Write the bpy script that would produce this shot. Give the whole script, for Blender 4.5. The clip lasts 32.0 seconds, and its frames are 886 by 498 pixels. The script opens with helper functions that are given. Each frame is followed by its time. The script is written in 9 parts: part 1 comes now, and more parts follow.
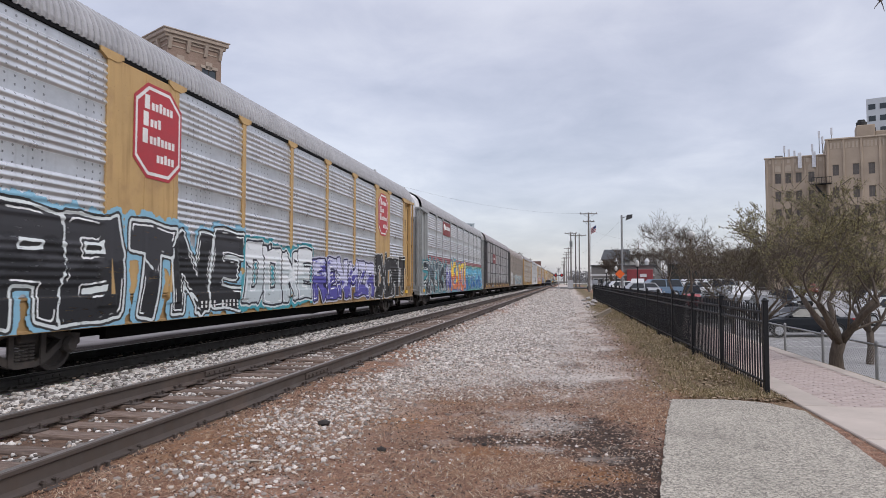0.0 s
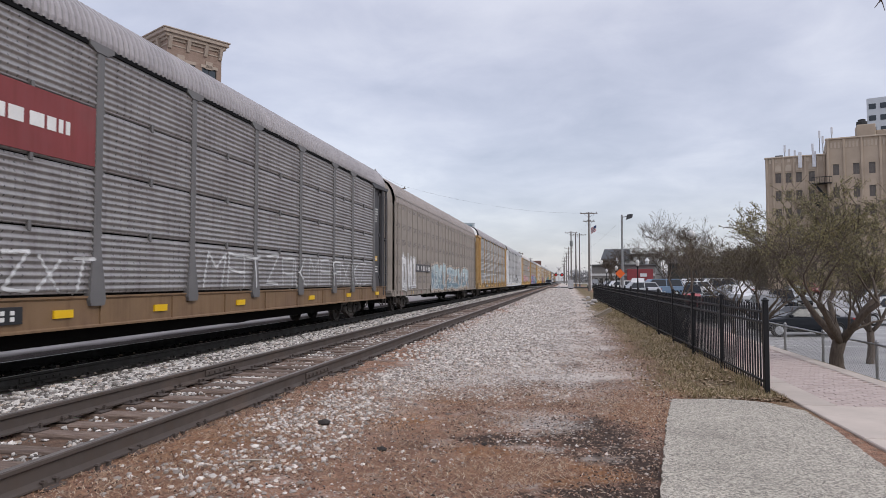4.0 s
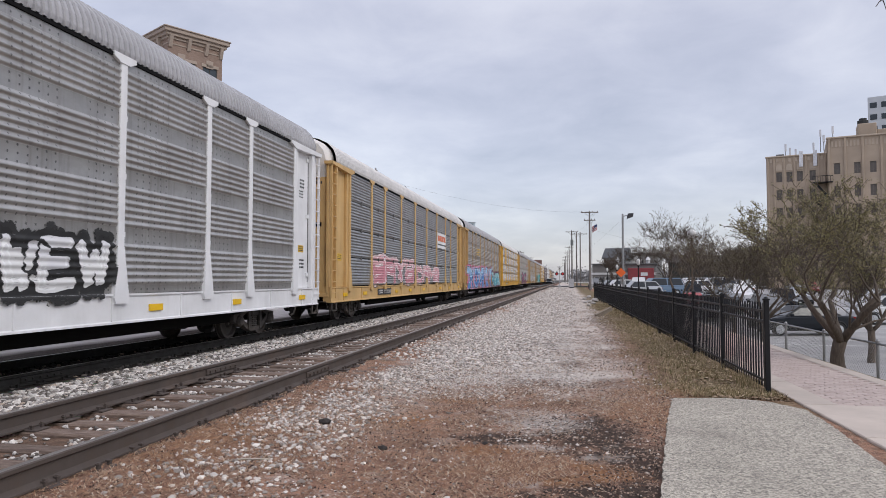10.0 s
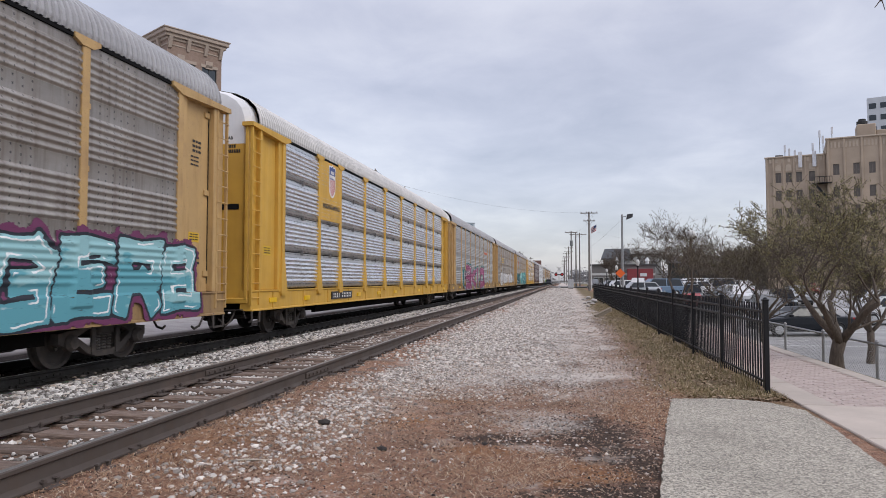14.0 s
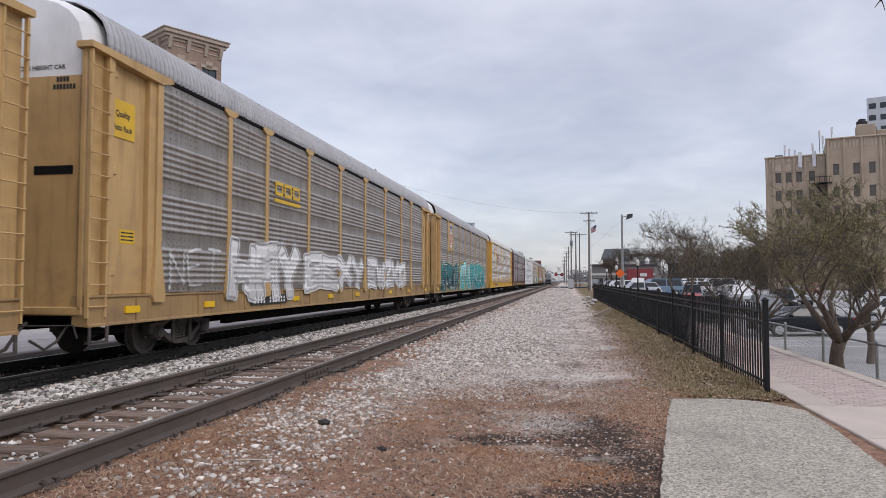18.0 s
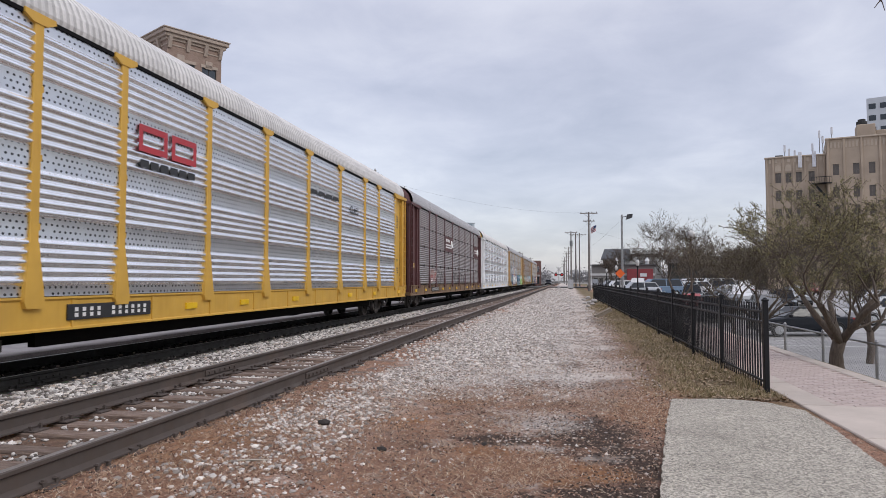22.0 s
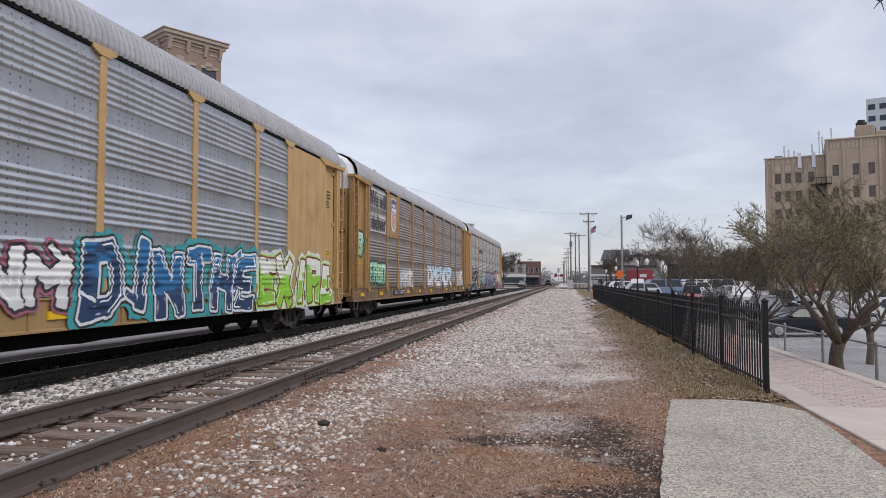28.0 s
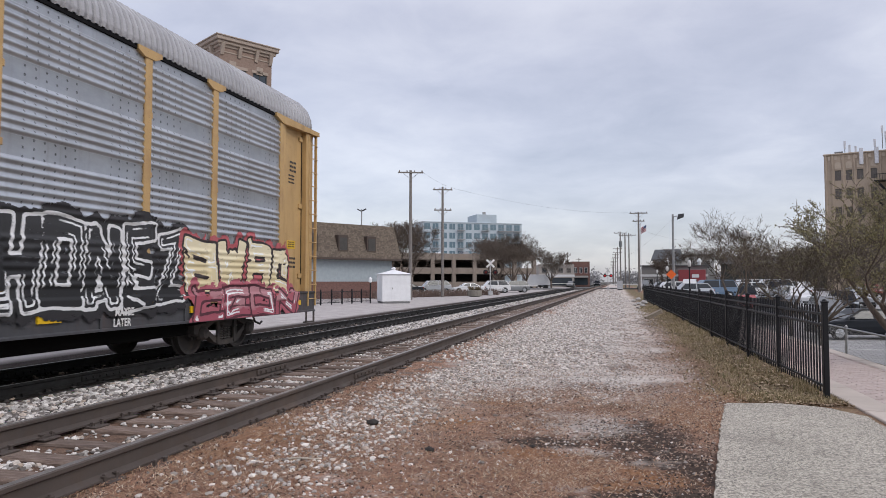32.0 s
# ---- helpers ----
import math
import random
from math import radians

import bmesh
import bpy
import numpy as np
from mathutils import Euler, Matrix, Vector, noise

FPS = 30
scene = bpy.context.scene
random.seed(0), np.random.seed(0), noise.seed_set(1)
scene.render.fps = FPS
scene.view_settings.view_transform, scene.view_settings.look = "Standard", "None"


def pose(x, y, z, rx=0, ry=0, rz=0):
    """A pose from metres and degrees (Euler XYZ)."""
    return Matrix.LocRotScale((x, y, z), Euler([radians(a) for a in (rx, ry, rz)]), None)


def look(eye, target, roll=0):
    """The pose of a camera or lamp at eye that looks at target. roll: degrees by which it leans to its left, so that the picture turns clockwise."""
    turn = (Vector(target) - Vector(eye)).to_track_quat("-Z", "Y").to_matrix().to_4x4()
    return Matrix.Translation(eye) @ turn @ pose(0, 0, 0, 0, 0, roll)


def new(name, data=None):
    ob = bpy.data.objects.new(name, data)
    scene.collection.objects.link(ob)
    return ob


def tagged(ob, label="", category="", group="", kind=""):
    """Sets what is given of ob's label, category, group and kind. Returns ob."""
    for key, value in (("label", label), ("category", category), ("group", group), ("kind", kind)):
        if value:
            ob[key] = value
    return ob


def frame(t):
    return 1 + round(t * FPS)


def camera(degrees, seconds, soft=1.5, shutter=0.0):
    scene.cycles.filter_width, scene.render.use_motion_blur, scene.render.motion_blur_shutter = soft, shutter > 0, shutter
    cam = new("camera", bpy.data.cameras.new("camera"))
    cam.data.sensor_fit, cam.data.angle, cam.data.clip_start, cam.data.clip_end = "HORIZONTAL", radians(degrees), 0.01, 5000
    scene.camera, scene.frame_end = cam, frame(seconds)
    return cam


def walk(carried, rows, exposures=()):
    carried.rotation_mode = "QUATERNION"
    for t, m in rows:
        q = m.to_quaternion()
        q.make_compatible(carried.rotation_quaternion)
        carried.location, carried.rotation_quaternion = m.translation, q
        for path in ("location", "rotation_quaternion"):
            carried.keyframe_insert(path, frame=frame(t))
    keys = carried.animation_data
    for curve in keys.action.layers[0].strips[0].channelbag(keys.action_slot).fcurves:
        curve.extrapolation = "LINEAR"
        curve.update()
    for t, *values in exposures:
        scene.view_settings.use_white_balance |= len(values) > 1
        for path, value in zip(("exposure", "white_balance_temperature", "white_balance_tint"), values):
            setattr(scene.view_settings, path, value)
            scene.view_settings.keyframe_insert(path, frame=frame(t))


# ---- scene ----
import functools
# World: y runs along the railway (the train comes towards -y), x to the right, z up, metres.
# The path beside the camera is z = 0.
EYE = (0.0, 0.0, 1.5)
LENS = 65.36


def aim(yaw, tilt, roll=0.0):
    return pose(*EYE, 90 + tilt, 0, yaw) @ pose(0, 0, 0, 0, 0, roll)


cam = camera(LENS, 32.0, 0.75, 0.05)
walk(cam, [
    (0.0, aim(10.170, 2.648)),
    (2.0, aim(10.172, 2.640)),
    (3.0, aim(10.190, 2.602)),
    (5.5, aim(10.184, 2.630)),
    (7.0, aim(10.186, 2.602)),
    (7.6, aim(10.205, 2.578)),
    (8.5, aim(10.248, 2.524)),
    (10.0, aim(10.246, 2.534)),
    (11.0, aim(10.205, 2.590)),
    (12.0, aim(10.192, 2.612)),
    (14.0, aim(10.198, 2.588)),
    (16.5, aim(10.195, 2.558)),
    (18.0, aim(10.192, 2.592)),
    (22.0, aim(10.182, 2.602)),
    (24.0, aim(10.170, 2.648)),
    (25.5, aim(10.162, 2.656)),
    (27.5, aim(10.158, 2.660)),
    (30.8, aim(10.170, 2.652)),
    (31.0, aim(10.180, 2.650)),
    (31.5, aim(11.070, 2.650)),
    (32.0, aim(14.084, 2.698, -0.02)),
])

# ---- light: a bright overcast sky, a weak veiled sun ----
scene.view_settings.exposure = 0.0
SUN_TURN, SUN_HEIGHT = 118.0, 42.0


def make_world():
    w = bpy.data.worlds.new("overcast_sky")
    scene.world = w
    w.use_nodes = True
    n, k = w.node_tree.nodes, w.node_tree.links
    n.clear()
    out, bg = n.new("ShaderNodeOutputWorld"), n.new("ShaderNodeBackground")
    sky = n.new("ShaderNodeTexSky")
    sky.sky_type, sky.sun_disc = "NISHITA", False
    sky.sun_elevation, sky.sun_rotation = radians(SUN_HEIGHT), radians(SUN_TURN)
    dim = n.new("ShaderNodeVectorMath")
    dim.operation = "SCALE"
    dim.inputs["Scale"].default_value = 0.06
    k.new(sky.outputs[0], dim.inputs[0])
    co = n.new("ShaderNodeTexCoord")
    # clouds lie in a flat layer: project the direction on a plane overhead
    sep = n.new("ShaderNodeSeparateXYZ")
    k.new(co.outputs["Generated"], sep.inputs[0])
    up = n.new("ShaderNodeMath")
    up.operation = "MAXIMUM"
    up.inputs[1].default_value = 0.0
    k.new(sep.outputs[2], up.inputs[0])
    up2 = n.new("ShaderNodeMath")
    up2.operation = "ADD"
    up2.inputs[1].default_value = 0.22
    k.new(up.outputs[0], up2.inputs[0])
    inv = n.new("ShaderNodeMath")
    inv.operation = "DIVIDE"
    inv.inputs[0].default_value = 1.0
    k.new(up2.outputs[0], inv.inputs[1])
    flat = n.new("ShaderNodeVectorMath")
    flat.operation = "SCALE"
    k.new(co.outputs["Generated"], flat.inputs[0])
    k.new(inv.outputs[0], flat.inputs["Scale"])
    big, fine = n.new("ShaderNodeTexNoise"), n.new("ShaderNodeTexNoise")
    for t, s, d, r in ((big, 1.15, 4.0, 0.5), (fine, 3.1, 7.0, 0.6)):
        t.inputs["Scale"].default_value, t.inputs["Detail"].default_value = s, d
        t.inputs["Roughness"].default_value = r
        t.inputs["Distortion"].default_value = 0.35
        k.new(flat.outputs[0], t.inputs["Vector"])
    mixn = n.new("ShaderNodeMix")
    mixn.data_type = "FLOAT"
    mixn.inputs[0].default_value = 0.38
    k.new(big.outputs[0], mixn.inputs[2])
    k.new(fine.outputs[0], mixn.inputs[3])
    ramp = n.new("ShaderNodeValToRGB")
    e = ramp.color_ramp.elements
    e[0].position, e[0].color = 0.34, (0.49, 0.495, 0.59, 1)
    e[1].position, e[1].color = 0.66, (0.795, 0.785, 0.86, 1)
    mid = e.new(0.5)
    mid.color = (0.63, 0.627, 0.725, 1)
    k.new(mixn.outputs[0], ramp.inputs[0])
    # an overcast sky is brighter overhead than at the horizon
    zen = n.new("ShaderNodeMapRange")
    zen.inputs[1].default_value, zen.inputs[2].default_value = 0.36, 0.95
    zen.inputs[3].default_value, zen.inputs[4].default_value = 1.0, 2.0
    k.new(sep.outputs[2], zen.inputs[0])
    low = n.new("ShaderNodeMapRange")
    low.inputs[1].default_value, low.inputs[2].default_value = 0.0, 0.14
    low.inputs[3].default_value, low.inputs[4].default_value = 0.80, 1.0
    k.new(sep.outputs[2], low.inputs[0])
    both = n.new("ShaderNodeMath")
    both.operation = "MULTIPLY"
    k.new(zen.outputs[0], both.inputs[0])
    k.new(low.outputs[0], both.inputs[1])
    gain = n.new("ShaderNodeVectorMath")
    gain.operation = "SCALE"
    k.new(ramp.outputs[0], gain.inputs[0])
    k.new(both.outputs[0], gain.inputs["Scale"])
    add = n.new("ShaderNodeVectorMath")
    k.new(gain.outputs[0], add.inputs[0])
    k.new(dim.outputs[0], add.inputs[1])
    k.new(add.outputs[0], bg.inputs[0])
    bg.inputs[1].default_value = 0.78
    k.new(bg.outputs[0], out.inputs[0])


make_world()
sun = new("sun", bpy.data.lights.new("sun", "SUN"))
sun.data.energy, sun.data.angle, sun.data.color = 1.25, radians(30), (1.0, 0.96, 0.9)
a, b = radians(SUN_TURN), radians(SUN_HEIGHT)
sun.matrix_world = look((math.sin(a) * math.cos(b) * 80, math.cos(a) * math.cos(b) * 80, math.sin(b) * 80), (0, 0, 0))

# ---- materials ----
MATS = {}


class Nodes:
    """Short forms for node trees."""

    def __init__(self, name):
        self.m = bpy.data.materials.new(name)
        self.m.use_nodes = True
        self.t = self.m.node_tree
        self.t.nodes.clear()
        self.out = self.t.nodes.new("ShaderNodeOutputMaterial")
        self.b = self.t.nodes.new("ShaderNodeBsdfPrincipled")
        self.link(self.b.outputs[0], self.out.inputs[0])
        self.co = self.t.nodes.new("ShaderNodeTexCoord")
        self.info = None

    def link(self, a, b):
        self.t.links.new(a, b)

    def put(self, socket, v):
        if isinstance(v, (int, float)):
            socket.default_value = v
        elif isinstance(v, tuple):
            socket.default_value = v if len(v) == len(socket.default_value) else (*v, 1)
        else:
            self.link(v, socket)

    def world(self):
        g = self.t.nodes.new("ShaderNodeNewGeometry")
        return g.outputs["Position"]

    def obj(self):
        return self.co.outputs["Object"]

    def noise(self, scale, detail=3.0, vec=None, rough=0.55, stretch=None, distort=0.0):
        v = vec or self.obj()
        if stretch:
            mp = self.t.nodes.new("ShaderNodeMapping")
            mp.inputs["Scale"].default_value = stretch
            self.link(v, mp.inputs[0])
            v = mp.outputs[0]
        x = self.t.nodes.new("ShaderNodeTexNoise")
        x.inputs["Scale"].default_value, x.inputs["Detail"].default_value = scale, detail
        x.inputs["Roughness"].default_value, x.inputs["Distortion"].default_value = rough, distort
        self.link(v, x.inputs["Vector"])
        return x.outputs[0]

    def cells(self, scale, vec=None, feature="F1", out=0, random=1.0):
        x = self.t.nodes.new("ShaderNodeTexVoronoi")
        x.feature = feature
        x.inputs["Scale"].default_value = scale
        x.inputs["Randomness"].default_value = random
        self.link(vec or self.obj(), x.inputs["Vector"])
        return x.outputs[out]

    def ramp(self, fac, *stops, constant=False):
        x = self.t.nodes.new("ShaderNodeValToRGB")
        if constant:
            x.color_ramp.interpolation = "CONSTANT"
        e = x.color_ramp.elements
        while len(e) < len(stops):
            e.new(0.5)
        for el, (p, c) in zip(e, stops):
            el.position = p
            el.color = (c, c, c, 1) if isinstance(c, (int, float)) else (*c[:3], c[3] if len(c) > 3 else 1)
        self.link(fac, x.inputs[0])
        self.last_ramp = x
        return x.outputs[0]

    def mix(self, fac, a, b, blend="MIX"):
        x = self.t.nodes.new("ShaderNodeMix")
        x.data_type, x.blend_type = "RGBA", blend
        self.put(x.inputs[0], fac)
        self.put(x.inputs[6], a)
        self.put(x.inputs[7], b)
        return x.outputs[2]

    def calc(self, op, a, b=0.0, c=0.0):
        x = self.t.nodes.new("ShaderNodeMath")
        x.operation = op
        self.put(x.inputs[0], a)
        self.put(x.inputs[1], b)
        self.put(x.inputs[2], c)
        return x.outputs[0]

    def xyz(self, v=None):
        x = self.t.nodes.new("ShaderNodeSeparateXYZ")
        self.link(v or self.obj(), x.inputs[0])
        return x.outputs

    def random(self):
        if not self.info:
            self.info = self.t.nodes.new("ShaderNodeObjectInfo")
        return self.info.outputs["Random"]

    def attr(self, name):
        x = self.t.nodes.new("ShaderNodeAttribute")
        x.attribute_name = name
        return x.outputs["Fac"]

    def bump(self, height, strength=0.3, distance=0.01):
        x = self.t.nodes.new("ShaderNodeBump")
        x.inputs["Strength"].default_value, x.inputs["Distance"].default_value = strength, distance
        self.link(height, x.inputs["Height"])
        self.link(x.outputs[0], self.b.inputs["Normal"])

    def done(self, colour, rough=0.6, metal=0.0):
        self.put(self.b.inputs["Base Color"], colour)
        self.put(self.b.inputs["Roughness"], rough)
        self.put(self.b.inputs["Metallic"], metal)
        return self.m


def shade(c, k):
    return tuple(min(1.0, v * k) for v in c)


def plain(name, c, rough=0.6, metal=0.0, vary=0.25, scale=3.0, fine=40.0, bump=0.15, each=0.0, gloss=0.5):
    """Paint, concrete, plastic: a base colour with stains at two scales and fine relief."""
    if name in MATS:
        return MATS[name]
    n = Nodes(name)
    big, small = n.noise(scale, 4), n.noise(fine, 2)
    f = n.calc("ADD", n.calc("MULTIPLY", big, 0.7), n.calc("MULTIPLY", small, 0.3))
    col = n.ramp(f, (0.3, shade(c, 1 - vary)), (0.7, shade(c, 1 + vary * 0.6)))
    if each:
        k = n.calc("ADD", n.calc("MULTIPLY", n.random(), each), 1 - each / 2)
        col = n.mix(1.0, col, n.ramp(k, (0, 0.0), (1, 1.0)), "MULTIPLY")
    n.bump(small, bump, 0.01)
    n.b.inputs["Specular IOR Level"].default_value = gloss
    MATS[name] = n.done(col, n.ramp(big, (0.3, rough * 0.85), (0.7, min(1, rough * 1.15))), metal)
    return MATS[name]


def old_paint(name, c, rust=(0.12, 0.06, 0.035), dirt=0.35, rough=0.5, streak=True):
    """Weathered enamel on steel: runs of dirt and rust down the sheet, fading in blotches."""
    if name in MATS:
        return MATS[name]
    n = Nodes(name)
    blot = n.noise(1.3, 5)
    run = n.noise(1.0, 5, None, 0.6, (5, 5, 0.5)) if streak else n.noise(5, 4)
    fine = n.noise(55, 2)
    col = n.ramp(blot, (0.3, shade(c, 0.88)), (0.7, shade(c, 1.08)))
    col = n.mix(n.ramp(run, (0.52, 0.0), (0.80, dirt * 0.75)), col, rust)
    col = n.mix(n.ramp(n.noise(0.8, 5, None, 0.7), (0.52, 0.0), (0.74, dirt * 0.8)), col, shade(rust, 1.6))
    col = n.mix(n.ramp(n.noise(38, 3, None, 0.7), (0.64, 0.0), (0.70, dirt)), col, shade(rust, 1.1))
    n.bump(fine, 0.12, 0.004)
    MATS[name] = n.done(col, n.ramp(run, (0.35, rough), (0.75, min(1, rough + 0.3))), 0.0)
    return MATS[name]


def galvanised(name, c, metal=0.55, rough=0.45, grime=(0.10, 0.085, 0.075), dirt=0.5, holes=False, cover=0.52, hole=0.27, ink=0.9):
    """Galvanised sheet: spangle, drip marks and road dirt; with holes, rows of punched dots on the flats."""
    if name in MATS:
        return MATS[name]
    n = Nodes(name)
    even = 0.4 if dirt < 0.2 else 0.65
    col = n.ramp(n.noise(2.2, 5, None, 0.6, (1, 1, 1.6)), (0.3, shade(c, 1 - 0.22 * even)), (0.7, shade(c, 1 + 0.15 * even)))
    col = n.mix(n.ramp(n.noise(1.6, 5, None, 0.65, (6, 6, 0.45)), (cover, 0.0), (cover + 0.26, dirt)), col, grime)
    col = n.mix(n.ramp(n.noise(0.7, 4), (0.45, 0.0), (0.75, dirt * 0.8)), col, shade(grime, 1.4))
    spangle = n.cells(28)
    col = n.mix(n.ramp(spangle, (0.0, 0.0), (1.0, 0.07 * even)), col, shade(c, 0.5))
    if holes:
        s = n.xyz()
        bolts = holes == "bolts"
        grid = not bolts and holes > 1
        row = n.calc("MULTIPLY", s[2], 8.4 if bolts else (holes if grid else 11.0))
        v = n.calc("FRACT", row)
        shift = 0.0 if bolts or grid else n.calc("MULTIPLY", n.calc("SUBTRACT", row, v), 0.5)
        u = n.calc("FRACT", n.calc("ADD", n.calc("MULTIPLY", s[1], 5.6 if bolts else (holes if grid else 9.0)), shift))
        if bolts:
            u = n.calc("ADD", n.calc("MULTIPLY", n.calc("SUBTRACT", u, 0.5), 2.2), 0.5)
        d = n.calc("SQRT", n.calc("ADD", n.calc("POWER", n.calc("SUBTRACT", u, 0.5), 2.0), n.calc("POWER", n.calc("SUBTRACT", v, 0.5), 2.0)))
        gap = n.calc("LESS_THAN", n.calc("ABSOLUTE", s[1]), 0.40) if grid else n.calc("GREATER_THAN", n.calc("FRACT", n.calc("MULTIPLY", s[1], 0.61 if bolts else 1.42)), 0.38 if bolts else 0.1)
        dot = n.calc("MULTIPLY", n.calc("LESS_THAN", d, hole), gap)
        dot = n.calc("MULTIPLY", dot, ink)
        col = n.mix(dot, col, (0.012, 0.012, 0.014))
        metal = n.calc("MULTIPLY", n.calc("SUBTRACT", 1.0, dot), metal)
    n.bump(n.noise(14, 3, None, 0.6, (1, 0.2, 1)), 0.12 if dirt > 0.2 else 0.0, 0.01)
    MATS[name] = n.done(col, n.ramp(n.noise(3, 4), (0.3, rough * (1 - 0.2 * even)), (0.7, min(1, rough * (1 + 0.3 * even)))), metal)
    return MATS[name]


# ---- mesh helpers ----
class Shape:
    """Vertices and faces of one mesh, with a material slot for each face."""

    def __init__(self):
        self.v, self.f, self.k, self.slot = [], [], [], 0

    def face(self, *ids):
        self.f.append(ids)
        self.k.append(self.slot)

    def quad(self, a, b, c, d):
        i = len(self.v)
        self.v += [tuple(a), tuple(b), tuple(c), tuple(d)]
        self.face(i, i + 1, i + 2, i + 3)

    def poly(self, pts):
        i = len(self.v)
        self.v += [tuple(p) for p in pts]
        self.face(*range(i, i + len(pts)))

    def box(self, x0, x1, y0, y1, z0, z1, bevel=0.0):
        if bevel <= 0:
            i = len(self.v)
            self.v += [(x, y, z) for z in (z0, z1) for y in (y0, y1) for x in (x0, x1)]
            for q in ((0, 2, 3, 1), (4, 5, 7, 6), (0, 1, 5, 4), (2, 6, 7, 3), (0, 4, 6, 2), (1, 3, 7, 5)):
                self.face(*(i + j for j in q))
            return self
        c = min(bevel, (x1 - x0) / 2.01, (y1 - y0) / 2.01, (z1 - z0) / 2.01)
        i = len(self.v)
        ids = {}
        for sx in (0, 1):
            for sy in (0, 1):
                for sz in (0, 1):
                    p = ((x0, x1)[sx], (y0, y1)[sy], (z0, z1)[sz])
                    g = (c if not sx else -c, c if not sy else -c, c if not sz else -c)
                    for a in range(3):
                        ids[sx, sy, sz, a] = len(self.v)
                        self.v.append(tuple(p[b] if b == a else p[b] + g[b] for b in range(3)))
        for s in (0, 1):
            self.face(*[ids[s, p, q, 0] for p, q in ((0, 0), (1, 0), (1, 1), (0, 1))][::1 if s else -1])
            self.face(*[ids[p, s, q, 1] for p, q in ((0, 0), (1, 0), (1, 1), (0, 1))][::-1 if s else 1])
            self.face(*[ids[p, q, s, 2] for p, q in ((0, 0), (1, 0), (1, 1), (0, 1))][::1 if s else -1])
        for p in (0, 1):
            for q in (0, 1):
                self.face(ids[0, p, q, 1], ids[1, p, q, 1], ids[1, p, q, 2], ids[0, p, q, 2])
                self.face(ids[p, 0, q, 0], ids[p, 1, q, 0], ids[p, 1, q, 2], ids[p, 0, q, 2])
                self.face(ids[p, q, 0, 0], ids[p, q, 1, 0], ids[p, q, 1, 1], ids[p, q, 0, 1])
                for r in (0, 1):
                    self.face(ids[p, q, r, 0], ids[p, q, r, 1], ids[p, q, r, 2])
        return self

    def prism(self, pts, axis, a, b):
        """A polygon (two coordinates, in the order of the other axes) pushed along one axis from a to b."""
        def at(p, t):
            return {0: (t, p[0], p[1]), 1: (p[0], t, p[1]), 2: (p[0], p[1], t)}[axis]
        i, n = len(self.v), len(pts)
        self.v += [at(p, a) for p in pts] + [at(p, b) for p in pts]
        self.face(*range(i, i + n))
        self.face(*range(i + 2 * n - 1, i + n - 1, -1))
        for j in range(n):
            m = (j + 1) % n
            self.face(i + j, i + m, i + n + m, i + n + j)
        return self

    def tube(self, pts, r, n=6, ends=True):
        """A round bar along a line of points; r may be one radius or one for each point."""
        rs = r if isinstance(r, (list, tuple)) else [r] * len(pts)
        pts = [Vector(p) for p in pts]
        i = len(self.v)
        up = Vector((0, 0, 1))
        side = None
        for j, p in enumerate(pts):
            d = (pts[min(j + 1, len(pts) - 1)] - pts[max(j - 1, 0)]).normalized()
            if side is None:
                side = d.cross(up if abs(d.z) < 0.95 else Vector((1, 0, 0))).normalized()
            side = (side - d * side.dot(d)).normalized()
            w = d.cross(side)
            for q in range(n):
                t = 2 * math.pi * q / n
                self.v.append(tuple(p + (side * math.cos(t) + w * math.sin(t)) * rs[j]))
        for j in range(len(pts) - 1):
            for q in range(n):
                m = (q + 1) % n
                self.face(i + j * n + q, i + j * n + m, i + (j + 1) * n + m, i + (j + 1) * n + q)
        if ends:
            self.face(*range(i + n - 1, i - 1, -1))
            e = i + (len(pts) - 1) * n
            self.face(*range(e, e + n))
        return self

    def lathe(self, prof, n, axis=2, centre=(0, 0, 0)):
        """A profile of (radius, height) turned round an axis."""
        i = len(self.v)
        for r, h in prof:
            for q in range(n):
                t = 2 * math.pi * q / n
                p = [r * math.cos(t), r * math.sin(t)]
                p.insert(axis, h)
                self.v.append(tuple(a + b for a, b in zip(p, centre)))
        for j in range(len(prof) - 1):
            for q in range(n):
                m = (q + 1) % n
                self.face(i + j * n + q, i + j * n + m, i + (j + 1) * n + m, i + (j + 1) * n + q)
        self.face(*range(i + n - 1, i - 1, -1))
        e = i + (len(prof) - 1) * n
        self.face(*range(e, e + n))
        return self

    def mesh(self, name, mats, smooth=False):
        me = bpy.data.meshes.new(name)
        me.from_pydata(self.v, [], self.f)
        for m in mats:
            me.materials.append(m)
        if len(mats) > 1:
            me.polygons.foreach_set("material_index", self.k)
        bm = bmesh.new()
        bm.from_mesh(me)
        bmesh.ops.recalc_face_normals(bm, faces=bm.faces)
        bm.to_mesh(me)
        bm.free()
        if smooth:
            me.polygons.foreach_set("use_smooth", [True] * len(me.polygons))
        me.update()
        return me


def put(name, me, parent=None, at=None, mats=None, label=""):
    """Links a mesh as one object; mats replaces its materials for this object alone."""
    ob = new(name, me)
    if at is not None:
        ob.matrix_basis = at
    if parent is not None:
        ob.parent = parent
    if mats:
        for s, m in zip(ob.material_slots, mats):
            s.link = "OBJECT"
            s.material = m
    return tagged(ob, label) if label else ob


def part(name, shape, mat, parent, label="", at=None, smooth=False):
    return put(name, shape.mesh(name, mat if isinstance(mat, (list, tuple)) else [mat], smooth), parent, at, None, label)


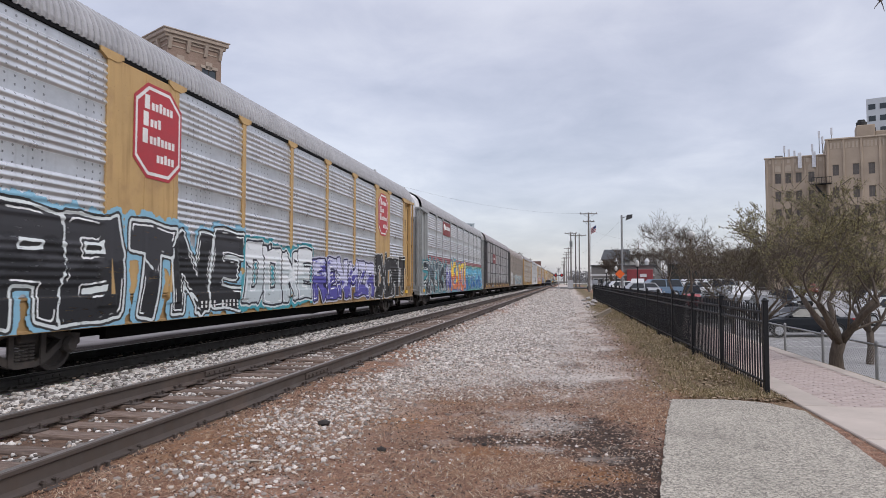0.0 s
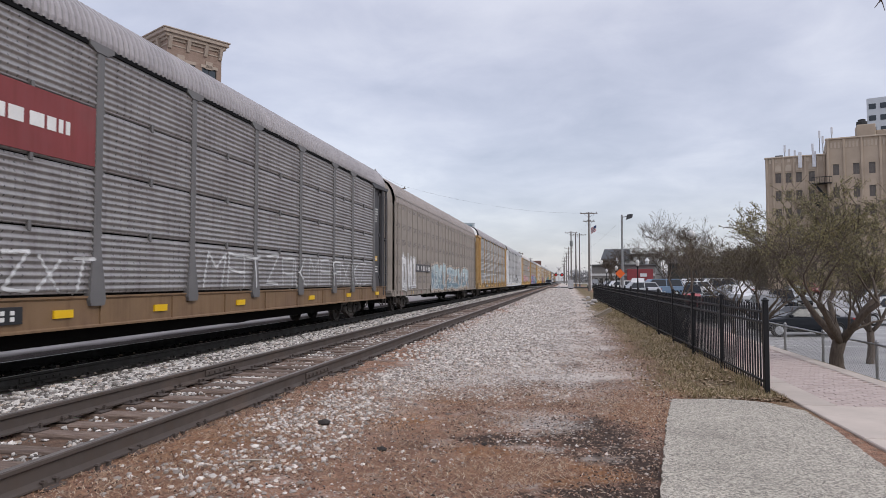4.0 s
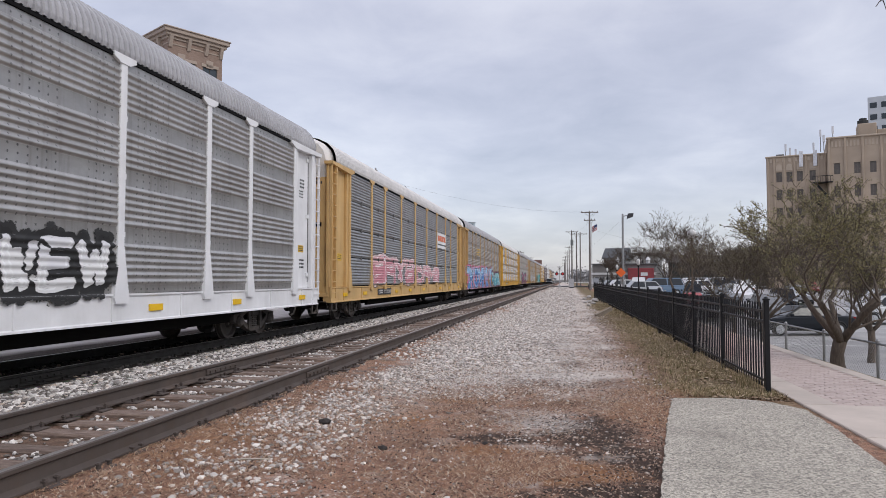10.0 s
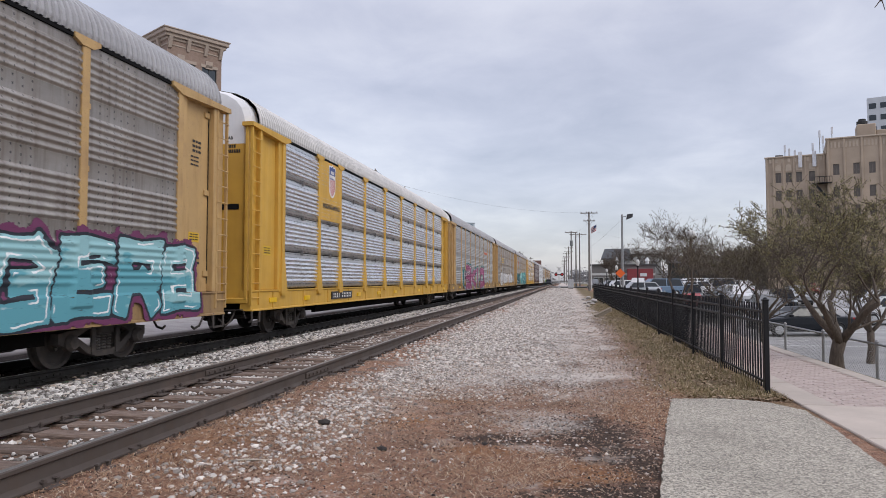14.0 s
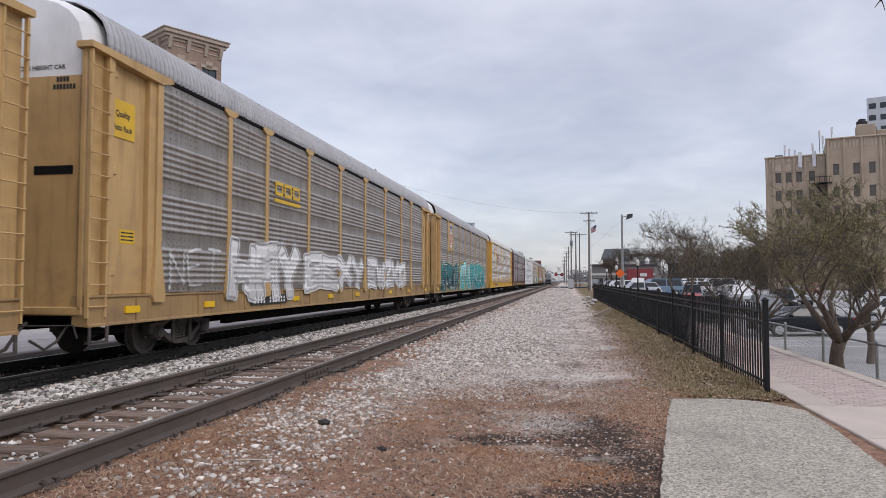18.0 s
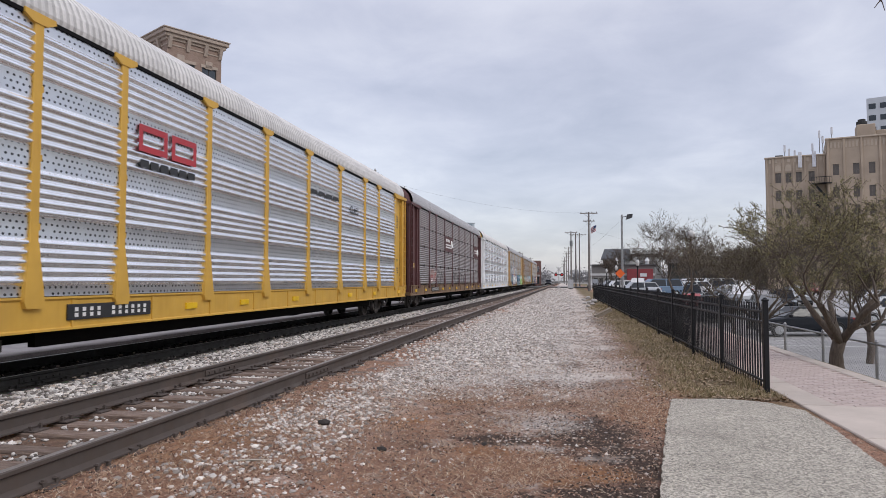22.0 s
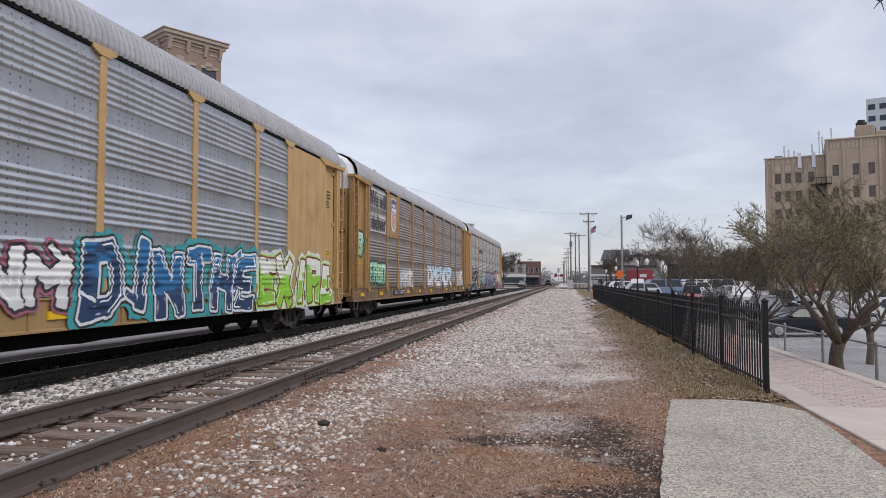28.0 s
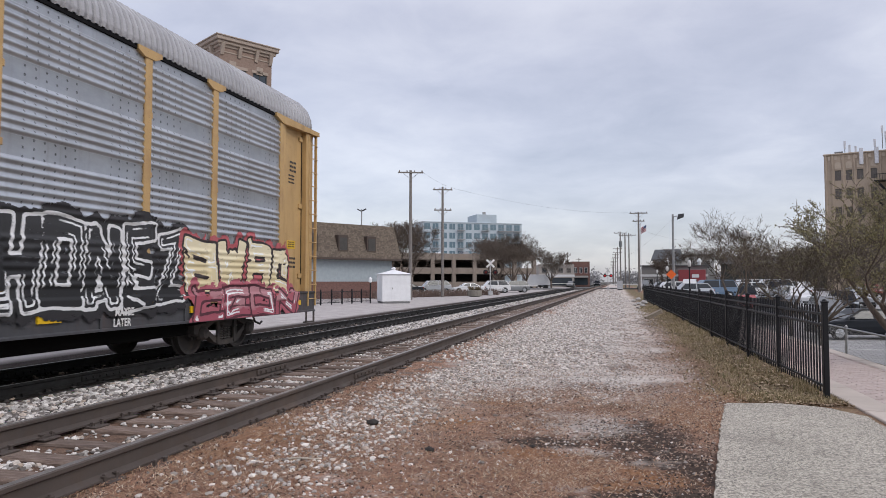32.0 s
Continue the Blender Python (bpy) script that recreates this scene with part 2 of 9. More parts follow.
def thing(name, at, label, category, group="", kind=""):
    return tagged(put(name, None, None, at), label, category, group, kind)


def solo(name, shape, mat, label, category="", group="", kind="", at=None, smooth=False):
    return tagged(part(name, shape, mat, None, "", at, smooth), label, category, group, kind)


def writing(words, size, mat, parent, at, name="lettering", squeeze=1.0):
    """Flat letters of the built-in font as a mesh."""
    cu = bpy.data.curves.new(name, "FONT")
    cu.body, cu.size, cu.align_x, cu.align_y = words, size, "CENTER", "CENTER"
    cu.resolution_u, cu.offset = 2, size * 0.026
    tmp = bpy.data.objects.new(name, cu)
    me = bpy.data.meshes.new_from_object(tmp)
    bpy.data.objects.remove(tmp)
    me.transform(Matrix.Diagonal((squeeze, 1, 1, 1)))
    me.materials.clear()
    me.materials.append(mat)
    return tagged(put(name, me, parent, at), kind="stuff")
# ---- the ground and the two tracks ----
NEAR_TRACK, FAR_TRACK = -4.35, -8.88
NEAR_RAIL_Z, FAR_RAIL_Z = 0.27, 0.08
GAUGE = 1.505


def bend(x, table):
    for (x0, z0), (x1, z1) in zip(table, table[1:]):
        if x <= x1:
            t = min(max((x - x0) / (x1 - x0), 0), 1)
            return z0 + (z1 - z0) * t
    return table[-1][1]


CROSS_SECTION = ((-60, -0.1), (-12.5, -0.08), (-10.6, -0.12), (-10.2, -0.11), (-7.6, -0.11), (-6.6, -0.10), (-5.7, 0.06), (-5.2, 0.05), (-5.0, 0.028), (-3.7, 0.028), (-3.5, 0.08), (-3.15, 0.075), (-1.6, 0.0),
                 (2.2, 0.0), (4.6, -0.02), (4.8, -0.06), (5.3, -0.72), (6.6, -1.2), (60, -1.25))


def ground_height(x, y):
    z = bend(x, CROSS_SECTION)
    if x > 4.5:
        z = z * (1 - bend(y, ((48, 0), (82, 0.8))))
    if abs(x) < 12 and y < 40:
        z += 0.012 * noise.noise((x * 2.3, y * 2.3, 0)) + 0.02 * noise.noise((x * 0.5, y * 0.5, 4))
    return z


def spread(stops):
    out = [stops[0][0]]
    for (a, _), (b, step) in zip(stops, stops[1:]):
        n = max(1, round((b - a) / step))
        out += [a + (b - a) * (i + 1) / n for i in range(n)]
    return out


def soil():
    n = Nodes("ground_soil")
    p = n.world()
    s = n.xyz(p)
    wob = n.noise(0.55, 5, p, 0.6)
    wob2 = n.noise(1.7, 4, p, 0.6)
    x = n.calc("ADD", s[0], n.calc("MULTIPLY", n.calc("SUBTRACT", wob, 0.5), 2.2))
    y = n.calc("ADD", s[1], n.calc("MULTIPLY", n.calc("SUBTRACT", wob2, 0.5), 7.0))

    def band(v, a, b, c, d):
        x_ = n.t.nodes.new("ShaderNodeMapRange")
        x_.inputs[1].default_value, x_.inputs[2].default_value = a, b
        n.link(v, x_.inputs[0])
        y_ = n.t.nodes.new("ShaderNodeMapRange")
        y_.inputs[1].default_value, y_.inputs[2].default_value = c, d
        y_.inputs[3].default_value, y_.inputs[4].default_value = 1.0, 0.0
        n.link(v, y_.inputs[0])
        return n.calc("MULTIPLY", x_.outputs[0], y_.outputs[0])
    # rust-red needles and earth
    earth = n.ramp(n.noise(6, 6, p, 0.7), (0.28, (0.060, 0.036, 0.027)), (0.46, (0.225, 0.112, 0.074)), (0.70, (0.45, 0.25, 0.165)))
    earth = n.mix(n.ramp(n.noise(60, 3, p, 0.7), (0.46, 0.0), (0.62, 0.7)), earth, (0.44, 0.32, 0.235))
    earth = n.mix(n.ramp(n.noise(90, 2, p, 0.7), (0.50, 0.0), (0.62, 0.8)), earth, (0.04, 0.026, 0.02))
    # dark damp patches
    ragged = n.calc("MULTIPLY", n.calc("SUBTRACT", n.noise(3.2, 5, p, 0.7), 0.5), 1.9)

    def blot(*spots):
        out = None
        for cx, cy, rx, ry in spots:
            ex = n.calc("DIVIDE", n.calc("SUBTRACT", s[0], cx), rx)
            ey = n.calc("DIVIDE", n.calc("SUBTRACT", s[1], cy), ry)
            d = n.calc("SQRT", n.calc("ADD", n.calc("MULTIPLY", ex, ex), n.calc("MULTIPLY", ey, ey)), 0.0)
            m = n.ramp(n.calc("ADD", d, ragged), (0.62, 1.0), (1.15, 0.0))
            out = m if out is None else n.calc("MAXIMUM", out, m)
        return out
    damp = n.calc("MULTIPLY", n.ramp(n.noise(0.9, 4, p, 0.6), (0.52, 0.0), (0.64, 0.55)), band(s[0], -2.6, -1.8, 1.2, 1.5))
    damp = n.calc("MAXIMUM", damp, n.calc("MULTIPLY", blot((0.15, 6.95, 0.62, 0.95), (0.45, 5.9, 0.5, 0.85), (0.32, 4.9, 0.75, 0.6), (-0.62, 6.55, 0.5, 0.28)), 0.9))
    earth = n.mix(damp, earth, n.ramp(n.noise(25, 4, p, 0.7), (0.35, (0.018, 0.014, 0.012)), (0.7, (0.07, 0.054, 0.045))))
    rust = n.ramp(n.noise(32, 4, p, 0.7, (1, 0.35, 1)), (0.3, (0.10, 0.048, 0.026)), (0.5, (0.27, 0.135, 0.066)), (0.72, (0.42, 0.235, 0.125)))
    needle = blot((-0.2, 5.55, 0.8, 0.42), (0.85, 8.3, 0.5, 1.1), (-1.5, 8.5, 0.4, 0.22), (-0.75, 6.1, 0.45, 0.2), (1.3, 9.7, 0.7, 0.6), (-3.2, 5.9, 0.5, 1.3), (-2.0, 7.3, 0.7, 0.8))
    earth = n.mix(n.calc("MULTIPLY", needle, 0.85), earth, rust)
    # grey-white crushed stone with fines
    cell = n.cells(17, p, out=1)
    peb = n.cells(26, p)
    stone = n.mix(0.35, n.ramp(n.noise(11, 5, p, 0.7), (0.3, (0.42, 0.375, 0.34)), (0.7, (0.80, 0.74, 0.68))), n.mix(0.8, n.ramp(n.xyz(cell)[0], (0, 0.3), (1, 1.0)), (0.52, 0.49, 0.46)), "MULTIPLY")
    stone = n.mix(n.ramp(n.noise(1.1, 4, p), (0.42, 0.0), (0.68, 0.5)), stone, (0.37, 0.315, 0.27))
    gravel = n.calc("MULTIPLY", n.calc("MAXIMUM", band(x, -3.0, -2.3, 0.6, 1.3), n.calc("MULTIPLY", band(x, -3.0, -2.3, 1.2, 1.9), band(y, 18, 26, 900, 950))), band(y, 8.3, 10.8, 900, 950))
    strip = n.calc("MULTIPLY", n.calc("MULTIPLY", band(x, -2.9, -2.5, -2.1, -1.6), band(y, 5.0, 9.0, 900, 950)), 0.55)
    patch = n.calc("MAXIMUM", n.calc("MULTIPLY", n.ramp(n.noise(1.3, 5, p, 0.65), (0.58, 0.0), (0.66, 0.5)), band(s[0], -3.0, -2.0, 0.7, 1.2)), n.calc("MULTIPLY", blot((-0.37, 7.5, 0.6, 0.8), (-0.31, 6.3, 0.3, 0.15)), 0.6))
    f = n.calc("MINIMUM", n.calc("ADD", n.calc("ADD", gravel, strip), patch), 1.0)
    # a trodden line of pale dust, and dark smudges of old oil and leaf mould on the gravel
    dust = n.ramp(n.noise(9, 5, p, 0.7), (0.3, (0.38, 0.32, 0.275)), (0.7, (0.60, 0.53, 0.47)))
    stone = n.mix(n.calc("MULTIPLY", band(x, -0.2, 0.5, 1.3, 1.9), 0.8), stone, dust)
    smudge = n.calc("MULTIPLY", n.ramp(n.noise(0.75, 5, p, 0.68, (1, 0.55, 1)), (0.55, 0.0), (0.68, 0.6)), band(s[0], -2.2, -1.2, 1.6, 2.0))
    smudge = n.calc("MAXIMUM", smudge, n.calc("MULTIPLY", blot((0.05, 12.6, 0.35, 0.8), (0.75, 10.3, 0.5, 0.7), (-0.5, 10.2, 0.5, 0.5), (1.25, 17.5, 0.35, 1.6), (1.2, 25.0, 0.5, 3.0), (0.95, 9.4, 0.5, 0.4)), 0.7))
    stone = n.mix(smudge, stone, n.ramp(n.noise(20, 4, p, 0.7), (0.3, (0.065, 0.05, 0.042)), (0.7, (0.235, 0.185, 0.155))))
    col = n.mix(f, earth, stone)
    # dry grass along the fence
    grass = n.ramp(n.noise(22, 5, p, 0.7), (0.3, (0.06, 0.05, 0.026)), (0.5, (0.165, 0.125, 0.07)), (0.72, (0.31, 0.24, 0.15)))
    fg = n.calc("MULTIPLY", band(x, 1.0, 1.8, 2.9, 3.3), band(y, 8.0, 10.5, 300, 320))
    col = n.mix(fg, col, grass)
    # ballast under the tracks, shade of the gaps between stones put into its colour
    bal = n.mix(0.6, n.ramp(n.noise(16, 5, p, 0.7), (0.3, (0.05, 0.046, 0.043)), (0.7, (0.26, 0.25, 0.24))), cell, "MULTIPLY")
    col = n.mix(band(s[0], -10.9, -10.6, -5.3, -5.0), col, bal)
    # near-black band: the train's shade on the ground is put into the colour
    train_shade = n.ramp(n.noise(5, 4, p, 0.6), (0.3, (0.008, 0.007, 0.006)), (0.7, (0.032, 0.025, 0.021)))
    col = n.mix(n.calc("MULTIPLY", band(s[0], -12.5, -12.1, -7.95, -7.8), 0.95), col, train_shade)
    # between the rails: soil darkened with the shade that falls among the ties
    col = n.mix(n.calc("MULTIPLY", band(s[0], -5.15, -5.0, -3.7, -3.45), 0.72), col, n.ramp(n.noise(7, 5, p, 0.7), (0.3, (0.045, 0.032, 0.025)), (0.7, (0.17, 0.12, 0.09))))
    # pale paving and dust beyond the far track
    pave = n.ramp(n.noise(1.5, 5, p, 0.65), (0.3, (0.33, 0.30, 0.285)), (0.7, (0.48, 0.445, 0.425)))
    col = n.mix(band(s[0], -400, -390, -12.1, -11.5), col, pave)
    # bank and land beyond the path
    bank = n.ramp(n.noise(3, 5, p, 0.7), (0.3, (0.10, 0.085, 0.05)), (0.7, (0.27, 0.22, 0.13)))
    col = n.mix(band(s[0], 4.4, 4.6, 3000, 3100), col, bank)
    col = n.mix(band(s[1], 330, 340, 4000, 4100), col, (0.16, 0.155, 0.14))
    hgt = n.calc("ADD", n.calc("MULTIPLY", peb, 0.7), n.noise(40, 4, p, 0.7))
    n.bump(hgt, 0.7, 0.02)
    n.b.inputs["Specular IOR Level"].default_value = 0.15
    return n.done(col, 0.95, 0.0)


def build_ground():
    xs = spread([(-2500, 0), (-400, 700), (-60, 60), (-14, 4), (-10.8, 0.5), (5.2, 0.2), (9, 0.4), (30, 4), (90, 15), (400, 60), (2500, 700)])
    ys = spread([(-60, 0), (-4, 14), (2, 1.0), (22, 0.25), (50, 1.0), (170, 6), (500, 40), (3200, 600)])
    s = Shape()
    s.v = [(x, y, ground_height(x, y)) for y in ys for x in xs]
    w = len(xs)
    s.f = [(j * w + i, j * w + i + 1, (j + 1) * w + i + 1, (j + 1) * w + i) for j in range(len(ys) - 1) for i in range(w - 1)]
    s.k = [0] * len(s.f)
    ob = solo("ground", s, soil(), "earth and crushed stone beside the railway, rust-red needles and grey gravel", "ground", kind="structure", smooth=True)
    return ob


RAIL_PROFILE = [(-0.07, -0.18), (0.07, -0.18), (0.07, -0.165), (0.012, -0.14), (0.010, -0.05), (0.036, -0.035), (0.038, -0.008), (0.028, 0.0),
                (-0.028, 0.0), (-0.038, -0.008), (-0.036, -0.035), (-0.010, -0.05), (-0.012, -0.14), (-0.07, -0.165)]
STEEL_BROWN = old_paint("rail_rust", (0.072, 0.056, 0.048), (0.105, 0.068, 0.048), 0.4, 0.75, False)
STEEL_DARK = old_paint("dark_rail", (0.010, 0.009, 0.008), (0.022, 0.017, 0.014), 0.4, 0.7, False)
STEEL_TOP = plain("rail_head", (0.22, 0.20, 0.185), 0.45, 0.5, 0.25, 6)
TIE_WOOD = None


def tie_wood():
    n = Nodes("creosoted_tie")
    grain = n.noise(4, 6, None, 0.7, (1.2, 14, 10))
    col = n.ramp(grain, (0.3, (0.070, 0.046, 0.036)), (0.52, (0.21, 0.15, 0.118)), (0.75, (0.40, 0.32, 0.27)))
    k = n.ramp(n.random(), (0, 0.65), (1, 1.0))
    col = n.mix(1.0, col, k, "MULTIPLY")
    n.bump(grain, 0.6, 0.012)
    return n.done(col, 0.9)


def build_tracks():
    global TIE_WOOD
    TIE_WOOD = tie_wood()
    wood2 = plain("tie_dark", (0.03, 0.024, 0.02), 0.95, 0, 0.4, 5, gloss=0.1)
    for nm, cx, z, lab in (("track_near", NEAR_TRACK, NEAR_RAIL_Z, "empty railway track with brown steel rails on weathered wooden ties"),
                           ("track_far", FAR_TRACK, FAR_RAIL_Z, "railway track under the train, dark rails in ballast")):
        t = thing(nm, pose(cx, 0, z), lab, "track", kind="structure")
        for sx in (-1, 1):
            s = Shape()
            pts = [(p[0] + sx * GAUGE / 2, p[1]) for p in RAIL_PROFILE]
            s.prism(pts, 1, -40, 900)
            s.k = [1 if j == 9 else 0 for j in range(len(s.k))]
            steel = STEEL_BROWN if nm == "track_near" else STEEL_DARK
            part("rail", s, [steel, STEEL_TOP], t)
            # bolted joint bars
            for y in (9.6, 33.4, 57.0):
                b = Shape()
                for q in (-1, 1):
                    b.box(sx * GAUGE / 2 + q * 0.022 - 0.014, sx * GAUGE / 2 + q * 0.022 + 0.014, y - 0.45, y + 0.45, -0.135, -0.055, 0.008)
                    for i in range(6):
                        b.box(sx * GAUGE / 2 + q * 0.045 - 0.012, sx * GAUGE / 2 + q * 0.045 + 0.012, y - 0.38 + i * 0.15, y - 0.34 + i * 0.15, -0.11, -0.08)
                part("joint_bar", b, steel, t)
        # ties, each with plates and spikes
        rnd = random.Random(4)
        variants = []
        for v in range(5):
            s = Shape()
            L = 1.29 + rnd.uniform(-0.05, 0.05)
            w = 0.115 + rnd.uniform(-0.012, 0.01)
            s.box(-L, L, -w, w, -0.40, -0.187 - rnd.uniform(0, 0.02), 0.018)
            s.slot = 1
            for q in (-1, 1):
                x = q * GAUGE / 2
                s.box(x - 0.17, x + 0.17, -0.095, 0.095, -0.195, -0.178, 0.004)
                for dx in (-0.1, 0.1, -0.14):
                    for dy in (-0.06, 0.06):
                        if dx == -0.14 and dy < 0:
                            continue
                        s.box(x + dx - 0.014, x + dx + 0.014, dy - 0.014, dy + 0.014, -0.182, -0.135 + rnd.uniform(-0.01, 0.012), 0.004)
                        s.box(x + dx - 0.022, x + dx + 0.018, dy - 0.02, dy + 0.02, -0.150, -0.138, 0.003)
            variants.append(s)
        if nm == "track_near":
            mes = [s.mesh("tie", [TIE_WOOD, STEEL_BROWN]) for s in variants]
            for i in range(190):
                y = -2 + i * 0.52 + rnd.uniform(-0.03, 0.03)
                put("tie", mes[i % 5], t, pose(rnd.uniform(-0.04, 0.04), y, rnd.uniform(-0.012, 0.006), 0, 0, rnd.uniform(-1.6, 1.6)))
            first, last = 97, 330
        else:
            first, last = -3, 330
        far = Shape()
        y = first
        while y < last:
            s = variants[rnd.randrange(5)]
            i = len(far.v)
            far.v += [(a + rnd.uniform(-0.01, 0.01), b + y, c) for a, b, c in s.v]
            far.f += [tuple(i + q for q in f) for f in s.f]
            far.k += s.k
            y += 0.52 if y < 60 else 0.9
        tagged(part("ties", far, [TIE_WOOD if nm == "track_near" else wood2, steel], t), kind="stuff")


def rock_material(name, lo, hi):
    n = Nodes(name)
    g = n.t.nodes.new("ShaderNodeNewGeometry")
    tone = n.ramp(g.outputs["Random Per Island"], (0.0, shade(lo, 0.7)), (0.22, lo), (0.5, shade(hi, 0.62)), (0.8, hi), (1.0, (0.42, 0.33, 0.26)))
    tone = n.mix(n.ramp(n.noise(30, 4), (0.4, 0.0), (0.75, 0.4)), tone, shade(lo, 0.7))
    n.bump(n.noise(60, 3), 0.4, 0.006)
    return n.done(tone, 0.93)


PHI = (1 + 5 ** 0.5) / 2
ICO = np.array([(-1, PHI, 0), (1, PHI, 0), (-1, -PHI, 0), (1, -PHI, 0), (0, -1, PHI), (0, 1, PHI), (0, -1, -PHI), (0, 1, -PHI),
                (PHI, 0, -1), (PHI, 0, 1), (-PHI, 0, -1), (-PHI, 0, 1)]) / 1.9
ICO_F = np.array([(0, 11, 5), (0, 5, 1), (0, 1, 7), (0, 7, 10), (0, 10, 11), (1, 5, 9), (5, 11, 4), (11, 10, 2), (10, 7, 6), (7, 1, 8), (3, 9, 4),
                  (3, 4, 2), (3, 2, 6), (3, 6, 8), (3, 8, 9), (4, 9, 5), (2, 4, 11), (6, 2, 10), (8, 6, 7), (9, 8, 1)])


OCT = np.array([(1, 0, 0), (0, 1, 0), (-1, 0, 0), (0, -1, 0), (0, 0, 1), (0, 0, -1)], float)
OCT_F = np.array([(0, 1, 4), (1, 2, 4), (2, 3, 4), (3, 0, 4), (1, 0, 5), (2, 1, 5), (3, 2, 5), (0, 3, 5)])


def stones(name, places, sizes, mat, label, seed, category="gravel", fine=False):
    """Many loose stones as one mesh."""
    r = np.random.RandomState(seed)
    places, sizes = np.array(places), np.array(sizes)
    n = len(places)
    form, faces = (OCT, OCT_F) if fine else (ICO, ICO_F)
    k = len(form)
    v = form[None] * (1 + r.uniform(-0.32, 0.32, (n, k, 1))) * sizes[:, None, None]
    v = v * r.uniform((0.7, 0.7, 0.5), (1.35, 1.2, 0.85), (n, 3))[:, None, :]
    t = r.uniform(0, 2 * math.pi, n)
    c, s = np.cos(t)[:, None], np.sin(t)[:, None]
    v = np.stack((v[..., 0] * c - v[..., 1] * s, v[..., 0] * s + v[..., 1] * c, v[..., 2]), -1) + places[:, None, :]
    f = (faces[None] + (np.arange(n) * k)[:, None, None]).reshape(-1, 3)
    me = bpy.data.meshes.new(name)
    me.from_pydata(v.reshape(-1, 3).tolist(), [], f.tolist())
    me.materials.append(mat)
    return tagged(put(name, me), label, category, kind="stuff")


def build_stones():
    rnd = random.Random(11)
    light = rock_material("limestone_ballast", (0.17, 0.15, 0.135), (0.78, 0.735, 0.69))
    spill = rock_material("spilled_stone", (0.27, 0.235, 0.205), (0.80, 0.745, 0.69))
    dusty = rock_material("dusty_stone", (0.15, 0.12, 0.10), (0.60, 0.54, 0.48))
    # stones beneath the train, coloured with its shade
    dark = rock_material("oily_ballast", (0.02, 0.018, 0.017), (0.09, 0.08, 0.075))

    def fill(x0, x1, y0, y1, per, lo, hi, keep=lambda x, y: 1.0, lift=0.25):
        ps, ss = [], []
        n = int((x1 - x0) * (y1 - y0) * per)
        for _ in range(n):
            x, y = rnd.uniform(x0, x1), rnd.uniform(y0, y1)
            if rnd.random() < keep(x, y):
                d = rnd.uniform(lo, hi)
                ps.append((x, y, ground_height(x, y) + d * lift))
                ss.append(d)
        return ps, ss

    def both(*parts):
        ps, ss = [], []
        for p, s in parts:
            ps += p
            ss += s
        return ps, ss
    crest = lambda x, y: 1.0 if -7.7 < x < -5.45 else 0.4
    ps, ss = both(fill(-7.75, -5.3, 3.5, 16, 260, 0.026, 0.05, crest), fill(-7.75, -5.3, 16, 34, 150, 0.03, 0.055, crest), fill(-7.75, -5.3, 34, 90, 40, 0.04, 0.07), fill(-7.75, -5.3, 90, 135, 16, 0.045, 0.07))
    stones("ballast_stones", ps, ss, light, "loose grey-white limestone ballast heaped between the tracks", 1)
    def crib(x, y):
        on_tie = abs((y + 2) / 0.52 - round((y + 2) / 0.52)) < 0.24
        return (0.16 if on_tie else 0.95) * (1.0 if noise.noise((x * 1.6, y * 0.9, 7)) > -0.05 else 0.25)
    ps, ss = both(fill(-4.98, -3.72, 3, 14, 520, 0.010, 0.032, crib, 0.5), fill(-4.98, -3.72, 14, 32, 260, 0.018, 0.036, crib, 0.5), fill(-4.95, -3.75, 32, 60, 40, 0.03, 0.05, lambda x, y: 0.4, 0.3))
    stones("crib_stones", ps, ss, light, "pale stones lying between the wooden ties", 2)
    edge = ((-4, -0.5), (1, 0.0), (3.5, 0.35), (5.0, 0.62), (6.2, 0.80), (7.4, 0.98), (8.2, 1.12), (9.1, 1.27), (9.2, 3))
    bare = lambda x, y: x < bend(y, edge) - 0.03
    side = lambda x, y: min(1, max(0.04, 1.45 - abs(x + 2.7 - 0.055 * (y - 5) - 0.35 * noise.noise((0, y * 0.3, 2))) * 1.9)) * (1.0 if noise.noise((x * 1.2, y * 1.2, 3)) > -0.15 else 0.25) * min(1, max(0.15, (y - 3.2) / 3.5))
    far_side = lambda x, y: min(1, max(0.25, 1.3 - abs(x + 1.9) * 0.7))
    ps, ss = both(fill(-3.6, -0.8, 3, 12, 620, 0.007, 0.027, side), fill(-3.5, -0.2, 12, 30, 230, 0.014, 0.036, far_side), fill(-3.4, 0.4, 30, 80, 26, 0.03, 0.055), fill(-3.4, 0.3, 80, 128, 9, 0.035, 0.065))
    stones("shoulder_stones", ps, ss, spill, "spilled pale ballast along the shoulder of the near track", 3)
    loose = lambda x, y: (0.9 if noise.noise((x * 0.9, y * 0.7, 9)) > 0.05 else 0.25) if bare(x, y) else 0
    rim = lambda y: 0.8 + min(0.35, max(0, (y - 14) * 0.04)) + 0.45 * noise.noise((0, y * 0.9, 8)) + 0.2 * noise.noise((3, y * 3, 8))
    bare_dust = lambda x, y: x > 0.1 + 0.3 * noise.noise((1, y * 0.35, 4)) or noise.noise((x * 0.8, y * 0.45, 6)) > 0.42
    trod = lambda x, y: 0.16 if bare_dust(x, y) else (0.22 if x < 1.4 else 0) if x > rim(y) else (0.95 if y > 8.8 + 1.2 * noise.noise((x * 1.5, 0, 3)) else 0.2)
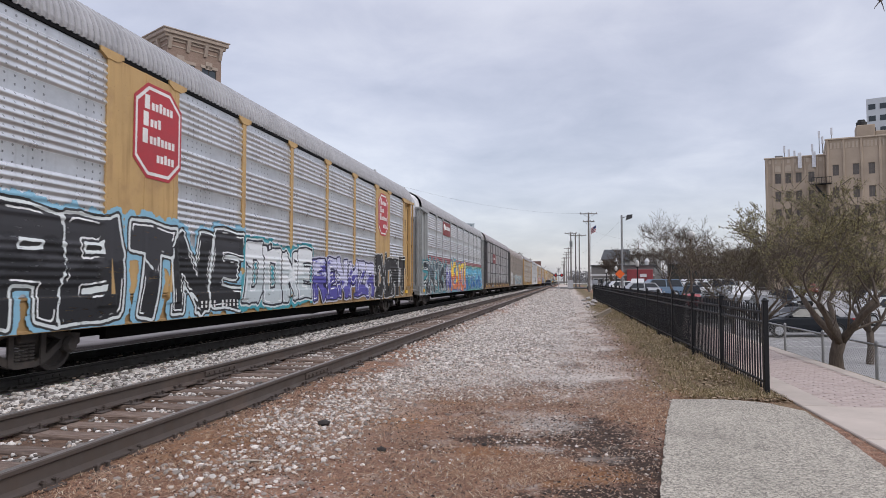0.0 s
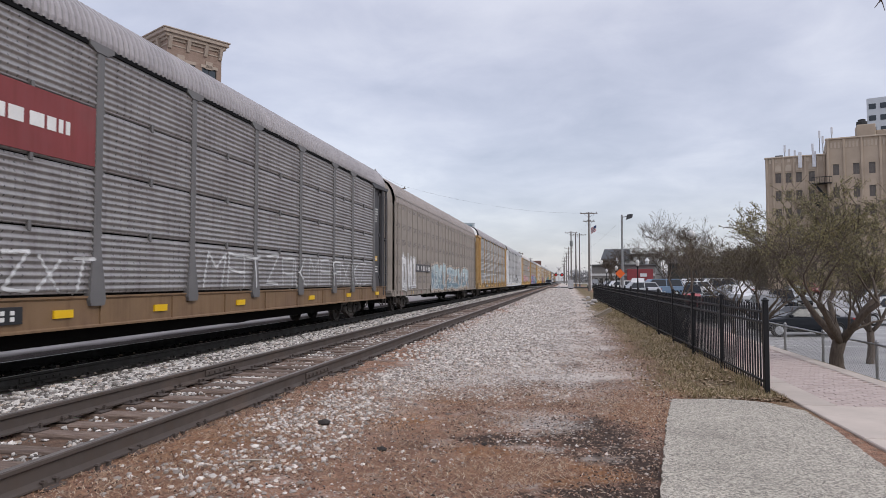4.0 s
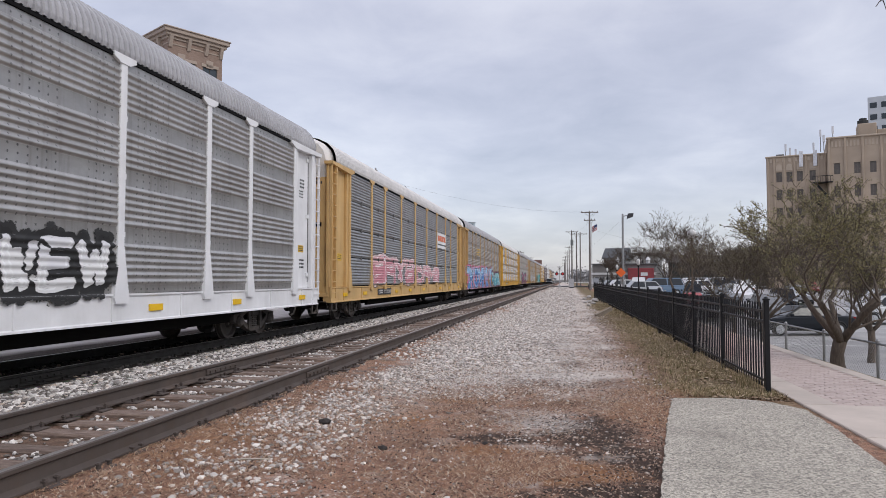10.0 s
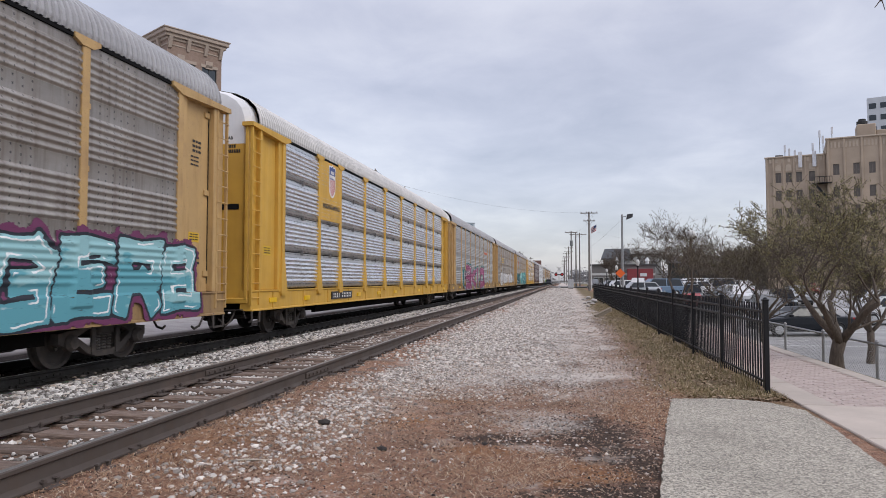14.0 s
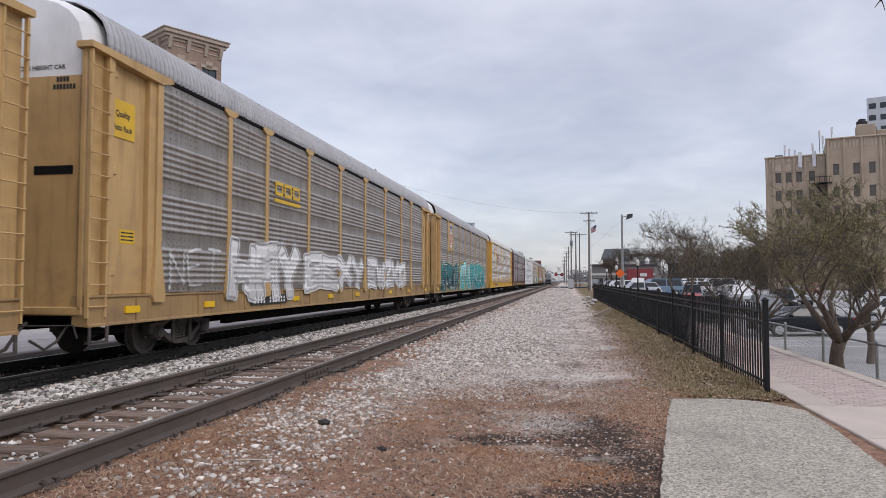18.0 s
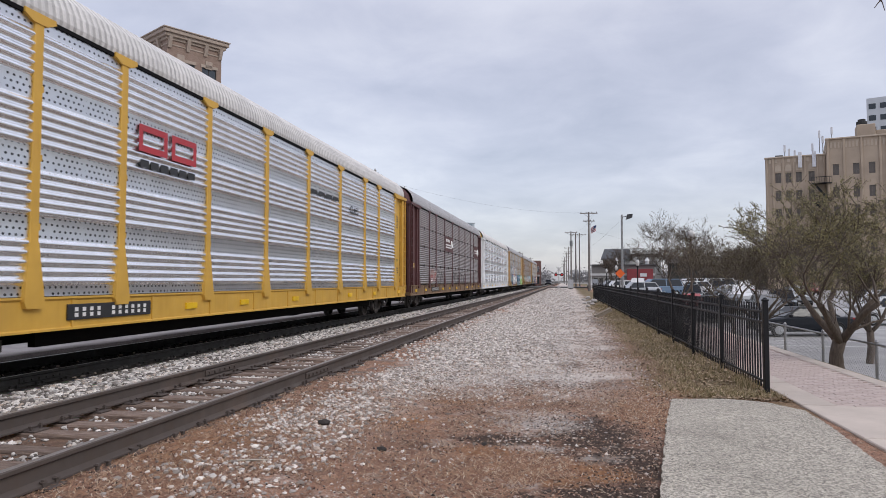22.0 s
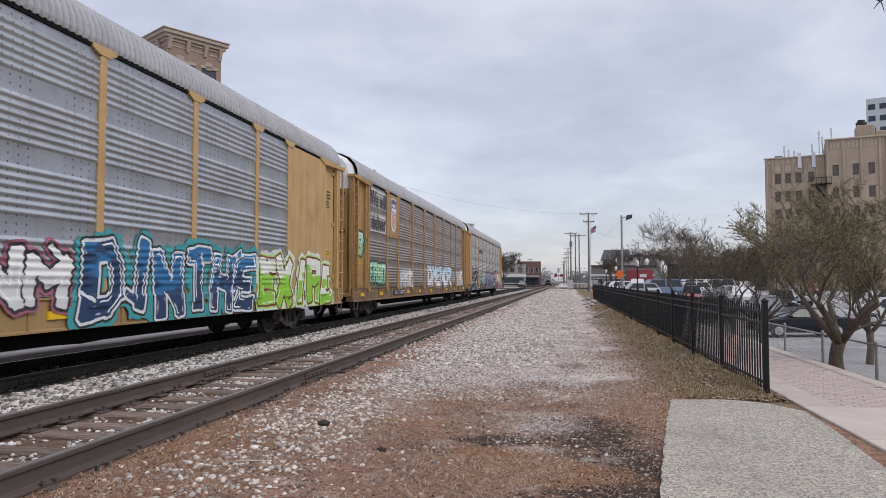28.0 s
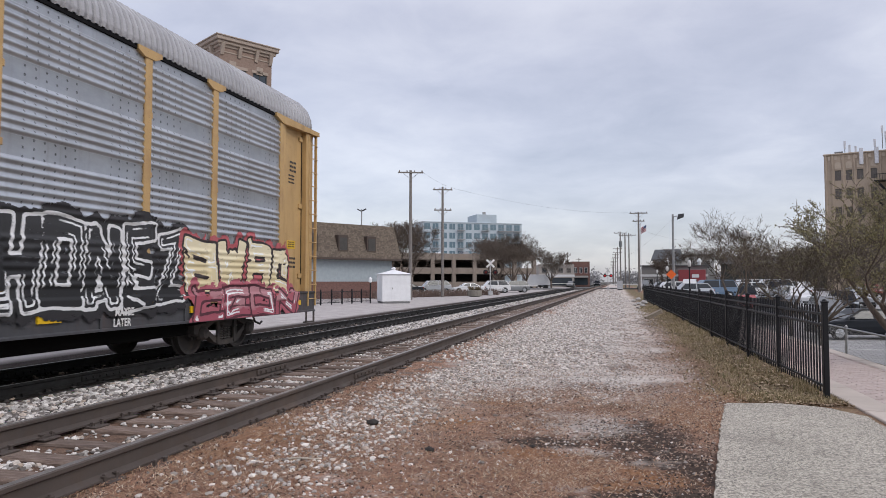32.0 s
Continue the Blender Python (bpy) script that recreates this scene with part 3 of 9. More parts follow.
    ps, ss = both(fill(-3.2, 1.2, 3, 10, 60, 0.008, 0.020, loose), fill(-2.4, 1.3, 8.6, 18, 460, 0.006, 0.021, trod), fill(-2.6, 1.5, 18, 36, 170, 0.013, 0.028, trod), fill(-2.8, 1.0, 36, 70, 26, 0.022, 0.04), fill(-2.8, 0.8, 70, 126, 7, 0.03, 0.05), fill(-0.95, 0.25, 6.7, 8.4, 420, 0.005, 0.013, lambda x, y: 1.1 - abs(x + 0.35) - abs(y - 7.5) * 0.6), fill(-0.65, 0.02, 6.1, 6.5, 260, 0.006, 0.016), fill(-2.2, -0.9, 4.4, 6.4, 260, 0.004, 0.010))
    pale = rock_material("path_stone", (0.33, 0.295, 0.265), (0.80, 0.745, 0.69))
    stones("path_gravel", ps, ss, pale, "small loose gravel on the trodden path", 4, fine=True)
    grit = rock_material("earth_grit", (0.035, 0.024, 0.019), (0.42, 0.30, 0.23))
    ps, ss = fill(-3.65, 1.3, 3.6, 10.5, 900, 0.004, 0.012, lambda x, y: (1.0 if noise.noise((x * 2.0, y * 1.6, 5)) > -0.1 else 0.35) if bare(x, y) else 0)
    mould = lambda x, y: 1.0 if noise.noise((x * 1.1, y * 0.6, 12)) > 0.0 else 0.3
    p2, s2 = both(fill(-2.6, 1.6, 8.5, 18, 300, 0.006, 0.015, mould), fill(-2.6, 1.7, 18, 34, 90, 0.010, 0.024, mould), fill(-1.2, 1.4, 4.2, 9.5, 420, 0.004, 0.013, lambda x, y: mould(x, y) if bare(x, y) else 0))
    ps, ss = ps + p2, ss + s2
    stones("earth_grit", ps, ss, grit, "dark and rusty grit, cones and bark crumbs on the earth", 6, fine=True)
    ps, ss = both(fill(-10.6, -7.95, 3, 30, 35, 0.025, 0.045), fill(-10.6, -9.9, 30, 90, 15, 0.04, 0.06))
    stones("oily_ballast", ps, ss, dark, "near-black ballast with the train's shade put into its colour", 5)


build_ground()
build_tracks()
build_stones()
# ---- the train: eighteen closed car carriers ----
CAR_LENGTH, HALF = 27.35, 13.675
POSTS = (1.9, 4.6, 6.55, 9.4, 12.25, 15.1, 17.95, 20.8, 22.75, 25.45)
PANEL_X, POST_X, SILL_X = 1.465, 1.507, 1.50
SILL_LO, SILL_TOP, EAVE = 0.68, 1.18, 5.14
SHARED = {}


def shared(key, make, *args):
    if key not in SHARED:
        SHARED[key] = make(*args)
    return SHARED[key]


WAVES = {"band": (6, 0.13, 0.14, 0.0165), "fine": (9, 0.015, 0.02, 0.015), "seam": (6, 0.13, 0.15, 0.0185), "bright": (5, 0.15, 0.16, 0.0185)}


@functools.lru_cache(None)
def side_profile(style):
    """The sheet from sill to eave: (height, depth, slot of the strip above); slot 0 waves, 1 flats, 2 seams."""
    pts, z, rows = [], SILL_TOP + 0.01, 4
    h = (EAVE - z) / rows
    n, f0, f1, deep = WAVES[style]
    for r in range(rows):
        top = z + h
        if style in ("fine", "seam"):
            pts += [(z, PANEL_X - 0.05, 2), (z + 0.026, PANEL_X - 0.05, 1)]
            z += 0.03
        pts.append((z, PANEL_X + deep * 0.5, 1))
        z += f0
        step = (top - f1 - z) / n
        for i in range(n):
            pts += [(z + step * q / 8, PANEL_X + deep * (1 - math.cos(q * math.pi / 4)), 0) for q in range(8)]
            z += step
        pts.append((z, PANEL_X, 1))
        z = top
    pts.append((EAVE, PANEL_X, 1))
    return pts


def wave_sheet(pts, w):
    """A sheet pressed into the profile, smooth across its waves."""
    me = bpy.data.meshes.new("side_panel")
    v = [(x, y, z) for z, x, _ in pts for y in (-w / 2, w / 2)]
    f = [(2 * i, 2 * i + 1, 2 * i + 3, 2 * i + 2) for i in range(len(pts) - 1)]
    me.from_pydata(v, [], f)
    for _ in range(3):
        me.materials.append(MATS["seam"])
    me.polygons.foreach_set("material_index", [p[2] for p in pts[:-1]])
    me.polygons.foreach_set("use_smooth", [True] * len(f))
    me.update()
    return me


def panel_mesh(style, w):
    return wave_sheet(side_profile(style), w)


def row_mesh(style, w, r):
    """One of the four sheets of a bay where a dark gap parts them, with its latch tab."""
    pts = side_profile(style)
    h = (EAVE - SILL_TOP - 0.01) / 4
    lo, hi = SILL_TOP + 0.01 + r * h - 0.001, SILL_TOP + 0.01 + (r + 1) * h - 0.001
    use = [p for p in pts if lo <= p[0] < hi]
    use.append((hi, PANEL_X, 1))
    return wave_sheet(use, w)


def tab_mesh():
    s = Shape().box(PANEL_X - 0.01, PANEL_X + 0.045, -0.03, 0.03, -0.06, 0.09, 0.008)
    return s.mesh("latch_tab", [MATS["seam"]])


def sheet_mesh(w, z0, z1):
    s = Shape().box(PANEL_X - 0.02, PANEL_X + 0.036, -w / 2, w / 2, z0, z1, 0.006)
    s.box(PANEL_X + 0.036, PANEL_X + 0.042, -0.03, 0.03, z0, z1)
    return s.mesh("solid_panel", [MATS["seam"]])


def post_mesh():
    s = Shape()
    a = 0.085
    s.box(PANEL_X - 0.04, POST_X, -a, a, 1.95, EAVE + 0.02, 0.012)
    # flared foot that laps over the sill
    lo = [(PANEL_X - 0.04, -0.20), (POST_X + 0.03, -0.19), (POST_X + 0.03, 0.19), (PANEL_X - 0.04, 0.20)]
    hi = [(PANEL_X - 0.04, -a), (POST_X, -a), (POST_X, a), (PANEL_X - 0.04, a)]
    i = len(s.v)
    s.v += [(x, y, 1.12) for x, y in lo] + [(x, y, 1.97) for x, y in hi] + [(x, y * 0.8, 1.02) for x, y in lo]
    for j in range(4):
        m = (j + 1) % 4
        s.face(i + j, i + m, i + 4 + m, i + 4 + j)
        s.face(i + 8 + j, i + 8 + m, i + m, i + j)
    s.face(i + 8, i + 9, i + 10, i + 11)
    # cap plate under the roof edge
    s.prism([(-0.30, EAVE + 0.08), (0.30, EAVE + 0.08), (0.30, EAVE + 0.01), (0.13, EAVE - 0.07), (-0.13, EAVE - 0.07), (-0.30, EAVE + 0.01)], 0, PANEL_X, POST_X + 0.015)
    # hinge lugs
    for z in (2.18, 3.17, 4.16):
        s.box(PANEL_X, POST_X - 0.02, a, a + 0.05, z - 0.05, z + 0.05, 0.01)
    return s.mesh("post", [MATS["seam"]])


ROOF_ARCH = [(1.49, 5.20), (1.51, 5.28), (1.485, 5.46), (1.40, 5.67), (1.20, 5.87), (0.88, 6.02), (0.46, 6.11), (0.0, 6.14)]
ROOF_ARCH = ROOF_ARCH + [(-x, z) for x, z in ROOF_ARCH[-2::-1]]


def roof_mesh(arch, rib=0.145, lift=0.02):
    s = Shape()
    ys, y = [], -HALF + 0.35
    while y < HALF - 0.35 - rib:
        ys += [(y, 0), (y + rib * 0.40, 0), (y + rib * 0.50, lift), (y + rib * 0.88, lift)]
        y += rib
    ys.append((HALF - 0.35, 0))
    n = len(arch)
    for y, d in ys:
        for x, z in arch:
            t = math.atan2(z - 4.4, x)
            s.v.append((x + math.cos(t) * d, y, z + math.sin(t) * d))
    for j in range(len(ys) - 1):
        # groove floor and falling flank take the slot with shade in its colour
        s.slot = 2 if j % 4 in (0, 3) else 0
        for i in range(n - 1):
            s.face(j * n + i, j * n + i + 1, (j + 1) * n + i + 1, (j + 1) * n + i)
    # dark drip edge
    s.slot = 1
    for q in (-1, 1):
        s.box(q * 1.46 - 0.035, q * 1.46 + 0.035, -HALF + 0.35, HALF - 0.35, EAVE + 0.005, EAVE + 0.065)
    return s.mesh("roof", [MATS["seam"]] * 3)


def end_parts(arch):
    """The rounded end of the car: painted doors below, a pale cap above, sill and bars."""
    split, made = 4.72, []
    for nm, prof in (("end_door", [(1.36, 1.0), (1.36, split), (-1.36, split), (-1.36, 1.0)]), ("end_cap", [(1.36, split)] + [(x * 0.915, z - 0.03) for x, z in arch] + [(-1.36, split)])):
        s = Shape()
        deep = [(x * 0.90, z if z < 5.3 else z - 0.05) for x, z in prof]
        n = len(prof)
        s.v += [(x, -HALF + 0.10, z) for x, z in deep] + [(x, -HALF + 0.20, z) for x, z in prof] + [(x, -HALF + 0.55, z) for x, z in prof]
        s.face(*range(0, n))
        for j in range(n):
            m = (j + 1) % n
            s.face(j, m, n + m, n + j)
            s.face(n + j, n + m, 2 * n + m, 2 * n + j)
        made.append((nm, s))
    made.append(("door_strip", Shape().box(-0.03, 0.03, -HALF + 0.07, -HALF + 0.12, 1.0, 4.7)))
    for x0, x1 in ((-1.12, -0.42), (0.42, 1.12)):
        made.append(("door_slot", Shape().box(x0, x1, -HALF + 0.09, -HALF + 0.12, 3.12, 3.26)))
    made.append(("end_sill", Shape().box(-1.4, 1.4, -HALF + 0.02, -HALF + 0.5, 0.86, 1.0, 0.02)))
    return [(nm, s.mesh(nm, [MATS["seam"]])) for nm, s in made]


def corner_parts(flip=False):
    """The pieces of the end bay of a side: recessed door sheet, posts, header beam, board behind the ladder."""
    y0 = -HALF
    door = Shape().box(1.30, 1.36, y0 + 0.60, y0 + 1.62, SILL_TOP, EAVE, 0.01)
    post = Shape().box(1.30, 1.49, y0 + 0.44, y0 + 0.60, SILL_TOP, EAVE, 0.012)
    jamb = Shape().box(1.30, 1.46, y0 + 1.62, y0 + 1.82, SILL_TOP, EAVE, 0.012)
    board = Shape().box(1.30, 1.385, y0 + 0.02, y0 + 0.44, 0.95, EAVE, 0.01)
    beam = Shape().prism([(y0 - 0.05, EAVE + 0.08), (y0 + 2.25, EAVE + 0.08), (y0 + 2.25, EAVE + 0.0), (y0 + 1.9, EAVE - 0.10), (y0 - 0.05, EAVE - 0.02)], 0, 1.25, POST_X + 0.03)
    hinge = [Shape().box(1.36, 1.40, y0 + 0.62, y0 + 0.8, z, z + 0.12, 0.01) for z in (1.5, 3.2, 4.85)]
    gap = Shape().box(1.355, 1.366, y0 + 0.602, y0 + 0.635, 1.35, EAVE - 0.12)
    out = [("door_gap", gap), ("door_sheet", door), ("end_post", post), ("door_jamb", jamb), ("ladder_board", board), ("header_beam", beam)] + [("hinge", h) for h in hinge]
    made = []
    for nm, sh in out:
        me = sh.mesh(nm, [MATS["seam"]])
        if flip:
            me.transform(Matrix.Diagonal((1, -1, 1, 1)))
            me.flip_normals()
        made.append((nm, me))
    return made


def stile_mesh():
    return Shape().box(1.44, POST_X, -0.022, 0.022, 0.82, EAVE - 0.03, 0.006).mesh("ladder", [MATS["seam"]])


def rung_mesh():
    return Shape().tube([(POST_X + 0.01, 0.0, 0), (POST_X + 0.01, 0.44, 0)], 0.013, 5).mesh("rung", [MATS["seam"]])


def add_ladder(root, at, y, mat):
    """A ladder of two stiles and twelve rungs that starts at y."""
    l = put("ladder", shared("stile", stile_mesh), root, at @ pose(0, y, 0), [mat])
    put("stile", shared("stile", stile_mesh), l, pose(0, 0.42, 0), [mat])
    for i in range(12):
        put("rung", shared("rung", rung_mesh), l, pose(0, -0.01, 1.0 + i * 0.35), [mat])


def sill_mesh():
    s = Shape()
    s.prism([(1.20, SILL_LO + 0.02), (SILL_X, SILL_LO), (SILL_X, SILL_LO + 0.03), (SILL_X - 0.03, SILL_LO + 0.05), (SILL_X - 0.03, SILL_TOP - 0.06), (SILL_X, SILL_TOP - 0.03), (SILL_X, SILL_TOP), (1.20, SILL_TOP)],
            1, -HALF + 0.05, HALF - 0.05)
    for i in range(13):
        y = -HALF + 1.3 + i * 2.06
        s.box(SILL_X - 0.035, SILL_X - 0.005, y - 0.02, y + 0.02, SILL_LO + 0.04, SILL_TOP - 0.05)
    return s.mesh("side_sill", [MATS["seam"]])


def frame_mesh(low=0.42):
    s = Shape()
    s.box(-1.30, 1.30, -HALF + 0.3, HALF - 0.3, 0.98, 1.12)
    s.box(-0.30, 0.30, -HALF + 0.2, HALF - 0.2, 0.62, 0.98, 0.02)
    # the centre sill deepens between the bogies
    s.prism([(-HALF + 4.6, 0.98), (-HALF + 5.2, low), (HALF - 5.2, low), (HALF - 4.6, 0.98)], 0, -0.34, 0.34)
    # cross members and side stringers hang below the deck
    for q in (-1, 1):
        s.box(q * 1.15 - 0.06, q * 1.15 + 0.06, -HALF + 5.0, HALF - 5.0, low + 0.02, 0.98)
    for i in range(12):
        y = -10.4 + i * 1.9
        s.prism([(-1.22, 0.98), (-1.22, 0.86), (-0.3, 0.70), (0.3, 0.70), (1.22, 0.86), (1.22, 0.98)], 1, y - 0.06, y + 0.06)
    # brake pipe and reservoir under the middle
    s.tube([(1.0, -9, 0.66), (1.0, 9, 0.66)], 0.022, 5)
    s.lathe([(0.02, -0.6), (0.17, -0.55), (0.19, 0), (0.17, 0.55), (0.02, 0.6)], 10, 1, (0.85, 1.8, 0.56))
    s.box(0.6, 1.05, -2.4, -1.7, 0.46, 0.86, 0.03)
    s.box(0.9, 1.2, -5.2, -4.9, 0.50, 0.86, 0.03)
    s.box(0.8, 1.15, 4.3, 5.0, 0.58, 0.9, 0.03)
    return s.mesh("underframe", [MATS["seam"]])


def bogie_mesh():
    s = Shape()
    for q in (-1, 1):
        x = q * 1.0
        # a cast side frame: upper chord over the axle boxes, lower chord that carries the springs
        s.prism([(-1.12, 0.42), (-1.12, 0.58), (-0.72, 0.62), (-0.40, 0.74), (0.40, 0.74), (0.72, 0.62), (1.12, 0.58), (1.12, 0.42), (0.95, 0.36), (0.80, 0.46),
                 (0.42, 0.61), (-0.42, 0.61), (-0.80, 0.46), (-0.95, 0.36)], 0, x - 0.07, x + 0.07)
        s.prism([(-0.80, 0.46), (-0.45, 0.22), (-0.20, 0.14), (0.20, 0.14), (0.45, 0.22), (0.80, 0.46), (0.70, 0.50), (0.38, 0.31), (0.18, 0.23), (-0.18, 0.23), (-0.38, 0.31), (-0.70, 0.50)], 0, x - 0.068, x + 0.068)
        for y in (-0.85, 0.85):
            s.lathe([(0.02, 0.11), (0.10, 0.10), (0.14, 0.04), (0.14, -0.06)] if q > 0 else [(0.14, 0.06), (0.14, -0.04), (0.10, -0.10), (0.02, -0.11)], 10, 0, (x + q * 0.06, y, 0.42))
        # ribs round the window of the frame
        s.box(x + q * 0.07 - 0.02, x + q * 0.07 + 0.02, -0.36, -0.26, 0.18, 0.72)
        s.box(x + q * 0.07 - 0.02, x + q * 0.07 + 0.02, 0.26, 0.36, 0.18, 0.72)
    s.box(-1.1, 1.1, -0.2, 0.2, 0.50, 0.70, 0.04)
    return s.mesh("bogie", [MATS["seam"]])


def spring_mesh():
    s = Shape()
    for y in (-0.14, 0.0, 0.14):
        for i in range(6):
            s.lathe([(0.05, 0.20 + i * 0.05), (0.064, 0.212 + i * 0.05), (0.064, 0.228 + i * 0.05), (0.05, 0.24 + i * 0.05)], 8, 2, (0, y, 0))
    return s.mesh("spring_nest", [MATS["seam"]])


WHEEL_R = 0.42


def wheelset_mesh():
    s = Shape()
    s.tube([(-0.95, 0, 0), (0.95, 0, 0)], 0.075, 10)
    for q in (-1, 1):
        w = q * 0.7525
        prof = [(0.09, -0.09), (0.14, -0.09), (0.16, -0.03), (0.33, 0.0), (0.36, -0.065), (WHEEL_R, -0.06), (WHEEL_R, 0.05), (WHEEL_R + 0.03, 0.065), (WHEEL_R + 0.028, 0.085), (0.36, 0.085), (0.33, 0.03), (0.15, 0.05), (0.09, 0.05)]
        s.lathe([(r, -q * h) for r, h in prof], 28, 0, (w, 0, 0))
        s.slot = 1
        for i in range(3):
            t = 2 * math.pi * i / 3
            y, z = 0.11 * math.cos(t), 0.11 * math.sin(t)
            s.box(w + q * 0.085, w + q * 0.105, y - 0.02, y + 0.02, z - 0.02, z + 0.02)
        s.slot = 0
    return s.mesh("wheelset", [MATS["seam"]] * 2)


def coupler_mesh():
    s = Shape()
    y0 = -HALF
    s.box(-0.11, 0.11, y0 - 0.35, y0 + 0.6, 0.72, 0.98, 0.03)
    s.prism([(-0.16, y0 - 0.62), (0.05, y0 - 0.62), (0.19, y0 - 0.50), (0.17, y0 - 0.28), (-0.16, y0 - 0.28), (-0.20, y0 - 0.45)], 2, 0.70, 1.0)
    # air hose
    s.tube([(0.35, y0 + 0.1, 0.74), (0.37, y0 - 0.12, 0.60), (0.38, y0 - 0.34, 0.36), (0.37, y0 - 0.55, 0.30), (0.36, y0 - 0.64, 0.36)], 0.028, 6)
    s.tube([(1.0, y0 + 0.2, 0.68), (1.02, y0 - 0.05, 0.46), (1.02, y0 - 0.3, 0.36), (1.0, y0 - 0.58, 0.52)], 0.022, 6)
    # uncoupling lever
    s.tube([(0.15, y0 - 0.2, 0.86), (0.4, y0 - 0.16, 0.70), (1.35, y0 - 0.10, 0.72), (1.42, y0 - 0.10, 0.52)], 0.014, 5)
    return s.mesh("coupler", [MATS["seam"]])


def step_mesh():
    s = Shape()
    y0 = -HALF
    for y in (y0 + 0.10, y0 + 0.52):
        s.box(SILL_X - 0.035, SILL_X - 0.005, y - 0.03, y + 0.03, 0.42, 0.72, 0.006)
    s.box(SILL_X - 0.10, SILL_X - 0.005, y0 + 0.08, y0 + 0.54, 0.41, 0.44)
    return s.mesh("step", [MATS["seam"]])


# -- paint on the sides --
def surface_depth(u, z, style, boards=()):
    """How far out the side stands at u (from the leading end) and height z."""
    pts = side_profile(style if style != "flat" else "band")
    if style == "flat":
        d = np.full(np.broadcast(u, z).shape, 1.472)
    else:
        d = np.interp(z, [p[0] for p in pts], [p[1] for p in pts]) + 0 * u
        for p in POSTS:
            a = np.abs(u - p)
            wide = np.where(z < 1.97, 0.125 + 0.11 * np.clip((1.97 - z) / 0.85, 0, 1), 0.125)
            d = np.where(a < wide, POST_X + 0.03 * np.clip((1.97 - z) / 0.85, 0, 1), d)
        for e in boards:
            a, b = POSTS[e[1]], POSTS[e[1] + 1]
            mid = np.abs(u - (a + b) / 2) < 0.05
            d = np.where((u > a + 0.09) & (u < b - 0.09) & (z > e[3] - 0.02) & (z < e[4]), PANEL_X + np.where(mid, 0.044, 0.038), d)
        d = np.where((u < 1.62), 1.365, d)
        d = np.where((u > CAR_LENGTH - 1.62), 1.365, d)
    d = np.where(z < SILL_TOP + 0.005, SILL_X, d)
    if style != "flat":
        for p in POSTS:
            d = np.where((np.abs(u - p) < 0.24) & (z > 1.0) & (z < 1.2), POST_X + 0.032, d)
    return d


def spray(name, lo, hi, line, edge=None, halo=None, gloss=0.68, w=0.05):
    """Spray paint that follows the distance to the strokes: body, highlight, outline, second edge, halo."""
    if name in MATS:
        return MATS[name]
    n = Nodes(name)
    d = n.attr("reach")
    d = n.calc("ADD", d, n.calc("MULTIPLY", n.calc("SUBTRACT", n.noise(9, 3), 0.5), 0.035))
    t = n.calc("ADD", n.attr("tone"), n.calc("MULTIPLY", n.calc("SUBTRACT", n.noise(1.6, 4, None, 0.6, (1, 0.5, 1.4)), 0.5), 1.6))
    body = n.ramp(t, (0.25, lo), (0.48, lo), (0.56, hi), (0.8, hi))
    shine = n.calc("MULTIPLY", n.calc("COMPARE", d, -0.055, 0.014), n.ramp(n.noise(1.3, 2), (0.50, 0.0), (0.53, 1.0)))
    body = n.mix(shine, body, (0.75, 0.76, 0.76))
    col = n.mix(n.calc("GREATER_THAN", d, 0.0), body, line)
    if edge:
        col = n.mix(n.calc("GREATER_THAN", d, w), col, edge)
        w += 0.04
    if halo:
        col = n.mix(n.calc("GREATER_THAN", d, w), col, halo)
    fade = n.ramp(n.noise(3.5, 4), (0.35, 0.0), (0.6, 0.13)) if halo else None
    limit = n.calc("ADD", fade, w) if halo else w
    keep = n.calc("LESS_THAN", d, limit)
    # worn through where the ridges rub
    keep = n.calc("MULTIPLY", keep, n.ramp(n.noise(13, 4, None, 0.7, (1, 0.25, 1.5)), (0.28, 0.35), (0.40, 1.0)))
    n.put(n.b.inputs["Alpha"], keep)
    MATS[name] = n.done(col, gloss)
    return MATS[name]


LETTERS = dict(A="00,04,44,40;02,42", B="00,04,34,43,32,41,30,00;02,32", C="43,34,04,00,30,41", D="00,04,34,43,41,30,00", E="44,04,00,40;02,32", F="44,04,00;02,32", G="43,34,04,00,40,42,22", H="00,04;40,44;02,42",
               I="20,24", J="01,00,30,34;14,44", K="00,04;44,12,40", L="04,00,40", M="00,04,22,44,40", N="00,04,40,44", O="00,04,44,40,00", P="00,04,44,42,02", Q="00,04,44,40,00;21,40", R="00,04,44,42,02;22,40",
               S="43,44,04,02,42,40,00,01", T="20,24;04,44", U="04,00,40,44", V="04,20,44", W="04,10,23,30,44", X="00,44;04,40", Y="20,22,04;22,44", Z="04,44,00,40")
LETTERS["4"] = "30,34,01,41"
LETTERS["!"] = "21,24;20,20"


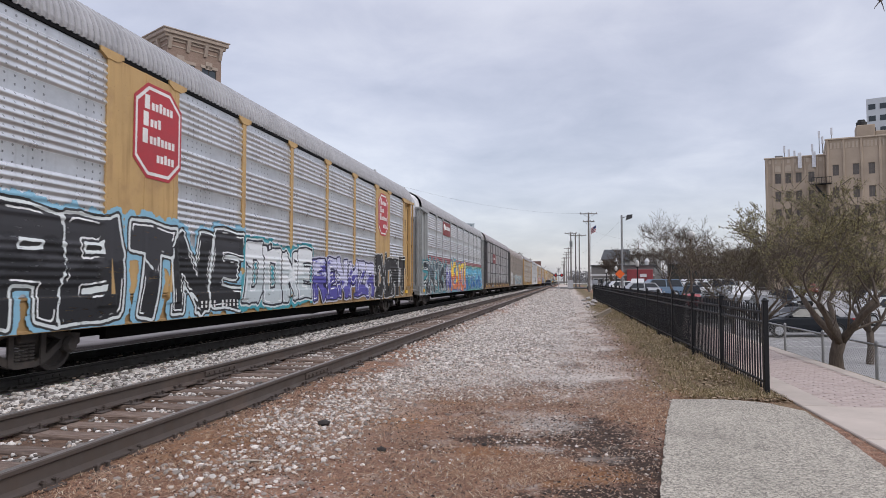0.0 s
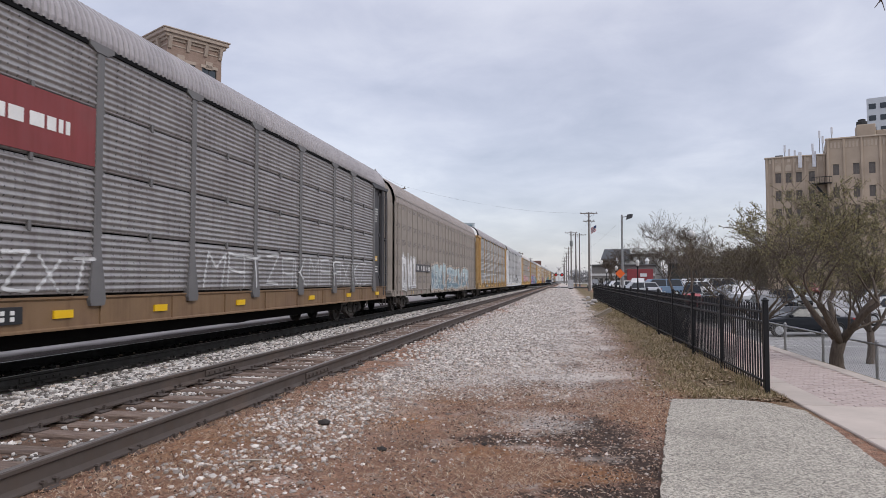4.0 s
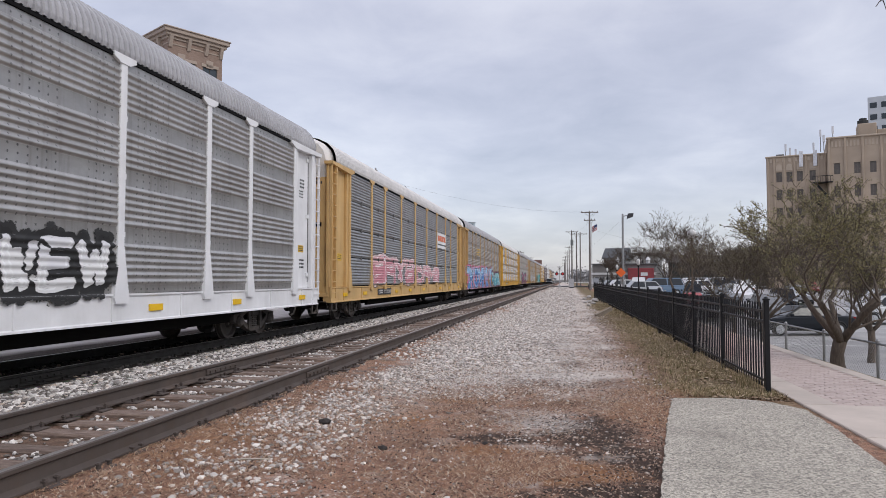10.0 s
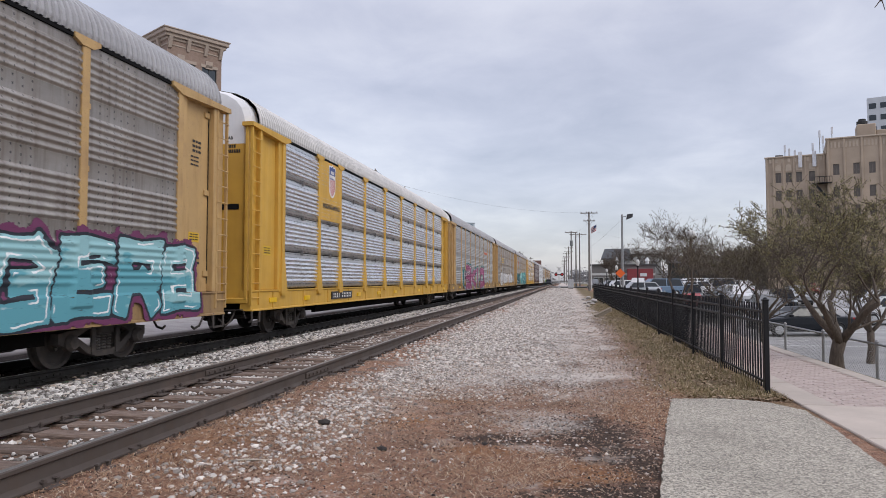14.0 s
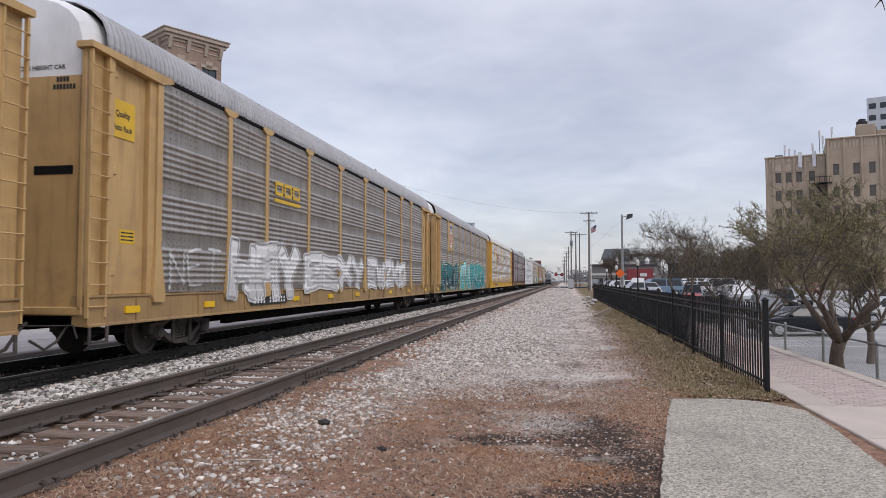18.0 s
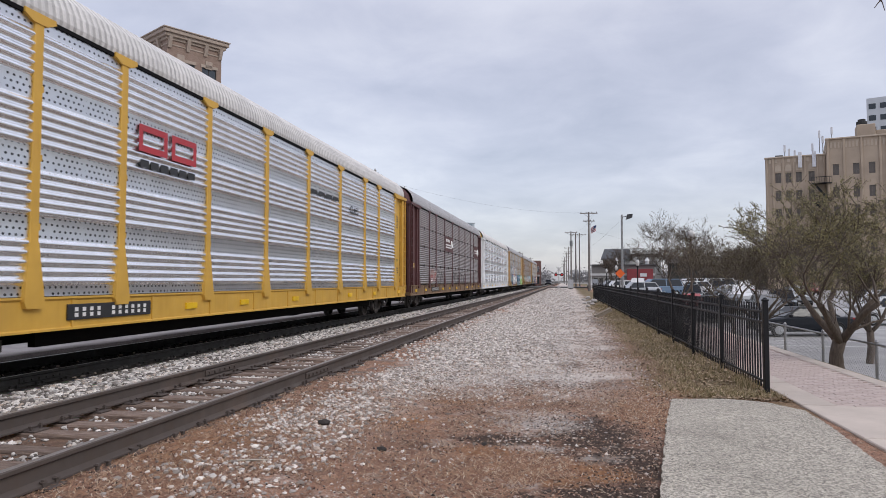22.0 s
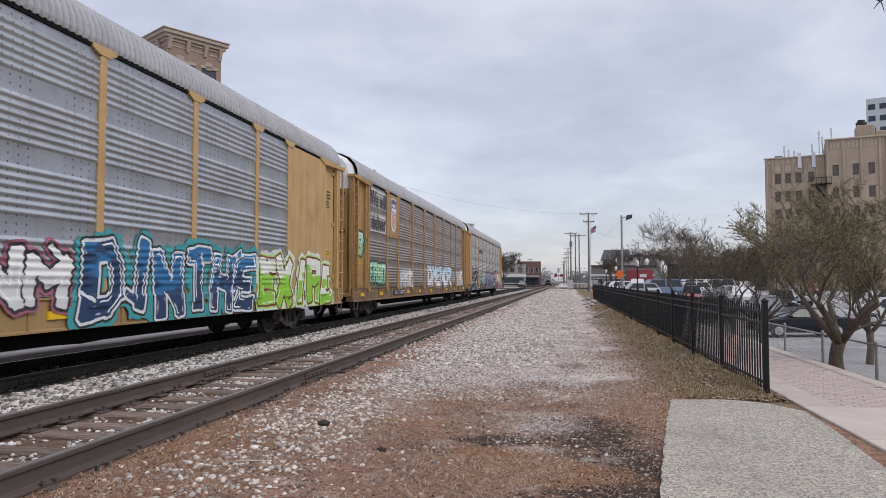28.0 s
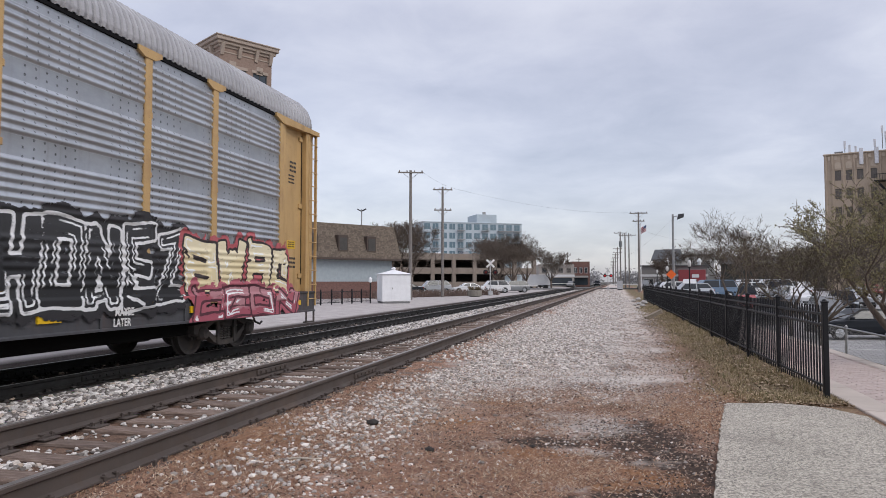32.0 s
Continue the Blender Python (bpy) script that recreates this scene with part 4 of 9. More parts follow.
def strokes_for(rnd, u0, u1, z0, z1, text, fat):
    """Letter by letter, bars from the stroke alphabet, each letter leaning on the next."""
    segs = []
    count = len(text)
    w, h = (u1 - u0) / count, z1 - z0
    thin = fat < 0.1
    r0 = max(0.008, fat * w * 0.22) if thin else min(min(fat, 0.175) * w, (0.17 if text in ("D", "I") else 0.138 if text == "SKIO" else 0.128) * h)
    for g, ch in enumerate(text):
        a = u0 + (g + (0.12 if thin else 0.03)) * w + r0
        wide = w * (0.76 if thin else 0.97) - 2 * r0
        lean = rnd.uniform(-0.10, 0.16) * w
        tall, low = rnd.uniform(0.86, 1.0), rnd.uniform(0.0, 0.07)
        corner = {}
        for line in LETTERS[ch].split(";"):
            pts = []
            for c in line.split(","):
                if c not in corner:
                    p, q = int(c[0]) / 4 + rnd.uniform(-0.06, 0.06), int(c[1]) / 4 + rnd.uniform(-0.05, 0.05)
                    q = low + q * (tall - low)
                    corner[c] = (a + wide * p + lean * q, z0 + r0 + (h - 2 * r0) * q)
                pts.append(corner[c])
            for p, q in zip(pts, pts[1:] if len(pts) > 1 else pts):
                segs.append((*p, *q, r0 * rnd.uniform(0.85, 1.15), g))
        if not thin and rnd.random() < 0.45:
            # a spike thrown over the neighbour
            p = rnd.choice(list(corner.values()))
            segs.append((*p, min(max(p[0] + w * rnd.uniform(-0.5, 0.5), u0), u1), min(p[1] + h * rnd.uniform(0.05, 0.3), z1 + 0.12), r0 * 0.45, g))
    return segs


def graffiti(root, style, u0, u1, z0, z1, text, mat, seed, fat=0.14, boards=()):
    """A painted patch that hugs sheets, posts and sill."""
    rnd = random.Random(seed)
    if isinstance(text, int):
        text = "".join(rnd.choice("AEKMNORSTWXZ") for _ in range(text))
    count = len(text)
    segs = strokes_for(rnd, u0, u1, z0, z1, text, fat)
    du, dz, pad = 0.045, 0.023, 0.22
    U, Z = np.meshgrid(np.arange(max(0.05, u0 - pad), min(CAR_LENGTH - 0.05, u1 + pad), du), np.arange(max(SILL_LO + 0.01, z0 - pad), min(EAVE, z1 + pad), dz), indexing="ij")
    uw = U + 0.03 * np.sin(Z * 4 + seed + U) + 0.012 * np.sin(U * 5.3 + Z * 3)
    zw = Z + 0.04 * np.sin(U * 2.1 + seed) + 0.015 * np.sin(U * 6.7 + Z * 4)

    def away(ax, az, bx, bz):
        dx, dzz = bx - ax, bz - az
        t = np.clip(((uw - ax) * dx + (zw - az) * dzz) / max(dx * dx + dzz * dzz, 1e-6), 0, 1)
        return np.hypot(uw - ax - t * dx, zw - az - t * dzz)

    def block(ax, az, bx, bz, r):
        """Distance to a bar with square ends and slightly rounded corners."""
        dx, dzz = bx - ax, bz - az
        long = math.hypot(dx, dzz) or 1e-6
        dx, dzz = dx / long, dzz / long
        a = np.abs((uw - (ax + bx) / 2) * dx + (zw - (az + bz) / 2) * dzz) - (long / 2 + r * 0.8) + 0.03
        b = np.abs((zw - (az + bz) / 2) * dx - (uw - (ax + bx) / 2) * dzz) - r + 0.03
        return np.hypot(np.maximum(a, 0), np.maximum(b, 0)) + np.minimum(np.maximum(a, b), 0) - 0.03
    reach, second, tone = np.full(U.shape, 9.0), np.full(U.shape, 9.0), np.zeros(U.shape)
    for g in range(count):
        d = np.full(U.shape, 9.0)
        for ax, az, bx, bz, r, k in segs:
            if k == g:
                d = np.minimum(d, away(ax, az, bx, bz) - r if fat < 0.1 else block(ax, az, bx, bz, r))
        near = d < reach
        second = np.where(near, reach, np.minimum(second, d))
        reach = np.where(near, d, reach)
        tone = np.where(near, (Z - z0) / (z1 - z0) * 0.7 + 0.15 + 0.25 * ((g * 0.37) % 1 - 0.5), tone)
    # a line where two marks meet, and slashes within them
    reach = np.maximum(reach, np.minimum((reach - second) / 2 + 0.022, 0.03))
    for _ in range(0 if fat < 0.1 else int(count * 0.8)):
        ax, az = rnd.uniform(u0, u1), rnd.uniform(z0 + 0.15, z1 - 0.15)
        cut = 0.026 - away(ax, az, ax + rnd.uniform(-0.35, 0.35), az + rnd.uniform(-0.3, 0.3))
        reach = np.where(reach < 0, np.maximum(reach, cut), reach)
    X = surface_depth(U, Z, style, boards) + 0.007 + 0.0025 * (seed % 7)
    nu, nz = U.shape
    ids = np.arange(nu * nz).reshape(nu, nz)
    f = np.stack((ids[:-1, :-1], ids[1:, :-1], ids[1:, 1:], ids[:-1, 1:]), -1).reshape(-1, 4)
    r4 = reach.reshape(-1)[f].min(1)
    f = f[r4 < 0.24]
    used, back = np.unique(f, return_inverse=True)
    pts = np.stack((X, U - HALF, Z), -1).reshape(-1, 3)[used]
    me = bpy.data.meshes.new("graffiti")
    me.from_pydata(pts.tolist(), [], back.reshape(-1, 4).tolist())
    for key, arr in (("reach", reach), ("tone", tone)):
        me.attributes.new(key, "FLOAT", "POINT").data.foreach_set("value", arr.reshape(-1)[used].astype(np.float32))
    me.materials.append(mat)
    me.polygons.foreach_set("use_smooth", [True] * len(me.polygons))
    return put("graffiti", me, root)


def side_board(root, name, u0, u1, z0, z1, mat, x=PANEL_X + 0.027, label="", thick=0.012):
    s = Shape().box(x, x + thick, u0 - HALF, u1 - HALF, z0, z1, 0.003)
    return part(name, s, mat, root, label)


def painted_band(root, name, u0, u1, z0, z1, mat, x, label):
    """A stripe painted over the ridges of the sheets."""
    U, Z = np.meshgrid(np.arange(u0, u1, 0.08), np.linspace(z0, z1, 22), indexing="ij")
    X = surface_depth(U, Z, "band") + 0.005
    s = Shape()
    s.v = np.stack((X, U - HALF, Z), -1).reshape(-1, 3).tolist()
    nz = U.shape[1]
    s.f = [(i * nz + j, (i + 1) * nz + j, (i + 1) * nz + j + 1, i * nz + j + 1) for i in range(U.shape[0] - 1) for j in range(nz - 1)]
    s.k = [0] * len(s.f)
    return part(name, s, mat, root, label)


def bars(root, name, u0, u1, z0, z1, mat, widths, x, label=""):
    """Lettering that cannot be read: plain bars of its size."""
    s = Shape()
    total = sum(widths)
    u = u0
    for i, w in enumerate(widths):
        e = u + (u1 - u0) * w / total
        if i % 2 == 0 and z1 - z0 > 0.25 and e - u > 0.3 and mat != MATS["decal_orange"]:
            t = 0.24 * (z1 - z0)
            for a, b, c, d in ((u, e, z0, z0 + t), (u, e, z1 - t, z1), (u, u + t, z0 + t, z1 - t), (e - t, e, z0 + t, z1 - t)):
                s.box(x, x + 0.003, a - HALF, b - HALF, c, d)
        elif i % 2 == 0:
            s.box(x, x + 0.003, u - HALF, e - HALF, z0, z1)
        u = e
    return tagged(part(name, s, mat, root, label), kind="stuff")


def shield(root, u, z, h, x):
    """A plain shield: blue head, red and white stripes."""
    w = h * 0.56
    edge = [(-0.5, 0.40), (-0.42, 0.47), (-0.2, 0.44), (0, 0.5), (0.2, 0.44), (0.42, 0.47), (0.5, 0.40), (0.46, 0.2), (0.5, -0.1), (0.45, -0.32), (0.25, -0.44), (0, -0.5), (-0.25, -0.44), (-0.45, -0.32), (-0.5, -0.1), (-0.46, 0.2)]
    s = Shape()
    s.prism([(u - HALF + a * w * 1.08, z + b * h * 1.05) for a, b in edge], 0, x, x + 0.003)
    s.slot = 1
    s.prism([(u - HALF + a * w * 0.97, z + b * h * 0.96) for a, b in edge if b > 0.05] + [(u - HALF + 0.45 * w, z + 0.06 * h), (u - HALF - 0.45 * w, z + 0.06 * h)], 0, x, x + 0.006)
    s.slot = 0
    for zz, n in ((0.27, 5), (0.13, 7)):
        for i in range(n):
            a = (i - (n - 1) / 2) * 0.115
            s.box(x, x + 0.009, u - HALF + (a - 0.04) * w, u - HALF + (a + 0.04) * w, z + (zz - 0.045) * h, z + (zz + 0.045) * h)
    s.slot = 2
    for i in range(6):
        a = -0.42 + i * 0.153
        lo = -0.30 if abs(a + 0.04) > 0.3 else (-0.40 if abs(a + 0.04) > 0.15 else -0.45)
        s.box(x, x + 0.006, u - HALF + a * w, u - HALF + (a + 0.078) * w, z + lo * h, z + 0.05 * h)
    return part("shield_emblem", s, [MATS["decal_white"], MATS["decal_blue"], MATS["decal_red"]], root, "shield with a blue head and red and white stripes")


def octagon(root, u, z, w, h, x):
    s = Shape()
    o = [(-0.5, -0.32), (-0.24, -0.5), (0.24, -0.5), (0.5, -0.32), (0.5, 0.32), (0.24, 0.5), (-0.24, 0.5), (-0.5, 0.32)]
    for k, g, t in ((0, 1.0, 0.003), (1, 0.93, 0.006), (0, 0.86, 0.009)):
        s.slot = k
        s.prism([(u - HALF + a * w * g, z + b * h * g) for a, b in o], 0, x, x + t)
    s.slot = 1
    for i, (a, b) in enumerate(((-0.30, 0.30), (-0.32, 0.02), (-0.33, 0.33), (-0.18, 0.34))):
        zz = z + (0.27 - i * 0.18) * h
        if i < 3:
            s.box(x, x + 0.012, u - HALF + a * w, u - HALF + (a + 0.10) * w, zz - 0.05 * h, zz + 0.10 * h)
        q, k = a + 0.14, 0
        while q < b:
            s.box(x, x + 0.012, u - HALF + q * w, u - HALF + (q + 0.055) * w, zz - 0.045 * h, zz + (0.035 + 0.02 * (k == 2)) * h)
            q += 0.078
            k += 1
    return part("octagon_emblem", s, [MATS["decal_red"], MATS["decal_white"]], root, "red octagon with white rim and bars")


def setup_train_materials():
    MATS["seam"] = plain("seam_dark", (0.010, 0.010, 0.011), 0.95, gloss=0.1)
    plain("decal_white", (0.72, 0.71, 0.69), 0.5, 0, 0.15)
    plain("decal_blue", (0.03, 0.06, 0.22), 0.5, 0, 0.2)
    plain("decal_red", (0.40, 0.03, 0.04), 0.5, 0, 0.2)
    plain("decal_black", (0.02, 0.02, 0.022), 0.5, 0, 0.2)
    plain("decal_yellow", (0.62, 0.38, 0.02), 0.5, 0, 0.15)
    plain("faded_black", (0.055, 0.05, 0.05), 0.6, 0, 0.4)
    galvanised("pale_patch", (0.66, 0.64, 0.62), 0.6, 0.4, (0.24, 0.20, 0.17), 0.5, False, 0.5)
    plain("decal_orange", (0.62, 0.12, 0.03), 0.5, 0, 0.2)
    plain("reflector_yellow", (0.75, 0.46, 0.01), 0.35, 0, 0.1)
    old_paint("bogie_grime", (0.048, 0.042, 0.039), (0.10, 0.075, 0.06), 0.7, 0.85, False)
    old_paint("spring_rust", (0.085, 0.075, 0.068), (0.12, 0.085, 0.065), 0.6, 0.8, False)
    # near-black and matte: the shade under the cars is put into this paint
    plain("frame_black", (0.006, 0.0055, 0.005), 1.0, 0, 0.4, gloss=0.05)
    old_paint("yellow", (0.465, 0.30, 0.125), (0.15, 0.08, 0.045), 0.75)
    old_paint("yellow_fresh", (0.55, 0.355, 0.145), (0.20, 0.12, 0.06), 0.3)
    old_paint("yellow_bright", (0.56, 0.325, 0.05), (0.24, 0.13, 0.05), 0.2)
    old_paint("yellow_rusty", (0.35, 0.205, 0.075), (0.12, 0.055, 0.03), 0.95)
    old_paint("yellow_sill", (0.315, 0.20, 0.085), (0.10, 0.06, 0.04), 0.85)
    old_paint("sill_rust", (0.19, 0.115, 0.06), (0.085, 0.05, 0.034), 0.85)
    old_paint("white_paint", (0.72, 0.72, 0.73), (0.34, 0.31, 0.29), 0.2)
    old_paint("grey_paint", (0.30, 0.31, 0.31), (0.14, 0.11, 0.10), 0.4)
    old_paint("charcoal_paint", (0.055, 0.055, 0.06), (0.10, 0.06, 0.05), 0.5)
    old_paint("dark_grey_paint", (0.13, 0.125, 0.125), (0.07, 0.06, 0.055), 0.5)
    old_paint("maroon_paint", (0.085, 0.028, 0.028), (0.05, 0.03, 0.03), 0.4)
    old_paint("tan_paint", (0.27, 0.235, 0.205), (0.15, 0.12, 0.10), 0.3, 0.6)
    old_paint("faded_red", (0.26, 0.075, 0.08), (0.36, 0.33, 0.32), 0.6)
    old_paint("red_board", (0.20, 0.035, 0.035), (0.10, 0.05, 0.04), 0.4)
    for nm, c, me, ro, gr, di, co in (("gal_light", (0.76, 0.77, 0.78), 0.84, 0.30, (0.24, 0.22, 0.21), 0.34, 0.55),
                                      ("gal_blue", (0.50, 0.52, 0.545), 0.78, 0.32, (0.22, 0.21, 0.20), 0.4, 0.54),
                                      ("gal_dull", (0.52, 0.515, 0.50), 0.72, 0.34, (0.20, 0.18, 0.165), 0.45, 0.52),
                                      ("gal_mid", (0.47, 0.46, 0.445), 0.75, 0.32, (0.16, 0.145, 0.13), 0.5, 0.5),
                                      ("gal_brown", (0.42, 0.385, 0.35), 0.70, 0.34, (0.15, 0.12, 0.095), 0.6, 0.46),
                                      ("gal_rust", (0.38, 0.33, 0.295), 0.70, 0.35, (0.14, 0.09, 0.065), 0.7, 0.44),
                                      ("gal_dark", (0.38, 0.36, 0.35), 0.65, 0.34, (0.12, 0.10, 0.095), 0.55, 0.48),
                                      ("gal_warm", (0.36, 0.325, 0.31), 0.66, 0.35, (0.12, 0.095, 0.085), 0.55, 0.48),
                                      ("gal_slate", (0.31, 0.32, 0.325), 0.65, 0.34, (0.14, 0.125, 0.115), 0.45, 0.52),
                                      ("gal_silver", (0.88, 0.89, 0.905), 0.95, 0.24, (0.42, 0.40, 0.38), 0.12, 0.62)):
        galvanised(nm, c, me, ro, gr, di, False if nm == "gal_silver" else "bolts", co, 0.15, 0.8)
        # flats darker than the waves: duller reflection put into colour and grime
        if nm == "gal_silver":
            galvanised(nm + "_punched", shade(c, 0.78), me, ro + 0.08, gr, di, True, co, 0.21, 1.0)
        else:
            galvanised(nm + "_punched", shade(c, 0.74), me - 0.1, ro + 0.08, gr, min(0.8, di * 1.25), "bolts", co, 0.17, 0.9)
    for nm, c in (("roof_zinc", (0.40, 0.395, 0.41)), ("roof_cream", (0.62, 0.60, 0.58)), ("roof_tan", (0.36, 0.315, 0.295)), ("roof_purple_grey", (0.37, 0.345, 0.355))):
        plain(nm, c, 0.55, 0.15, 0.25, 1.4)
        # darker copy for the rib grooves, whose shade is put into the colour
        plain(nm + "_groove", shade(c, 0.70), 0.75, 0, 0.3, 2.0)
    P = dict(black=((0.012, 0.012, 0.014), (0.035, 0.035, 0.04), (0.62, 0.66, 0.66), (0.03, 0.03, 0.03), (0.22, 0.42, 0.55)),
             silver_teal=((0.45, 0.50, 0.52), (0.68, 0.70, 0.72), (0.02, 0.02, 0.03), (0.55, 0.6, 0.6), (0.05, 0.28, 0.33)),
             violet=((0.08, 0.07, 0.30), (0.50, 0.50, 0.66), (0.015, 0.012, 0.05), (0.5, 0.5, 0.6), None),
             black_cat=((0.012, 0.011, 0.011), (0.02, 0.018, 0.018), (0.014, 0.013, 0.013), (0.52, 0.51, 0.49), None),
             scrawl=((0.02, 0.02, 0.02), (0.03, 0.03, 0.03), (0.05, 0.05, 0.05), None, None),
             chrome=((0.025, 0.03, 0.035), (0.07, 0.10, 0.12), (0.50, 0.52, 0.52), (0.02, 0.02, 0.02), (0.06, 0.26, 0.30)),
             sunset=((0.62, 0.16, 0.03), (0.78, 0.56, 0.06), (0.05, 0.02, 0.14), (0.30, 0.22, 0.45), (0.08, 0.36, 0.40)),
             sea=((0.02, 0.13, 0.34), (0.10, 0.38, 0.55), (0.01, 0.02, 0.06), (0.25, 0.5, 0.55), (0.06, 0.30, 0.22)),
             white_tag=((0.52, 0.52, 0.52), (0.62, 0.62, 0.62), (0.52, 0.52, 0.52), None, None),
             teal_white=((0.14, 0.21, 0.25), (0.34, 0.44, 0.47), (0.52, 0.56, 0.56), (0.10, 0.12, 0.13), (0.50, 0.40, 0.33)),
             pink=((0.52, 0.22, 0.26), (0.62, 0.36, 0.38), (0.70, 0.60, 0.60), (0.10, 0.07, 0.07), None),
             blue_pink=((0.06, 0.20, 0.46), (0.28, 0.48, 0.68), (0.012, 0.012, 0.03), (0.50, 0.5, 0.62), (0.58, 0.10, 0.24)),
             mint=((0.10, 0.32, 0.38), (0.26, 0.47, 0.50), (0.015, 0.02, 0.03), None, (0.14, 0.03, 0.09)),
             magenta=((0.22, 0.038, 0.105), (0.31, 0.075, 0.17), (0.03, 0.02, 0.03), (0.45, 0.40, 0.42), (0.01, 0.16, 0.17)),
             ghost=((0.50, 0.49, 0.49), (0.66, 0.65, 0.65), (0.30, 0.29, 0.29), (0.55, 0.55, 0.55), None),
             faint=((0.30, 0.28, 0.27), (0.36, 0.34, 0.33), (0.14, 0.13, 0.13), None, None),
             faint_red=((0.32, 0.12, 0.11), (0.34, 0.22, 0.20), (0.36, 0.32, 0.30), None, None),
             teal_block=((0.005, 0.13, 0.14), (0.01, 0.17, 0.18), (0.008, 0.14, 0.15), None, None),
             dark_teal=((0.005, 0.05, 0.06), (0.02, 0.14, 0.15), (0.01, 0.018, 0.02), (0.10, 0.34, 0.32), None),
             aqua=((0.04, 0.34, 0.34), (0.30, 0.62, 0.64), (0.01, 0.03, 0.04), (0.45, 0.6, 0.58), (0.32, 0.24, 0.03)),
             aqua_plain=((0.015, 0.20, 0.21), (0.04, 0.33, 0.33), (0.005, 0.025, 0.03), (0.5, 0.62, 0.6), None),
             navy=((0.015, 0.04, 0.10), (0.02, 0.13, 0.30), (0.60, 0.62, 0.64), (0.02, 0.02, 0.02), (0.04, 0.28, 0.30)),
             paper=((0.58, 0.58, 0.58), (0.74, 0.73, 0.72), (0.03, 0.025, 0.03), (0.30, 0.10, 0.14), None),
             lime=((0.24, 0.50, 0.04), (0.68, 0.70, 0.62), (0.16, 0.012, 0.03), (0.35, 0.60, 0.08), (0.60, 0.62, 0.60)),
             mint_box=((0.22, 0.48, 0.30), (0.38, 0.60, 0.42), (0.03, 0.07, 0.04), (0.03, 0.06, 0.04), None),
             white_blue=((0.66, 0.67, 0.68), (0.40, 0.56, 0.66), (0.02, 0.02, 0.025), (0.55, 0.42, 0.42), None),
             hazy_violet=((0.075, 0.065, 0.12), (0.30, 0.27, 0.36), (0.035, 0.02, 0.045), None, (0.13, 0.05, 0.07)),
             honed=((0.012, 0.012, 0.013), (0.03, 0.03, 0.032), (0.66, 0.66, 0.66), (0.02, 0.02, 0.02), (0.02, 0.018, 0.02)),
             rose=((0.34, 0.08, 0.11), (0.42, 0.20, 0.22), (0.08, 0.02, 0.03), None, (0.38, 0.10, 0.13)),
             cream=((0.66, 0.56, 0.34), (0.72, 0.64, 0.44), (0.03, 0.02, 0.02), None, (0.40, 0.09, 0.10)),
             black_bone=((0.66, 0.66, 0.66), (0.60, 0.60, 0.62), (0.012, 0.012, 0.012), (0.012, 0.012, 0.012), (0.02, 0.02, 0.02)),
             green_dark=((0.16, 0.26, 0.22), (0.24, 0.34, 0.30), (0.02, 0.05, 0.03), None, None))
    for k, v in P.items():
        spray("spray_" + k, *v, w=0.02 if k in ("white_tag", "scrawl") else 0.05)


# -- one car --
class Kind:
    """How one car of the train looks."""

    def __init__(self, label, style, sheet, post, sill, roof, door, cap, extras=(), paint=()):
        self.label, self.style, self.sheet, self.post, self.sill, self.roof, self.door, self.cap = label, style, sheet, post, sill, roof, door, cap
        self.extras, self.paint = extras, paint


TRAIN_GROUP = "car carriers of one train"
BOGIES = []


def running_gear(root, low=0.42):
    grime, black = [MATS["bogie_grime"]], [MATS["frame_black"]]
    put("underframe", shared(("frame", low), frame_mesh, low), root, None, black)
    for y in (-HALF + 3.43, HALF - 3.43):
        b = put("bogie", shared("bogie", bogie_mesh), root, pose(0, y, 0), grime)
        for q in (-1, 1):
            put("spring_nest", shared("spring", spring_mesh), b, pose(q * 1.0, 0, 0), [MATS["spring_rust"]])
        for dy in (-0.85, 0.85):
            w = put("wheelset", shared("wheelset", wheelset_mesh), b, pose(0, dy, WHEEL_R), [MATS["bogie_grime"], MATS["rail_head"]])
            BOGIES.append((root, w, y + dy, dy))
    for r in (0, 180):
        put("coupler", shared("coupler", coupler_mesh), root, pose(0, 0, 0, 0, 0, r), grime)


